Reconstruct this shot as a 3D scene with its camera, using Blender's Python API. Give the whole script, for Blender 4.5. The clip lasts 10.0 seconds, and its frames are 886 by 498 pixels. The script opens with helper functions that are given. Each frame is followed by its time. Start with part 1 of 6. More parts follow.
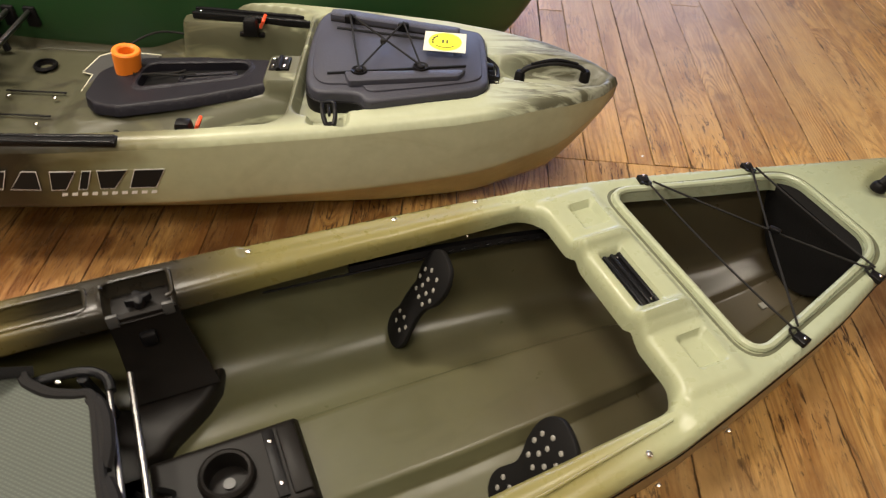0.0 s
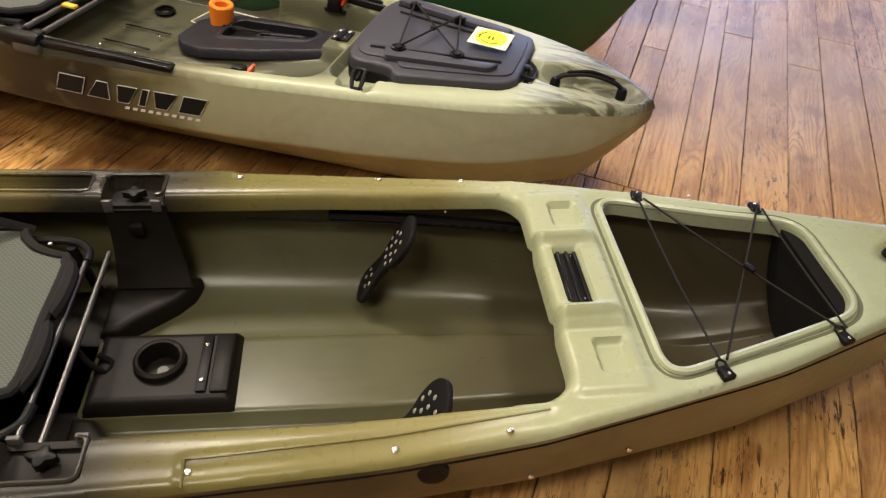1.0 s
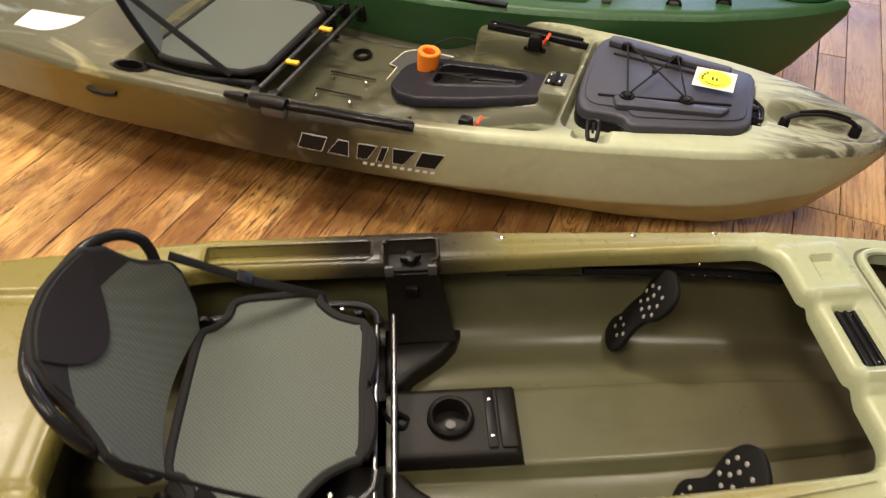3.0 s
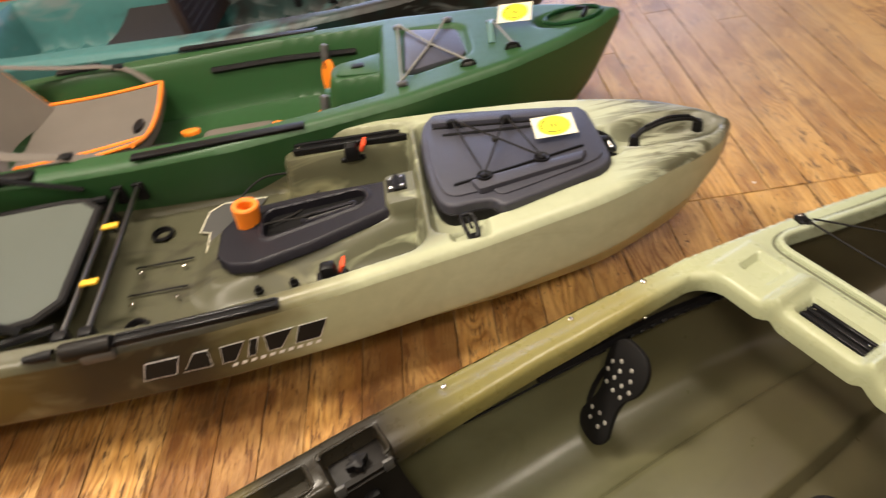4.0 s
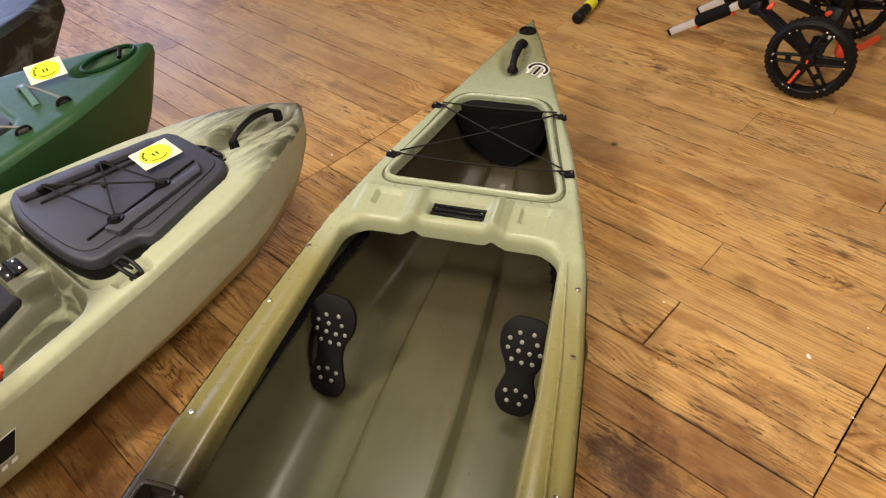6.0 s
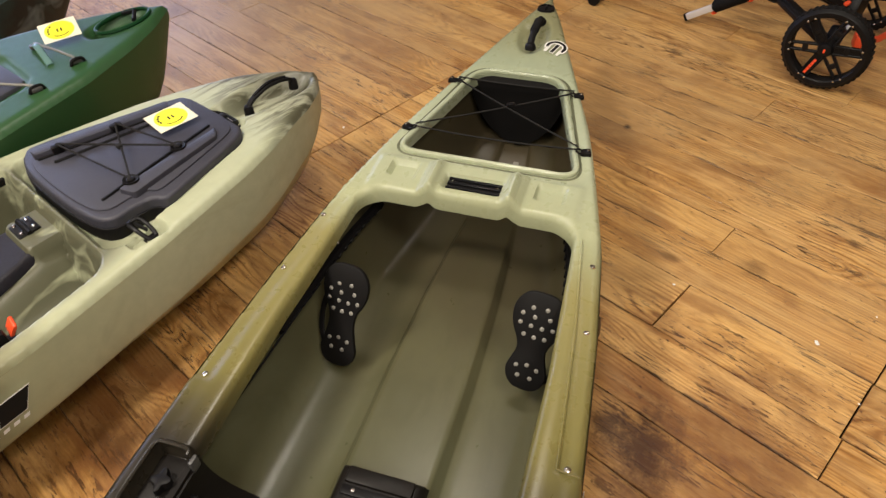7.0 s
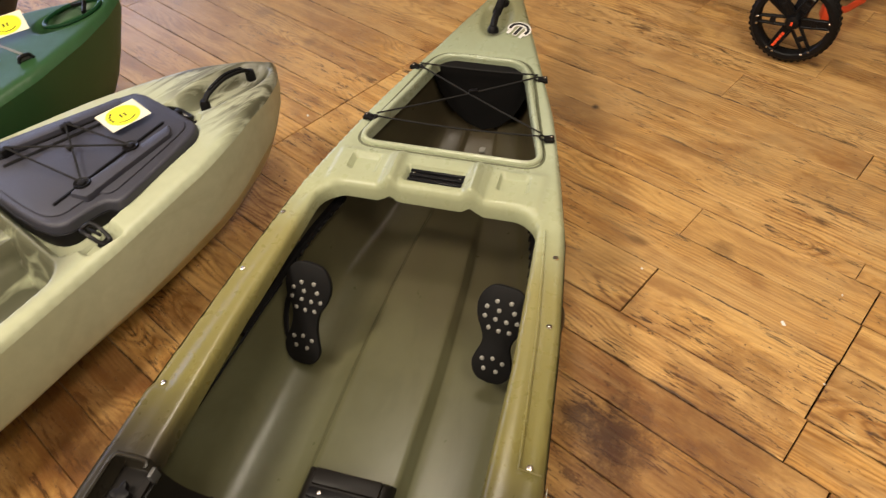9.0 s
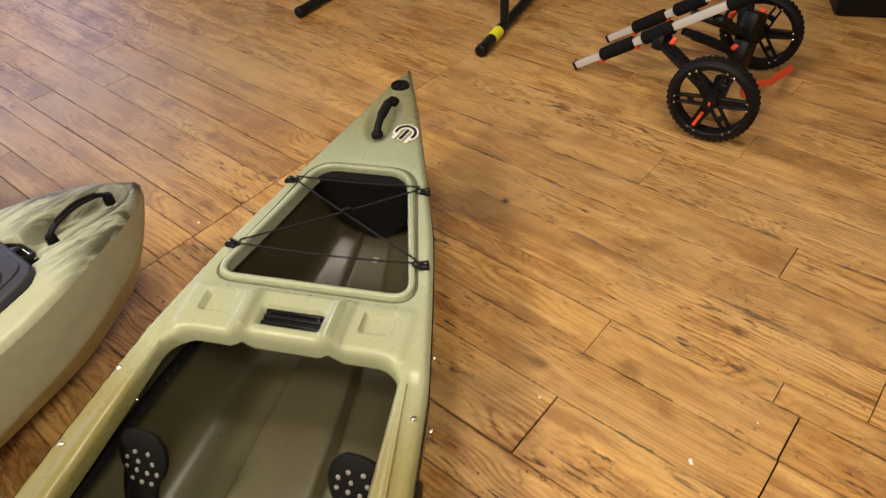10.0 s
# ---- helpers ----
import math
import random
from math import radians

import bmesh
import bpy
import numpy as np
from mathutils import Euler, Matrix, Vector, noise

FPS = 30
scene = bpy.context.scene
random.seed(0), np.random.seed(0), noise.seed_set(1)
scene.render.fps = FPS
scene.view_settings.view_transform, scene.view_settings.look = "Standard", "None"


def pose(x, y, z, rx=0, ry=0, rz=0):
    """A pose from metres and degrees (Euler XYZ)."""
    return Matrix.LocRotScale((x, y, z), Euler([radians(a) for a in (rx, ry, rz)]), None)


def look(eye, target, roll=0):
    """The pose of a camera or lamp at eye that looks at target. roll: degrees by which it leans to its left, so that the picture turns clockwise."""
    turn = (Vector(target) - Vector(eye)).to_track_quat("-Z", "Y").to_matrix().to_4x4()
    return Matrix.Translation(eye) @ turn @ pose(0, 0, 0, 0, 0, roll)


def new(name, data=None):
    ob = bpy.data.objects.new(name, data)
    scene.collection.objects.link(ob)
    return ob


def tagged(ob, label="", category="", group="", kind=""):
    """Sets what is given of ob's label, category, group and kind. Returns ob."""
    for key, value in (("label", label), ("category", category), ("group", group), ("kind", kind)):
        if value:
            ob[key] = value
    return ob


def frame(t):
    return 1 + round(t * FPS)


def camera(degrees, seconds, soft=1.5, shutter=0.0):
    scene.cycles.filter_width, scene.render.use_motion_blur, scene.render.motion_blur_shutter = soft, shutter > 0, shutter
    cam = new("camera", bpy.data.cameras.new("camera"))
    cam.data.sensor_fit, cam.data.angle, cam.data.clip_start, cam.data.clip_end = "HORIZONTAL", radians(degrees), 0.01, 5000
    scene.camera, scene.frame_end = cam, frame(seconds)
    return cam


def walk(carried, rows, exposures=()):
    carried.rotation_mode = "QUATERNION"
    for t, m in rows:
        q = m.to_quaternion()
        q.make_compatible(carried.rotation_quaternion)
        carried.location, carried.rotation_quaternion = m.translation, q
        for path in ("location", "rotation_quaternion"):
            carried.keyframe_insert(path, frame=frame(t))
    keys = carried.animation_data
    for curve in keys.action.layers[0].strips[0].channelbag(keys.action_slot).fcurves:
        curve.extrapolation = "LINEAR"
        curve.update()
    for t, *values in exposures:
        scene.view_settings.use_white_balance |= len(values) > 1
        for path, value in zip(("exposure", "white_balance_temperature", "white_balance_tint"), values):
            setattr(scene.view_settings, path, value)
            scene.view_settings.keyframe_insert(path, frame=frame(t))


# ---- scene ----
cam = camera(65.2, 10.0, soft=1.25, shutter=0.25)
PATH = [
    (0, (0.128, -0.658, 1.266), (0.769, 0.605, -0.147), 4.7),
    (0.5, (0.345, -0.781, 1.218), (0.778, 0.595, -0.168), 6.2),
    (1, (0.452, -0.89, 1.219), (0.71, 0.558, -0.136), 6.1),
    (1.5, (0.472, -0.938, 1.243), (0.578, 0.535, -0.105), 4.6),
    (2, (0.403, -0.969, 1.322), (0.428, 0.489, -0.046), 3.1),
    (2.5, (0.18, -0.925, 1.381), (0.203, 0.483, -0.04), 1.5),
    (2.7, (0.11, -0.889, 1.388), (0.132, 0.508, -0.044), 0.9),
    (3.8, (-0.086, -0.456, 1.381), (0.35, 0.968, 0.046), -8.9),
    (4, (-0.08, -0.431, 1.372), (0.524, 0.937, 0.044), -10.5),
    (4.5, (-0.2, -0.38, 1.341), (0.933, 0.611, 0.024), -11.7),
    (5, (-0.32, -0.373, 1.37), (0.958, 0.355, 0.015), -8.6),
    (5.5, (-0.355, -0.388, 1.381), (1.009, 0.155, 0.023), -5.6),
    (5.7, (-0.365, -0.386, 1.382), (1.024, 0.112, 0.032), -4.9),
    (6.8, (-0.392, -0.386, 1.363), (1.0, 0.09, 0.009), -3.0),
    (7, (-0.402, -0.351, 1.361), (0.967, 0.116, -0.02), -2.0),
    (7.5, (-0.41, -0.319, 1.338), (0.872, 0.17, -0.118), -0.7),
    (8, (-0.363, -0.307, 1.371), (0.835, 0.187, -0.153), -1.8),
    (8.5, (-0.383, -0.346, 1.342), (0.888, 0.123, -0.129), -1.2),
    (9, (-0.341, -0.388, 1.378), (0.987, 0.026, -0.059), -2.8),
    (9.5, (-0.194, -0.52, 1.385), (1.189, -0.118, -0.003), -4.3),
    (10, (0.009, -0.604, 1.416), (1.406, -0.189, 0.046), -4.7),
]
walk(cam, [(t, look(eye, target, roll)) for t, eye, target, roll in PATH], exposures=((0.0, 0.02, 6250, 8), (2.6, 0.08, 6350, 9), (3.9, 0.28, 6400, 9), (4.5, 0.16, 6480, 9), (5.2, 0.02, 6400, 10), (7.0, -0.06, 6100, 9), (8.0, -0.06, 6280, 9), (9.0, -0.02, 6450, 9), (10.0, -0.08, 6480, 8)))

# ---- world, lamps, exposure ----
world = bpy.data.worlds.new("world")
scene.world = world
world.use_nodes = True
wn = world.node_tree.nodes
sky = wn.new("ShaderNodeTexSky")
sky.sky_type, sky.sun_disc = "NISHITA", False
sky.sun_elevation, sky.sun_rotation = radians(35), radians(200)
world.node_tree.links.new(sky.outputs[0], wn["Background"].inputs[0])
wn["Background"].inputs[1].default_value = 0.12

ROOM = (-4.6, 5.6, -4.4, 6.2, 3.3)  # x0, x1, y0, y1, ceiling height
LAMPS = [(-2.6, -1.7, 50, 1.2), (-0.5, -1.3, 58, 1.0), (3.4, -1.9, 14, 1.2), (-2.4, 1.4, 80, 1.2), (-0.5, 1.6, 100, 1.0), (1.3, 0.25, 34, 0.5), (-2.0, 4.6, 46, 1.2), (1.4, 4.6, 30, 1.2)]
for lx, ly, watts, wide in LAMPS:
    la = bpy.data.lights.new("ceiling_lamp_light", "AREA")
    la.shape, la.size, la.size_y = "RECTANGLE", wide, 0.40
    la.energy, la.color = watts, (1.0, 0.87, 0.71)
    lo = new("ceiling_lamp_light", la)
    lo.matrix_world = pose(lx, ly, 3.14, 0, 0, -26)
for wm in (pose(2.7, 6.16, 1.75, 90, 0, 0) @ pose(0, 0, 0, 180, 0, 0), pose(4.6, 6.16, 1.75, 90, 0, 0) @ pose(0, 0, 0, 180, 0, 0), pose(5.56, 4.7, 1.75, 90, 0, 90)):
    la = bpy.data.lights.new("window_daylight", "AREA")
    la.shape, la.size, la.size_y = "RECTANGLE", 1.3, 1.7
    la.energy, la.color = (58 if wm.translation.y > 6 else 34), (0.52, 0.60, 1.0)
    lo = new("window_daylight", la)
    lo.matrix_world = wm


# ---- materials ----
class Nodes:
    """A short way to write node trees."""

    def __init__(self, name):
        self.m = bpy.data.materials.new(name)
        self.m.use_nodes = True
        self.t = self.m.node_tree
        self.p = self.t.nodes["Principled BSDF"]

    def add(self, kind, props=None, **ins):
        n = self.t.nodes.new(kind)
        for k, v in (props or {}).items():
            if k == "operation":
                n.operation = v
            elif k == "wave_type":
                n.wave_type = v
            elif k == "bands_direction":
                n.bands_direction = v
            elif k == "wave_profile":
                n.wave_profile = v
        for k, v in ins.items():
            self.put(n, k, v)
        return n

    def put(self, n, key, v):
        key = key.replace("_", " ")
        s = n.inputs[int(key[1:])] if key[0] == "i" and key[1:].isdigit() else n.inputs[key]
        if hasattr(v, "is_output"):
            self.t.links.new(v, s)
        elif hasattr(v, "outputs"):
            self.t.links.new(v.outputs[0], s)
        else:
            s.default_value = v

    def coords(self, scale=(1, 1, 1), kind="Object", loc=(0, 0, 0)):
        tc = self.add("ShaderNodeTexCoord")
        mp = self.add("ShaderNodeMapping", Vector=tc.outputs[kind], Scale=scale, Location=loc)
        return mp

    def noise(self, vec, scale, detail=4.0, rough=0.55, dist=0.0):
        return self.add("ShaderNodeTexNoise", Vector=vec, Scale=scale, Detail=detail, Roughness=rough, Distortion=dist)

    def ramp(self, fac, stops, mode="LINEAR"):
        r = self.add("ShaderNodeValToRGB", Fac=fac)
        r.color_ramp.interpolation = mode
        e = r.color_ramp.elements
        e[0].position, e[0].color = stops[0][0], (*stops[0][1], 1)
        e[1].position, e[1].color = stops[-1][0], (*stops[-1][1], 1)
        for pos, col in stops[1:-1]:
            x = e.new(pos)
            x.color = (*col, 1)
        return r

    def mix(self, fac, a, b, blend="MIX"):
        n = self.t.nodes.new("ShaderNodeMix")
        n.data_type, n.blend_type = "RGBA", blend
        for k, v in ((0, fac), (6, a), (7, b)):
            if hasattr(v, "outputs"):
                v = v.outputs[0]
            if hasattr(v, "is_output"):
                self.t.links.new(v, n.inputs[k])
            else:
                n.inputs[k].default_value = v if k == 0 else (*v, 1)
        return n.outputs[2]

    def math(self, op, a, b=0.0):
        n = self.add("ShaderNodeMath", {"operation": op})
        self.put(n, "i0", a)
        self.put(n, "i1", b)
        return n.outputs[0]

    def bump(self, height, strength, dist):
        b = self.add("ShaderNodeBump", Height=height, Strength=strength, Distance=dist)
        self.put(self.p, "Normal", b)

    def done(self, color=None, rough=None, metal=None, spec=None):
        for k, v in (("Base Color", color), ("Roughness", rough), ("Metallic", metal), ("Specular IOR Level", spec)):
            if v is not None:
                self.put(self.p, k, (*v, 1) if isinstance(v, tuple) else v)
        return self.m


def plain(name, color, rough=0.5, metal=0.0, vary=0.12, grain=60.0, bump=0.15):
    """A moulded or painted surface with slight unevenness."""
    n = Nodes(name)
    v = n.coords()
    a, b = n.noise(v, grain), n.noise(v, grain * 0.08)
    dark, light = tuple(c * (1 - vary) for c in color), tuple(min(1, c * (1 + vary)) for c in color)
    col = n.mix(b.outputs[0], dark, light)
    r = n.add("ShaderNodeMapRange", Value=b.outputs[0], To_Min=max(0.02, rough - 0.07), To_Max=min(1, rough + 0.07))
    n.bump(a.outputs[0], bump, 0.002)
    return n.done(col, r, metal, 0.18 if max(color) < 0.05 else 0.5)


def marbled(name, stops, span, axis=0, swirl=0.22, rough=0.33, extra=None, scale=2.2, deep=0.9, reach=None):
    """Rotomoulded plastic whose colours run into one another along the hull."""
    n = Nodes(name)
    v = n.coords()
    big = n.noise(n.coords((1.0, 1.9, 1.5)), scale, 3.0, 0.55, 0.9)
    mid = n.noise(v, scale * 4.5, 4.0, 0.6, 0.6)
    sep = n.add("ShaderNodeSeparateXYZ", Vector=v)
    base = n.add("ShaderNodeMapRange", Value=sep.outputs[axis], From_Min=span[0], From_Max=span[1])
    k = n.math("ADD", base.outputs[0], n.math("MULTIPLY", n.math("SUBTRACT", big.outputs[0], 0.5), swirl))
    k = n.math("ADD", k, n.math("MULTIPLY", n.math("SUBTRACT", mid.outputs[0], 0.5), swirl * 0.25))
    col = n.ramp(k, stops).outputs[0]
    if extra:
        at, w, tint = extra
        m = n.ramp(n.noise(n.coords((1, 2.4, 2.0), loc=(3, 1, 7)), 3.1, 3.0, 0.6, 1.2), [(at - w, (0, 0, 0)), (at + w, (1, 1, 1))])
        k = n.math("MULTIPLY", m.outputs[0], deep)
        # dark swirls kept to the wells: real marbling and their shade in one colour
        if reach:
            inner = n.math("ADD", n.math("MULTIPLY", sep.outputs[0], reach[1]), reach[0])
            gap = n.math("SUBTRACT", inner, n.math("ABSOLUTE", sep.outputs[1]))
            k = n.math("MULTIPLY", k, n.ramp(n.math("ADD", n.math("MULTIPLY", gap, 12.0), 0.5), [(0.2, (0.12, 0.12, 0.12)), (0.8, (1, 1, 1))]).outputs[0])
            fore = n.add("ShaderNodeMapRange", Value=sep.outputs[0], From_Min=-0.82, From_Max=-0.70, To_Min=1.0, To_Max=0.0)
            k = n.math("MULTIPLY", k, fore.outputs[0])
            lines = n.noise(n.coords((1.0, 7.0, 3.0), loc=(2, 5, 1)), 5.0, 4.0, 0.6, 0.8)
            bow = n.add("ShaderNodeMapRange", Value=sep.outputs[0], From_Min=-0.36, From_Max=-0.22)
            k = n.math("ADD", k, n.math("MULTIPLY", bow.outputs[0], n.ramp(lines, [(0.46, (0, 0, 0)), (0.58, (0.95, 0.95, 0.95))]).outputs[0]))
        col = n.mix(k, col, tint)
    fine = n.noise(v, 420, 2.0)
    mott = n.noise(v, 35, 4.0)
    col = n.mix(n.math("MULTIPLY", mott.outputs[0], 0.22), col, (0.05, 0.045, 0.025))
    r = n.add("ShaderNodeMapRange", Value=mott.outputs[0], To_Min=rough - 0.06, To_Max=rough + 0.10)
    n.bump(n.math("ADD", fine.outputs[0], n.math("MULTIPLY", mott.outputs[0], 2.0)), 0.10, 0.0015)
    return n.done(col, r, None, 0.38)


SAGE, PALE, MOSS = (0.33, 0.37, 0.245), (0.42, 0.46, 0.325), (0.20, 0.165, 0.042)
BROWN = (0.055, 0.042, 0.016)
M_A_DECK = marbled("olive_sage_plastic", [(0.0, MOSS), (0.25, MOSS), (0.40, (0.21, 0.18, 0.05)), (0.44, (0.12, 0.095, 0.032)), (0.463, (0.020, 0.017, 0.012)), (0.522, (0.016, 0.013, 0.010)), (0.538, (0.06, 0.05, 0.022)), (0.565, (0.175, 0.152, 0.046)), (0.66, (0.27, 0.24, 0.090)), (0.705, (0.40, 0.42, 0.25)), (0.78, PALE), (0.88, SAGE), (0.93, (0.26, 0.26, 0.14)), (1.0, (0.17, 0.165, 0.085))], (-1.9, 1.9), swirl=0.045, rough=0.27)
M_A_HULL = marbled("olive_brown_plastic", [(0.0, MOSS), (0.3, BROWN), (0.5, (0.05, 0.04, 0.018)), (0.62, (0.08, 0.066, 0.03)), (0.75, (0.20, 0.175, 0.09)), (1.0, SAGE)], (-1.9, 1.9))
# Paler mid-cockpit stops: sage plastic plus light on the tunnel, put in colour.
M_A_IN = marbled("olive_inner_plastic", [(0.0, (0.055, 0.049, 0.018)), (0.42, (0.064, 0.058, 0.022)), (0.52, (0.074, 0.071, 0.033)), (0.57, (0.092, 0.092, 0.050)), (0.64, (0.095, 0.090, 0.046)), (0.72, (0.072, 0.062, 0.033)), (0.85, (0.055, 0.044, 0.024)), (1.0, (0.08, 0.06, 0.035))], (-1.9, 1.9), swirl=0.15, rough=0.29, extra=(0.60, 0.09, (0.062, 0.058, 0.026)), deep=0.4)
M_B = marbled("sand_olive_plastic", [(0.0, (0.20, 0.27, 0.30)), (0.24, (0.24, 0.28, 0.25)), (0.36, (0.16, 0.105, 0.020)), (0.48, (0.10, 0.068, 0.015)), (0.55, (0.022, 0.018, 0.012)), (0.610, (0.026, 0.021, 0.012)), (0.652, (0.16, 0.14, 0.062)), (0.690, (0.43, 0.44, 0.275)), (0.82, (0.50, 0.52, 0.355)), (0.92, (0.46, 0.48, 0.335)), (0.97, (0.40, 0.385, 0.25)), (1.0, (0.15, 0.125, 0.080))], (-3.6, 0.0), swirl=0.09, extra=(0.64, 0.10, (0.34, 0.32, 0.20)), deep=0.45)
M_B_DECK = marbled("sand_grey_marbled_plastic", [(0.0, (0.20, 0.27, 0.30)), (0.3, (0.26, 0.29, 0.25)), (0.42, (0.30, 0.25, 0.09)), (0.52, (0.030, 0.027, 0.020)), (0.635, (0.036, 0.032, 0.022)), (0.68, (0.20, 0.185, 0.095)), (0.73, (0.46, 0.48, 0.31)), (0.90, (0.46, 0.49, 0.34)), (0.95, (0.36, 0.37, 0.275)), (0.982, (0.20, 0.20, 0.16)), (1.0, (0.05, 0.05, 0.044))], (-3.6, 0.0), swirl=0.10, extra=(0.375, 0.08, (0.078, 0.076, 0.046)), deep=0.92, reach=(0.138, -0.156))
M_C = marbled("green_plastic", [(0.0, (0.010, 0.045, 0.012)), (0.5, (0.018, 0.070, 0.020)), (1.0, (0.021, 0.076, 0.025))], (-3.4, 0.0), swirl=0.3, rough=0.40)
M_D = marbled("black_white_teal_plastic", [(0.0, (0.02, 0.08, 0.08)), (0.3, (0.05, 0.16, 0.16)), (0.5, (0.04, 0.14, 0.14)), (0.62, (0.007, 0.008, 0.009)), (0.75, (0.008, 0.03, 0.03)), (0.85, (0.006, 0.006, 0.007)), (1.0, (0.005, 0.005, 0.006))], (-3.4, 0.0), swirl=0.8, rough=0.42, extra=(0.62, 0.05, (0.16, 0.18, 0.18)), deep=0.7)
M_E = marbled("orange_green_plastic", [(0.0, (0.8, 0.12, 0.02)), (0.45, (0.8, 0.14, 0.02)), (0.6, (0.75, 0.70, 0.6)), (0.68, (0.75, 0.10, 0.2)), (0.76, (0.9, 0.3, 0.02)), (0.86, (0.12, 0.62, 0.03)), (1.0, (0.06, 0.5, 0.03))], (-3.4, 0.0), swirl=0.06)
M_RECESS = plain("recess_shade_black", (0.003, 0.0028, 0.003), 0.75)
M_BLACK = plain("black_plastic", (0.006, 0.0055, 0.006), 0.42)
M_LID = plain("charcoal_lid_plastic", (0.036, 0.036, 0.0505), 0.48, grain=260, bump=0.6)
M_POD = plain("dark_slate_plastic", (0.016, 0.015, 0.020), 0.36, grain=240, bump=0.5)
M_BOX = plain("warm_black_plastic", (0.009, 0.0075, 0.0065), 0.45)
M_RUBBER = plain("black_rubber", (0.006, 0.0055, 0.0055), 0.6)
M_CORD = plain("black_bungee", (0.016, 0.015, 0.014), 0.75, grain=300)
M_GCORD = plain("grey_bungee", (0.22, 0.21, 0.18), 0.75, grain=300)
M_FOAM = plain("black_foam", (0.006, 0.0055, 0.0055), 0.9, grain=200, bump=0.5)
M_STEEL = plain("polished_metal", (0.75, 0.72, 0.68), 0.18, 1.0)
M_ALU = plain("brushed_aluminium", (0.66, 0.65, 0.64), 0.45, 0.25, 0.06)
M_CHROME = plain("dark_chrome_tube", (0.16, 0.155, 0.15), 0.34, 1.0)
M_BLKMETAL = plain("black_painted_tube", (0.012, 0.012, 0.013), 0.25)
M_ORANGE = plain("orange_plastic", (0.85, 0.22, 0.015), 0.4, vary=0.05)
M_REDOR = plain("orange_red_plastic", (0.85, 0.09, 0.025), 0.4, vary=0.05)
M_YELLOW = plain("yellow_paper", (0.82, 0.80, 0.02), 0.6, vary=0.04)
M_WHITE = plain("white_sticker", (0.78, 0.77, 0.74), 0.5, vary=0.04)
M_CREAM = plain("cream_paper", (0.74, 0.71, 0.55), 0.6, vary=0.05)
M_INK = plain("black_ink", (0.012, 0.012, 0.012), 0.5)
M_PADBLUE = plain("slate_plastic", (0.045, 0.045, 0.06), 0.45, grain=90, bump=0.3)
M_ICE = plain("pale_plastic_and_sheen", (0.11, 0.20, 0.19), 0.22)
M_TAUPE = plain("taupe_fabric", (0.115, 0.098, 0.082), 0.9, grain=180, bump=0.5)
M_WEB = plain("black_webbing", (0.004, 0.0038, 0.0038), 0.95, grain=250, bump=0.4)
M_PIPING = plain("charcoal_padded_edge", (0.016, 0.015, 0.015), 0.85, grain=220, bump=0.5)
M_CHAR = plain("charcoal_mesh_fabric", (0.020, 0.018, 0.019), 0.85, grain=260, bump=0.6)
M_WALL = plain("warm_beige_wall_paint", (0.36, 0.31, 0.25), 0.7, vary=0.06, grain=12)
M_CEIL = plain("dull_beige_ceiling_paint", (0.34, 0.30, 0.25), 0.8, vary=0.05, grain=10)
M_TRIM = plain("dark_wood_trim", (0.10, 0.05, 0.022), 0.45)
M_GAP = plain("dark_subfloor", (0.014, 0.008, 0.005), 0.9)


def mesh_fabric():
    n = Nodes("grey_green_mesh_fabric")
    v = n.coords((1, 1, 1))
    w1 = n.add("ShaderNodeTexWave", {"wave_type": "BANDS", "bands_direction": "DIAGONAL"}, Vector=n.coords((1, 1, 0.2)), Scale=70.0, Distortion=0.3)
    w2 = n.add("ShaderNodeTexWave", {"wave_type": "BANDS", "bands_direction": "Y"}, Vector=v, Scale=55.0, Distortion=0.3)
    k = n.math("MULTIPLY", w1.outputs[1], w2.outputs[1])
    big = n.noise(v, 7.0)
    col = n.mix(k, (0.060, 0.070, 0.058), (0.108, 0.122, 0.102))
    col = n.mix(n.math("MULTIPLY", big.outputs[0], 0.25), col, (0.10, 0.10, 0.09))
    n.bump(k, 0.35, 0.0015)
    return n.done(col, 0.8)


M_MESH = mesh_fabric()


# The 1.05 m grey entry puts window glare into the boards' colour.
STAINS_AND_GLARE = [((0.475, -0.50), 0.120, 0.86, (0.042, 0.014, 0.006)), ((0.40, -0.62), 0.20, 0.40, (0.12, 0.044, 0.014)), ((0.51, -0.41), 0.06, 0.7, (0.05, 0.022, 0.01)), ((1.704, -0.321), 0.016, 0.9, (0.03, 0.018, 0.012)), ((2.107, 1.106), 0.055, 0.7, (0.13, 0.055, 0.02)), ((1.91, 0.82), 0.04, 0.65, (0.15, 0.065, 0.022)), ((2.115, 1.74), 0.09, 0.6, (0.10, 0.05, 0.03)), ((1.10, -0.73), 0.05, 0.5, (0.10, 0.045, 0.018)), ((-0.21, 0.86), 0.10, 0.7, (0.06, 0.025, 0.01)), ((0.15, 0.60), 0.08, 0.6, (0.06, 0.025, 0.01)), ((2.0, 1.35), 1.05, 0.55, (0.34, 0.255, 0.175)), ((1.15, -0.02), 0.16, 0.5, (0.09, 0.040, 0.018))]


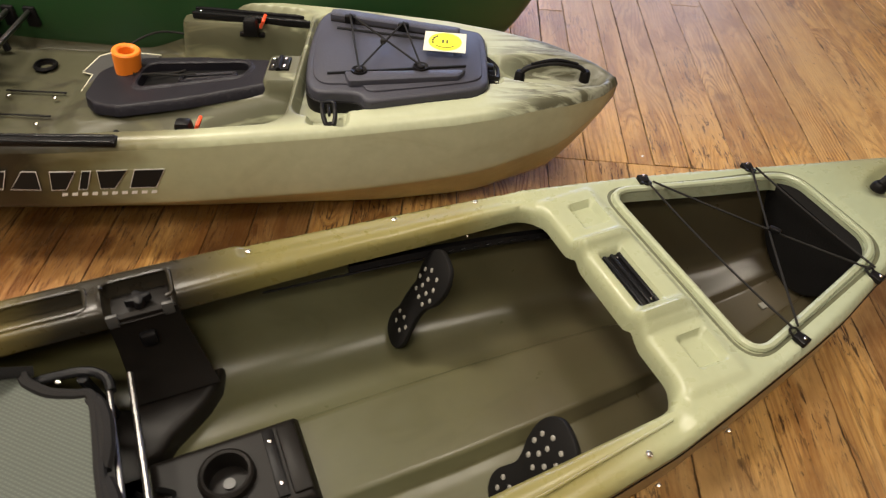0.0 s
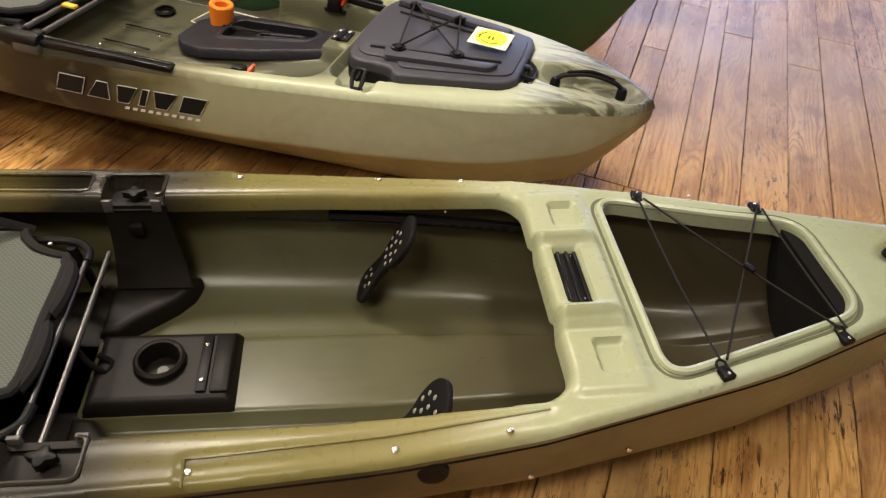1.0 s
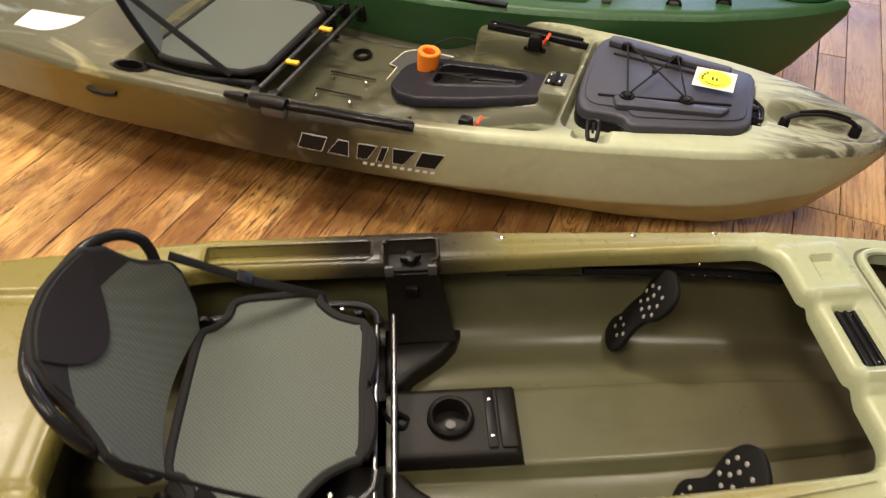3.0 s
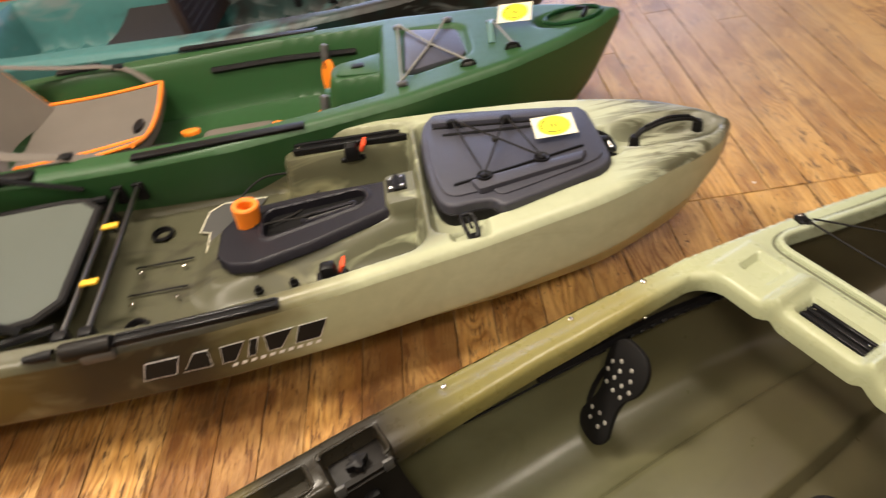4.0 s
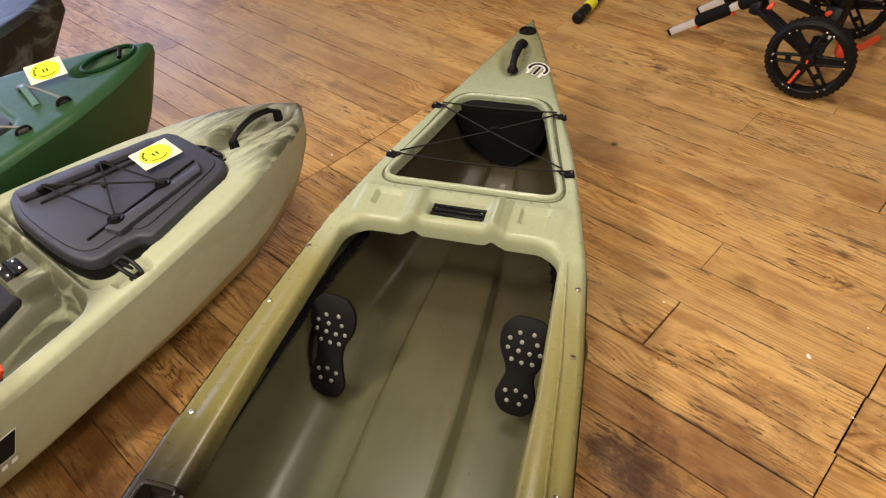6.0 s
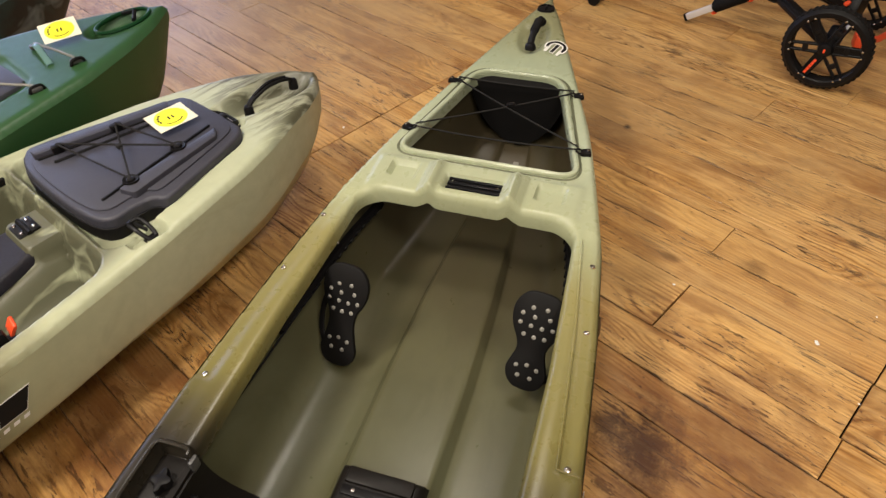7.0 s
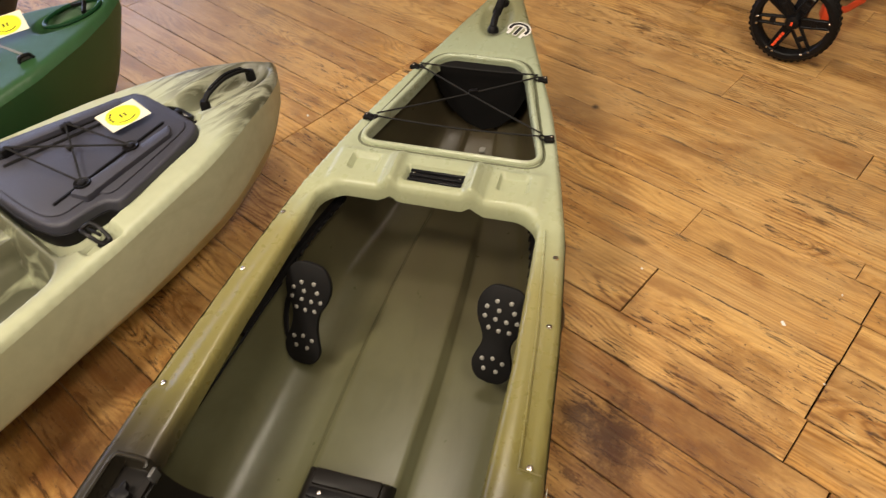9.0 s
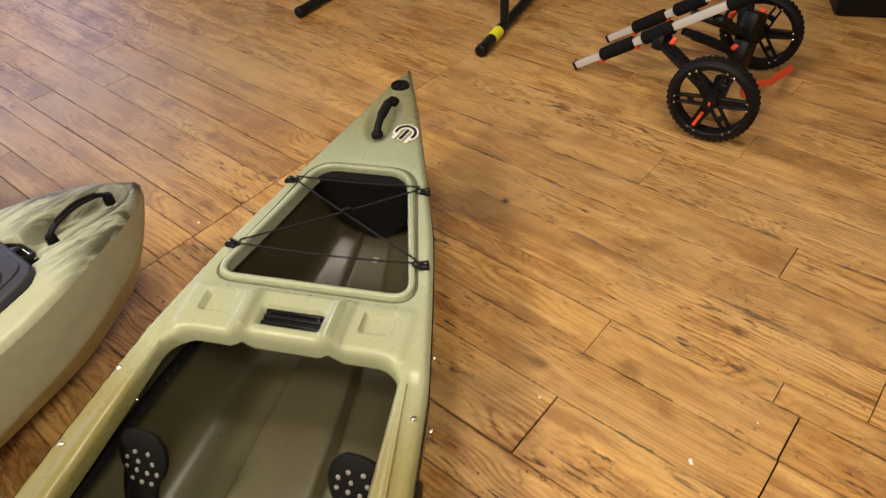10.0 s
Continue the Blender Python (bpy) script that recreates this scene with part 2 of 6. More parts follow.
def pine(name="worn_pine", island=False):
    """Old waxed pine boards: flat-sawn figure, fibre, knots, splinters and dirt in the joints; each board differs."""
    n = Nodes(name)
    rnd = n.add("ShaderNodeNewGeometry").outputs["Random Per Island"] if island else n.add("ShaderNodeObjectInfo").outputs["Random"]
    rnd2 = n.math("FRACT", n.math("MULTIPLY", rnd, 17.31))
    rnd3 = n.math("FRACT", n.math("MULTIPLY", rnd, 53.77))
    tc = n.add("ShaderNodeTexCoord")
    geo = n.add("ShaderNodeNewGeometry")
    shift = n.add("ShaderNodeCombineXYZ", X=n.math("MULTIPLY", rnd, 37.0), Y=n.math("MULTIPLY", rnd, 91.0), Z=n.math("MULTIPLY", rnd, 13.0))
    v = n.add("ShaderNodeVectorMath", {"operation": "ADD"}, i0=tc.outputs["Object"], i1=shift)

    def stretch(k, loc=(0, 0, 0)):
        return n.add("ShaderNodeMapping", Vector=v, Scale=(1.0, k, 1.0), Location=loc)

    def mask(src, a, b):
        return n.ramp(src, [(a, (0, 0, 0)), (b, (1, 1, 1))]).outputs[0]

    def times(*fs):
        out = fs[0]
        for f in fs[1:]:
            out = n.math("MULTIPLY", out, f)
        return out

    # growth rings cut at a slant: distance from a pith line that wanders under the board
    across = n.add("ShaderNodeSeparateXYZ", Vector=tc.outputs["Object"]).outputs[0]
    across = n.math("ADD", across, n.math("MULTIPLY", n.math("SUBTRACT", rnd3, 0.5), 0.11))
    below = n.math("MULTIPLY", n.math("SUBTRACT", n.noise(stretch(0.28, (3, 1, 2)), 4.5, 2.0, 0.5).outputs[0], 0.44), 0.42)
    wob = n.noise(stretch(0.22), 26.0, 4.0, 0.6)
    dist = n.math("SQRT", n.math("ADD", times(across, across), times(below, below)))
    k = n.math("ADD", times(dist, n.math("ADD", 110.0, n.math("MULTIPLY", rnd2, 90.0))), n.math("MULTIPLY", wob.outputs[0], 3.2))
    ring = n.math("PINGPONG", k, 1.0)
    fib = n.noise(stretch(0.025), 330.0, 4.0, 0.7)
    blot = n.noise(stretch(0.45), 5.0, 6.0, 0.66, 0.6)
    tone = n.mix(rnd, (0.60, 0.322, 0.084), (0.72, 0.435, 0.145))
    tone = n.mix(n.math("MULTIPLY", rnd2, 0.40), tone, (0.45, 0.235, 0.080))
    show = n.noise(stretch(0.6, (6, 6, 1)), 3.4, 3.0, 0.6)
    amt = times(n.math("ADD", 0.42, n.math("MULTIPLY", rnd3, 0.45)), n.math("ADD", 0.34, n.math("MULTIPLY", mask(show, 0.42, 0.58), 0.85)))
    col = n.mix(times(mask(ring, 0.50, 0.92), amt), tone, (0.19, 0.075, 0.018))
    col = n.mix(times(mask(n.math("SUBTRACT", 1.0, ring), 0.70, 1.0), amt, 0.5), col, (0.74, 0.52, 0.24))
    col = n.mix(times(mask(fib, 0.46, 0.68), 0.50), col, (0.23, 0.10, 0.028))
    col = n.mix(times(mask(blot, 0.49, 0.60), 0.70), col, (0.25, 0.105, 0.030))
    streak = n.noise(stretch(0.07, (2, 5, 7)), 24.0, 5.0, 0.66, 0.3)
    col = n.mix(times(mask(streak, 0.50, 0.62), 0.50), col, (0.28, 0.125, 0.036))
    col = n.mix(times(mask(n.math("SUBTRACT", 1.0, streak), 0.52, 0.64), 0.55), col, (0.72, 0.455, 0.180))
    pale = n.noise(stretch(0.5, (9, 2, 4)), 6.0, 6.0, 0.68)
    col = n.mix(times(mask(pale, 0.50, 0.60), 0.50), col, (0.61, 0.375, 0.145))
    knot = n.add("ShaderNodeTexVoronoi", Vector=n.add("ShaderNodeVectorMath", {"operation": "ADD"}, i0=stretch(0.55), i1=n.add("ShaderNodeVectorMath", {"operation": "SCALE"}, i0=wob.outputs[1], Scale=0.05)), Scale=3.6, Randomness=1.0)
    col = n.mix(n.ramp(knot.outputs["Distance"], [(0.030, (0.85, 0.85, 0.85)), (0.075, (0, 0, 0))]).outputs[0], col, (0.10, 0.038, 0.012))
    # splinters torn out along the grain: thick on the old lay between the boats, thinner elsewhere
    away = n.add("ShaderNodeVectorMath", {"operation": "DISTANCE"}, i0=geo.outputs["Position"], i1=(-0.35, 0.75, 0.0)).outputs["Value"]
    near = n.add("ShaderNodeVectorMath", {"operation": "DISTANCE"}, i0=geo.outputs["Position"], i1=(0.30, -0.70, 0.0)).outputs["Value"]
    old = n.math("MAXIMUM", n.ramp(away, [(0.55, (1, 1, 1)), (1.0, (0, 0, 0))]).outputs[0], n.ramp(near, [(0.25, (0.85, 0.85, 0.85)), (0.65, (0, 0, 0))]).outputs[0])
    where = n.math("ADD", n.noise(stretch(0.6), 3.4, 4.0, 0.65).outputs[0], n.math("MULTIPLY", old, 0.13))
    wm = mask(where, 0.47, 0.60)
    scar = n.noise(stretch(0.11, (5, 3, 1)), 120.0, 5.0, 0.68, 0.4)
    sm = times(mask(n.math("ADD", scar, n.math("MULTIPLY", wm, 0.045)), 0.605, 0.635), n.math("ADD", 0.12, n.math("MULTIPLY", wm, 0.88)))
    broad = n.noise(stretch(0.20, (8, 3, 6)), 34.0, 6.0, 0.70, 0.6)
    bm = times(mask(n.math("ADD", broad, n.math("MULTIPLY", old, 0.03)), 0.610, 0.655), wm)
    split = n.math("ABSOLUTE", n.math("SUBTRACT", n.noise(stretch(0.045, (1, 2, 9)), 16.0, 4.0, 0.6).outputs[0], 0.5))
    cm = times(n.math("SUBTRACT", 1.0, mask(split, 0.002, 0.009)), mask(n.noise(stretch(0.35, (4, 8, 2)), 3.0, 4.0, 0.6), 0.53, 0.60))
    col = n.mix(times(sm, 0.88), col, (0.045, 0.018, 0.007))
    col = n.mix(times(bm, 0.80), col, (0.055, 0.021, 0.008))
    col = n.mix(times(cm, 0.75), col, (0.060, 0.026, 0.010))
    pit = n.noise(stretch(0.6, (2, 8, 5)), 85.0, 4.0, 0.60)
    pm = times(mask(pit, 0.645, 0.675), mask(n.noise(v, 5.0, 3.0).outputs[0], 0.42, 0.56))
    col = n.mix(times(pm, 0.8), col, (0.055, 0.024, 0.009))
    # dirt plus the shade between the boats, both painted in through old
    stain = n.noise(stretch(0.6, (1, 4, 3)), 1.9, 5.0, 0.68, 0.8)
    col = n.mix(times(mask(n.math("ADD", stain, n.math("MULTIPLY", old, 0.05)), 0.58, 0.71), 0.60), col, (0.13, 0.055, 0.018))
    grime_shade = n.noise(stretch(0.4, (3, 9, 1)), 4.0, 6.0, 0.70, 0.5)
    col = n.mix(times(mask(n.math("ADD", grime_shade, n.math("MULTIPLY", old, 0.17)), 0.56, 0.70), 0.66), col, (0.150, 0.056, 0.015))
    # broad greyed, walked-on patches
    walked = n.noise(geo.outputs["Position"], 1.5, 5.0, 0.62, 0.4)
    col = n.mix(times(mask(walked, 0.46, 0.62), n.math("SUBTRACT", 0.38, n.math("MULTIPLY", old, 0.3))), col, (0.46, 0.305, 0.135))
    # single old stains, burns and knots; the broad grey entry paints window glare
    wobble = n.noise(geo.outputs["Position"], 18.0, 7.0, 0.76)
    for (sx, sy), size, deep, tint in STAINS_AND_GLARE:
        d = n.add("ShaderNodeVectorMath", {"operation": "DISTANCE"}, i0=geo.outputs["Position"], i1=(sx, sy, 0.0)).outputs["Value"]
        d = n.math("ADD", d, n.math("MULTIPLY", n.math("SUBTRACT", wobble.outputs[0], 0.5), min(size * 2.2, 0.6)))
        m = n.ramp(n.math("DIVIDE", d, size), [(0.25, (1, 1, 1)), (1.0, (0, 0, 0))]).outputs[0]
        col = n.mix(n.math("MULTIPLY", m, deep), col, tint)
    # dirt pressed into the board's edges
    sep = n.add("ShaderNodeSeparateXYZ", Vector=tc.outputs["Generated"])
    edge = n.math("ABSOLUTE", n.math("SUBTRACT", sep.outputs[0], 0.5))
    rag = n.noise(stretch(0.30, (7, 7, 2)), 20.0, 6.0, 0.72)
    em = mask(n.math("ADD", edge, n.math("MULTIPLY", n.math("SUBTRACT", rag.outputs[0], 0.5), 0.28)), 0.486, 0.510)
    col = n.mix(times(em, n.math("ADD", 0.30, n.math("MULTIPLY", rnd2, 0.6))), col, (0.034, 0.015, 0.007))
    r = n.add("ShaderNodeMapRange", Value=blot.outputs[0], To_Min=0.26, To_Max=0.48)
    h = n.math("SUBTRACT", n.math("ADD", n.math("MULTIPLY", fib.outputs[0], 0.6), n.math("MULTIPLY", ring, 0.25)), n.math("ADD", n.math("ADD", sm, bm), n.math("ADD", pm, n.math("ADD", em, cm))))
    n.bump(h, 0.45, 0.003)
    return n.done(col, r, None, 0.36)


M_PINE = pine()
M_PINE_FAR = pine("worn_pine_joined", True)


# ---- geometry helpers ----
def sharpen(me, angle=35):
    me.polygons.foreach_set("use_smooth", [True] * len(me.polygons))
    me.set_sharp_from_angle(angle=radians(angle))
    me.update()


def raw(name, verts, faces, material, parent=None, label="", angle=35):
    me = bpy.data.meshes.new(name)
    me.from_pydata([tuple(map(float, p)) for p in verts], [], faces)
    me.materials.append(material)
    sharpen(me, angle)
    ob = new(name, me)
    ob.parent = parent
    return tagged(ob, label)


def part(name, bm, material, parent, label="", angle=35):
    """Links a bmesh as one mesh object under a thing or a part."""
    bmesh.ops.recalc_face_normals(bm, faces=bm.faces)
    me = bpy.data.meshes.new(name)
    bm.to_mesh(me)
    bm.free()
    me.materials.append(material)
    sharpen(me, angle)
    ob = new(name, me)
    ob.parent = parent
    return tagged(ob, label)


def thing(name, m, label, category, group="", kind=""):
    ob = new(name)
    ob.empty_display_size = 0.1
    ob.matrix_world = m
    return tagged(ob, label, category, group, kind)


def block(size, at=(0, 0, 0), bevel=0.004, m=None, bm=None, seg=2, taper=1.0):
    """A box with rounded edges; taper narrows its top."""
    b = bmesh.new()
    bmesh.ops.create_cube(b, size=1)
    for v in b.verts:
        k = taper if v.co.z > 0 else 1
        v.co = Vector((v.co.x * size[0] * k, v.co.y * size[1] * k, v.co.z * size[2]))
    if bevel > 0:
        bmesh.ops.bevel(b, geom=b.edges[:], offset=min(bevel, 0.45 * min(size)), segments=seg, affect="EDGES", profile=0.5)
    mm = Matrix.Translation(at) if m is None else Matrix.Translation(at) @ m
    b.transform(mm)
    return merge(bm, b)


def merge(bm, b):
    if bm is None:
        return b
    me = bpy.data.meshes.new("tmp")
    b.to_mesh(me)
    b.free()
    bm.from_mesh(me)
    bpy.data.meshes.remove(me)
    return bm


def plate(outline, z0, z1, bevel=0.004, m=None, bm=None, seg=2, bottom=False):
    """A slab of that outline between z0 and z1, with a rounded upper edge."""
    b = bmesh.new()
    vs = [b.verts.new((x, y, z0)) for x, y in outline]
    f = b.faces.new(vs)
    r = bmesh.ops.extrude_face_region(b, geom=[f])
    top = [g for g in r["geom"] if isinstance(g, bmesh.types.BMVert)]
    for v in top:
        v.co.z = z1
    bmesh.ops.recalc_face_normals(b, faces=b.faces)
    if bevel > 0:
        ed = [e for e in b.edges if all(abs(v.co.z - z1) < 1e-6 for v in e.verts)]
        if bottom:
            ed += [e for e in b.edges if all(abs(v.co.z - z0) < 1e-6 for v in e.verts)]
        bmesh.ops.bevel(b, geom=ed, offset=bevel, segments=seg, affect="EDGES", profile=0.5)
    if m is not None:
        b.transform(m)
    return merge(bm, b)


def rounded(pts, r, n=5):
    """A polygon with rounded corners; r: one radius or one for each corner."""
    out = []
    k = len(pts)
    for i in range(k):
        p, a, c = Vector(pts[i]), Vector(pts[i - 1]), Vector(pts[(i + 1) % k])
        rr = r[i] if isinstance(r, (list, tuple)) else r
        u, w = (a - p), (c - p)
        d = min(rr, 0.48 * u.length, 0.48 * w.length)
        s, e = p + u.normalized() * d, p + w.normalized() * d
        for j in range(n + 1):
            t = j / n
            out.append(tuple((1 - t) ** 2 * s + 2 * t * (1 - t) * p + t * t * e))
    return out


def oval(cx, cy, a, b, n=28):
    return [(cx + a * math.cos(2 * math.pi * i / n), cy + b * math.sin(2 * math.pi * i / n)) for i in range(n)]


def smooth_line(pts, n=6, closed=False):
    """A smooth line through the points (Catmull-Rom)."""
    P = [Vector(p) for p in pts]
    k = len(P)
    out = []
    for i in range(k if closed else k - 1):
        a = P[(i - 1) % k] if closed or i > 0 else P[0]
        b, c = P[i], P[(i + 1) % k]
        d = P[(i + 2) % k] if closed or i + 2 < k else P[-1]
        for j in range(n):
            t = j / n
            out.append(0.5 * ((2 * b) + (c - a) * t + (2 * a - 5 * b + 4 * c - d) * t * t + (3 * b - a - 3 * c + d) * t ** 3))
    if not closed:
        out.append(P[-1])
    return out


def tube(pts, r, seg=8, bm=None, closed=False, flat=1.0):
    """A tube along a line; flat squashes its section."""
    b = bm or bmesh.new()
    P = [Vector(p) for p in pts]
    k = len(P)
    rings, ref = [], None
    for i in range(k):
        if closed:
            t = (P[(i + 1) % k] - P[i - 1]).normalized()
        else:
            t = (P[min(i + 1, k - 1)] - P[max(i - 1, 0)]).normalized()
        if ref is None:
            ref = Vector((0, 0, 1)) if abs(t.z) < 0.9 else Vector((1, 0, 0))
        side = t.cross(ref).normalized()
        ref = side.cross(t).normalized()
        rr = r[i] if isinstance(r, (list, tuple)) else r
        rings.append([b.verts.new(P[i] + side * (rr * math.cos(q)) + ref * (rr * flat * math.sin(q))) for q in [2 * math.pi * j / seg for j in range(seg)]])
    for i in range(k if closed else k - 1):
        A, B = rings[i], rings[(i + 1) % k]
        for j in range(seg):
            b.faces.new((A[j], A[(j + 1) % seg], B[(j + 1) % seg], B[j]))
    if not closed:
        b.faces.new(rings[0][::-1])
        b.faces.new(rings[-1])
    return b


def rod(a, b, r, seg=12, bm=None, bevel=0.0):
    return tube([a, b], r, seg, bm)


def lathe(profile, at=(0, 0, 0), seg=28, m=None, bm=None):
    """A turned shape from (radius, height) pairs."""
    b = bmesh.new()
    rings = []
    for r, z in profile:
        if r < 1e-5:
            rings.append([b.verts.new((0, 0, z))])
        else:
            rings.append([b.verts.new((r * math.cos(2 * math.pi * j / seg), r * math.sin(2 * math.pi * j / seg), z)) for j in range(seg)])
    for A, B in zip(rings, rings[1:]):
        for j in range(seg):
            if len(A) == 1 and len(B) == 1:
                break
            if len(A) == 1:
                b.faces.new((A[0], B[j], B[(j + 1) % seg]))
            elif len(B) == 1:
                b.faces.new((A[j], A[(j + 1) % seg], B[0]))
            else:
                b.faces.new((A[j], A[(j + 1) % seg], B[(j + 1) % seg], B[j]))
    b.transform(Matrix.Translation(at) @ (m or Matrix()))
    return merge(bm, b)


def bolt(at, r=0.006, up=(0, 0, 1)):
    m = Vector(up).to_track_quat("Z", "Y").to_matrix().to_4x4()
    return lathe([(0, 0.004), (r * 0.5, 0.0038), (r * 0.85, 0.0026), (r, 0.0), (r, -0.003)], at, 10, m)


def curve(xs, ys, soft=0.05):
    """A smooth function through a table."""
    gx = np.linspace(xs[0], xs[-1], 1200)
    gy = np.interp(gx, xs, ys)
    k = max(1, int(soft / (gx[1] - gx[0])))
    pad = np.pad(gy, k, mode="reflect", reflect_type="odd")
    ker = np.hanning(2 * k + 1)
    sm = np.convolve(pad, ker / ker.sum(), "valid")
    return lambda x: np.interp(x, gx, sm)


def step(e0, e1, x):
    t = np.clip((x - e0) / (e1 - e0), 0, 1)
    return t * t * (3 - 2 * t)


def rect(X, Y, x0, x1, y0, y1, r=0.02):
    """Distance to a rounded rectangle, below zero inside."""
    qx, qy = np.abs(X - (x0 + x1) / 2) - (x1 - x0) / 2 + r, np.abs(Y - (y0 + y1) / 2) - (y1 - y0) / 2 + r
    return np.hypot(np.maximum(qx, 0), np.maximum(qy, 0)) + np.minimum(np.maximum(qx, qy), 0) - r


def trap(X, Y, x0, x1, w0, w1, r=0.04, cy=0.0):
    """Distance to a rounded trapezium, half as wide as w0 at x0 and w1 at x1."""
    k = (w1 - w0) / (x1 - x0)
    side = (np.abs(Y - cy) - (w0 + (X - x0) * k)) / math.hypot(1, k) + r
    end = np.abs(X - (x0 + x1) / 2) - (x1 - x0) / 2 + r
    return np.hypot(np.maximum(side, 0), np.maximum(end, 0)) + np.minimum(np.maximum(side, end), 0) - r


def well(d, depth, wall=0.02):
    """Height of a recess whose edge lies at distance zero."""
    return -depth * step(wall * 0.3, -wall * 0.7, d)


def deck(name, x0, x1, half, height, hole, material, parent, cell=0.008, lip=0.03, label=""):
    """A moulded deck: a sheet cut to the hull's outline, with openings whose edges turn down."""
    xs = np.arange(x0, x1 + cell, cell)
    wmax = float(np.max(half(xs)))
    ny = int(wmax / cell) + 2
    ys = np.arange(-ny, ny + 1) * cell
    X, Y = np.meshgrid(xs, ys, indexing="ij")

    def inside(x, y):
        s = half(x) - np.abs(y)
        return s if hole is None else np.minimum(s, hole(x, y))

    S = inside(X, Y)
    ok = S > -0.5 * cell
    fm = ok[:-1, :-1] & ok[1:, :-1] & ok[1:, 1:] & ok[:-1, 1:]
    idx = np.arange(X.size).reshape(X.shape)
    F = np.stack([idx[:-1, :-1][fm], idx[1:, :-1][fm], idx[1:, 1:][fm], idx[:-1, 1:][fm]], 1)
    E = np.concatenate([F[:, [0, 1]], F[:, [1, 2]], F[:, [2, 3]], F[:, [3, 0]]])
    key = np.sort(E, 1)
    _, inv, cnt = np.unique(key[:, 0].astype(np.int64) * X.size + key[:, 1], return_inverse=True, return_counts=True)
    rim = E[cnt[inv] == 1]
    px, py = X.ravel().copy(), Y.ravel().copy()
    b = np.unique(rim)
    for _ in range(4):
        s = inside(px[b], py[b])
        e = 1e-4
        gx = (inside(px[b] + e, py[b]) - inside(px[b] - e, py[b])) / (2 * e)
        gy = (inside(px[b], py[b] + e) - inside(px[b], py[b] - e)) / (2 * e)
        g2 = np.maximum(gx * gx + gy * gy, 0.25)
        mv = np.clip(s / g2, -cell, cell)
        px[b] -= mv * gx
        py[b] -= mv * gy
    pz = height(px, py)
    used = np.unique(F)
    remap = np.full(X.size, -1)
    remap[used] = np.arange(len(used))
    verts = np.stack([px, py, pz], 1)[used]
    faces = remap[F].tolist()
    if hole is not None and lip > 0:
        hr = [(a, c) for a, c in rim if hole(px[[a]], py[[a]])[0] < 0.004 and hole(px[[c]], py[[c]])[0] < 0.004]
        low = {}
        vl = verts.tolist()
        for a, c in hr:
            for q in (a, c):
                if q not in low:
                    low[q] = len(vl)
                    vl.append([px[q], py[q], pz[q] - lip])
        faces += [[remap[c], remap[a], low[a], low[c]] for a, c in hr]
        verts = vl
    return raw(name, verts, faces, material, parent, label, 40)


def shell(name, stations, half, sheer, keel, material, parent, full=0.62, rows=18, label="", drop=0.004, rise=1.0, profile=None):
    """The outside of a hull, from the sheer on one side round the keel to the other."""
    verts, faces = [], []
    ang = np.linspace(0, math.pi / 2, rows)
    sa, ca = np.sin(ang) ** full, (1 - np.cos(ang)) ** rise
    side = profile or [(s, c) for s, c in zip(sa, ca)]
    prof = [(-s, c) for s, c in side[::-1]] + side[1:]
    for x in stations:
        w, zs, zk = float(half(x)), float(sheer(x)) - drop, float(keel(x))
        for s, c in prof:
            verts.append((x, s * w, zk + (zs - zk) * c))
    m = len(prof)
    for i in range(len(stations) - 1):
        for j in range(m - 1):
            faces.append((i * m + j, i * m + j + 1, (i + 1) * m + j + 1, (i + 1) * m + j))
    faces += [tuple(range(m)), tuple(range((len(stations) - 1) * m, len(stations) * m))[::-1]]
    return raw(name, verts, faces, material, parent, label, 60)


# ---- the room ----
RX0, RX1, RY0, RY1, RZ = ROOM


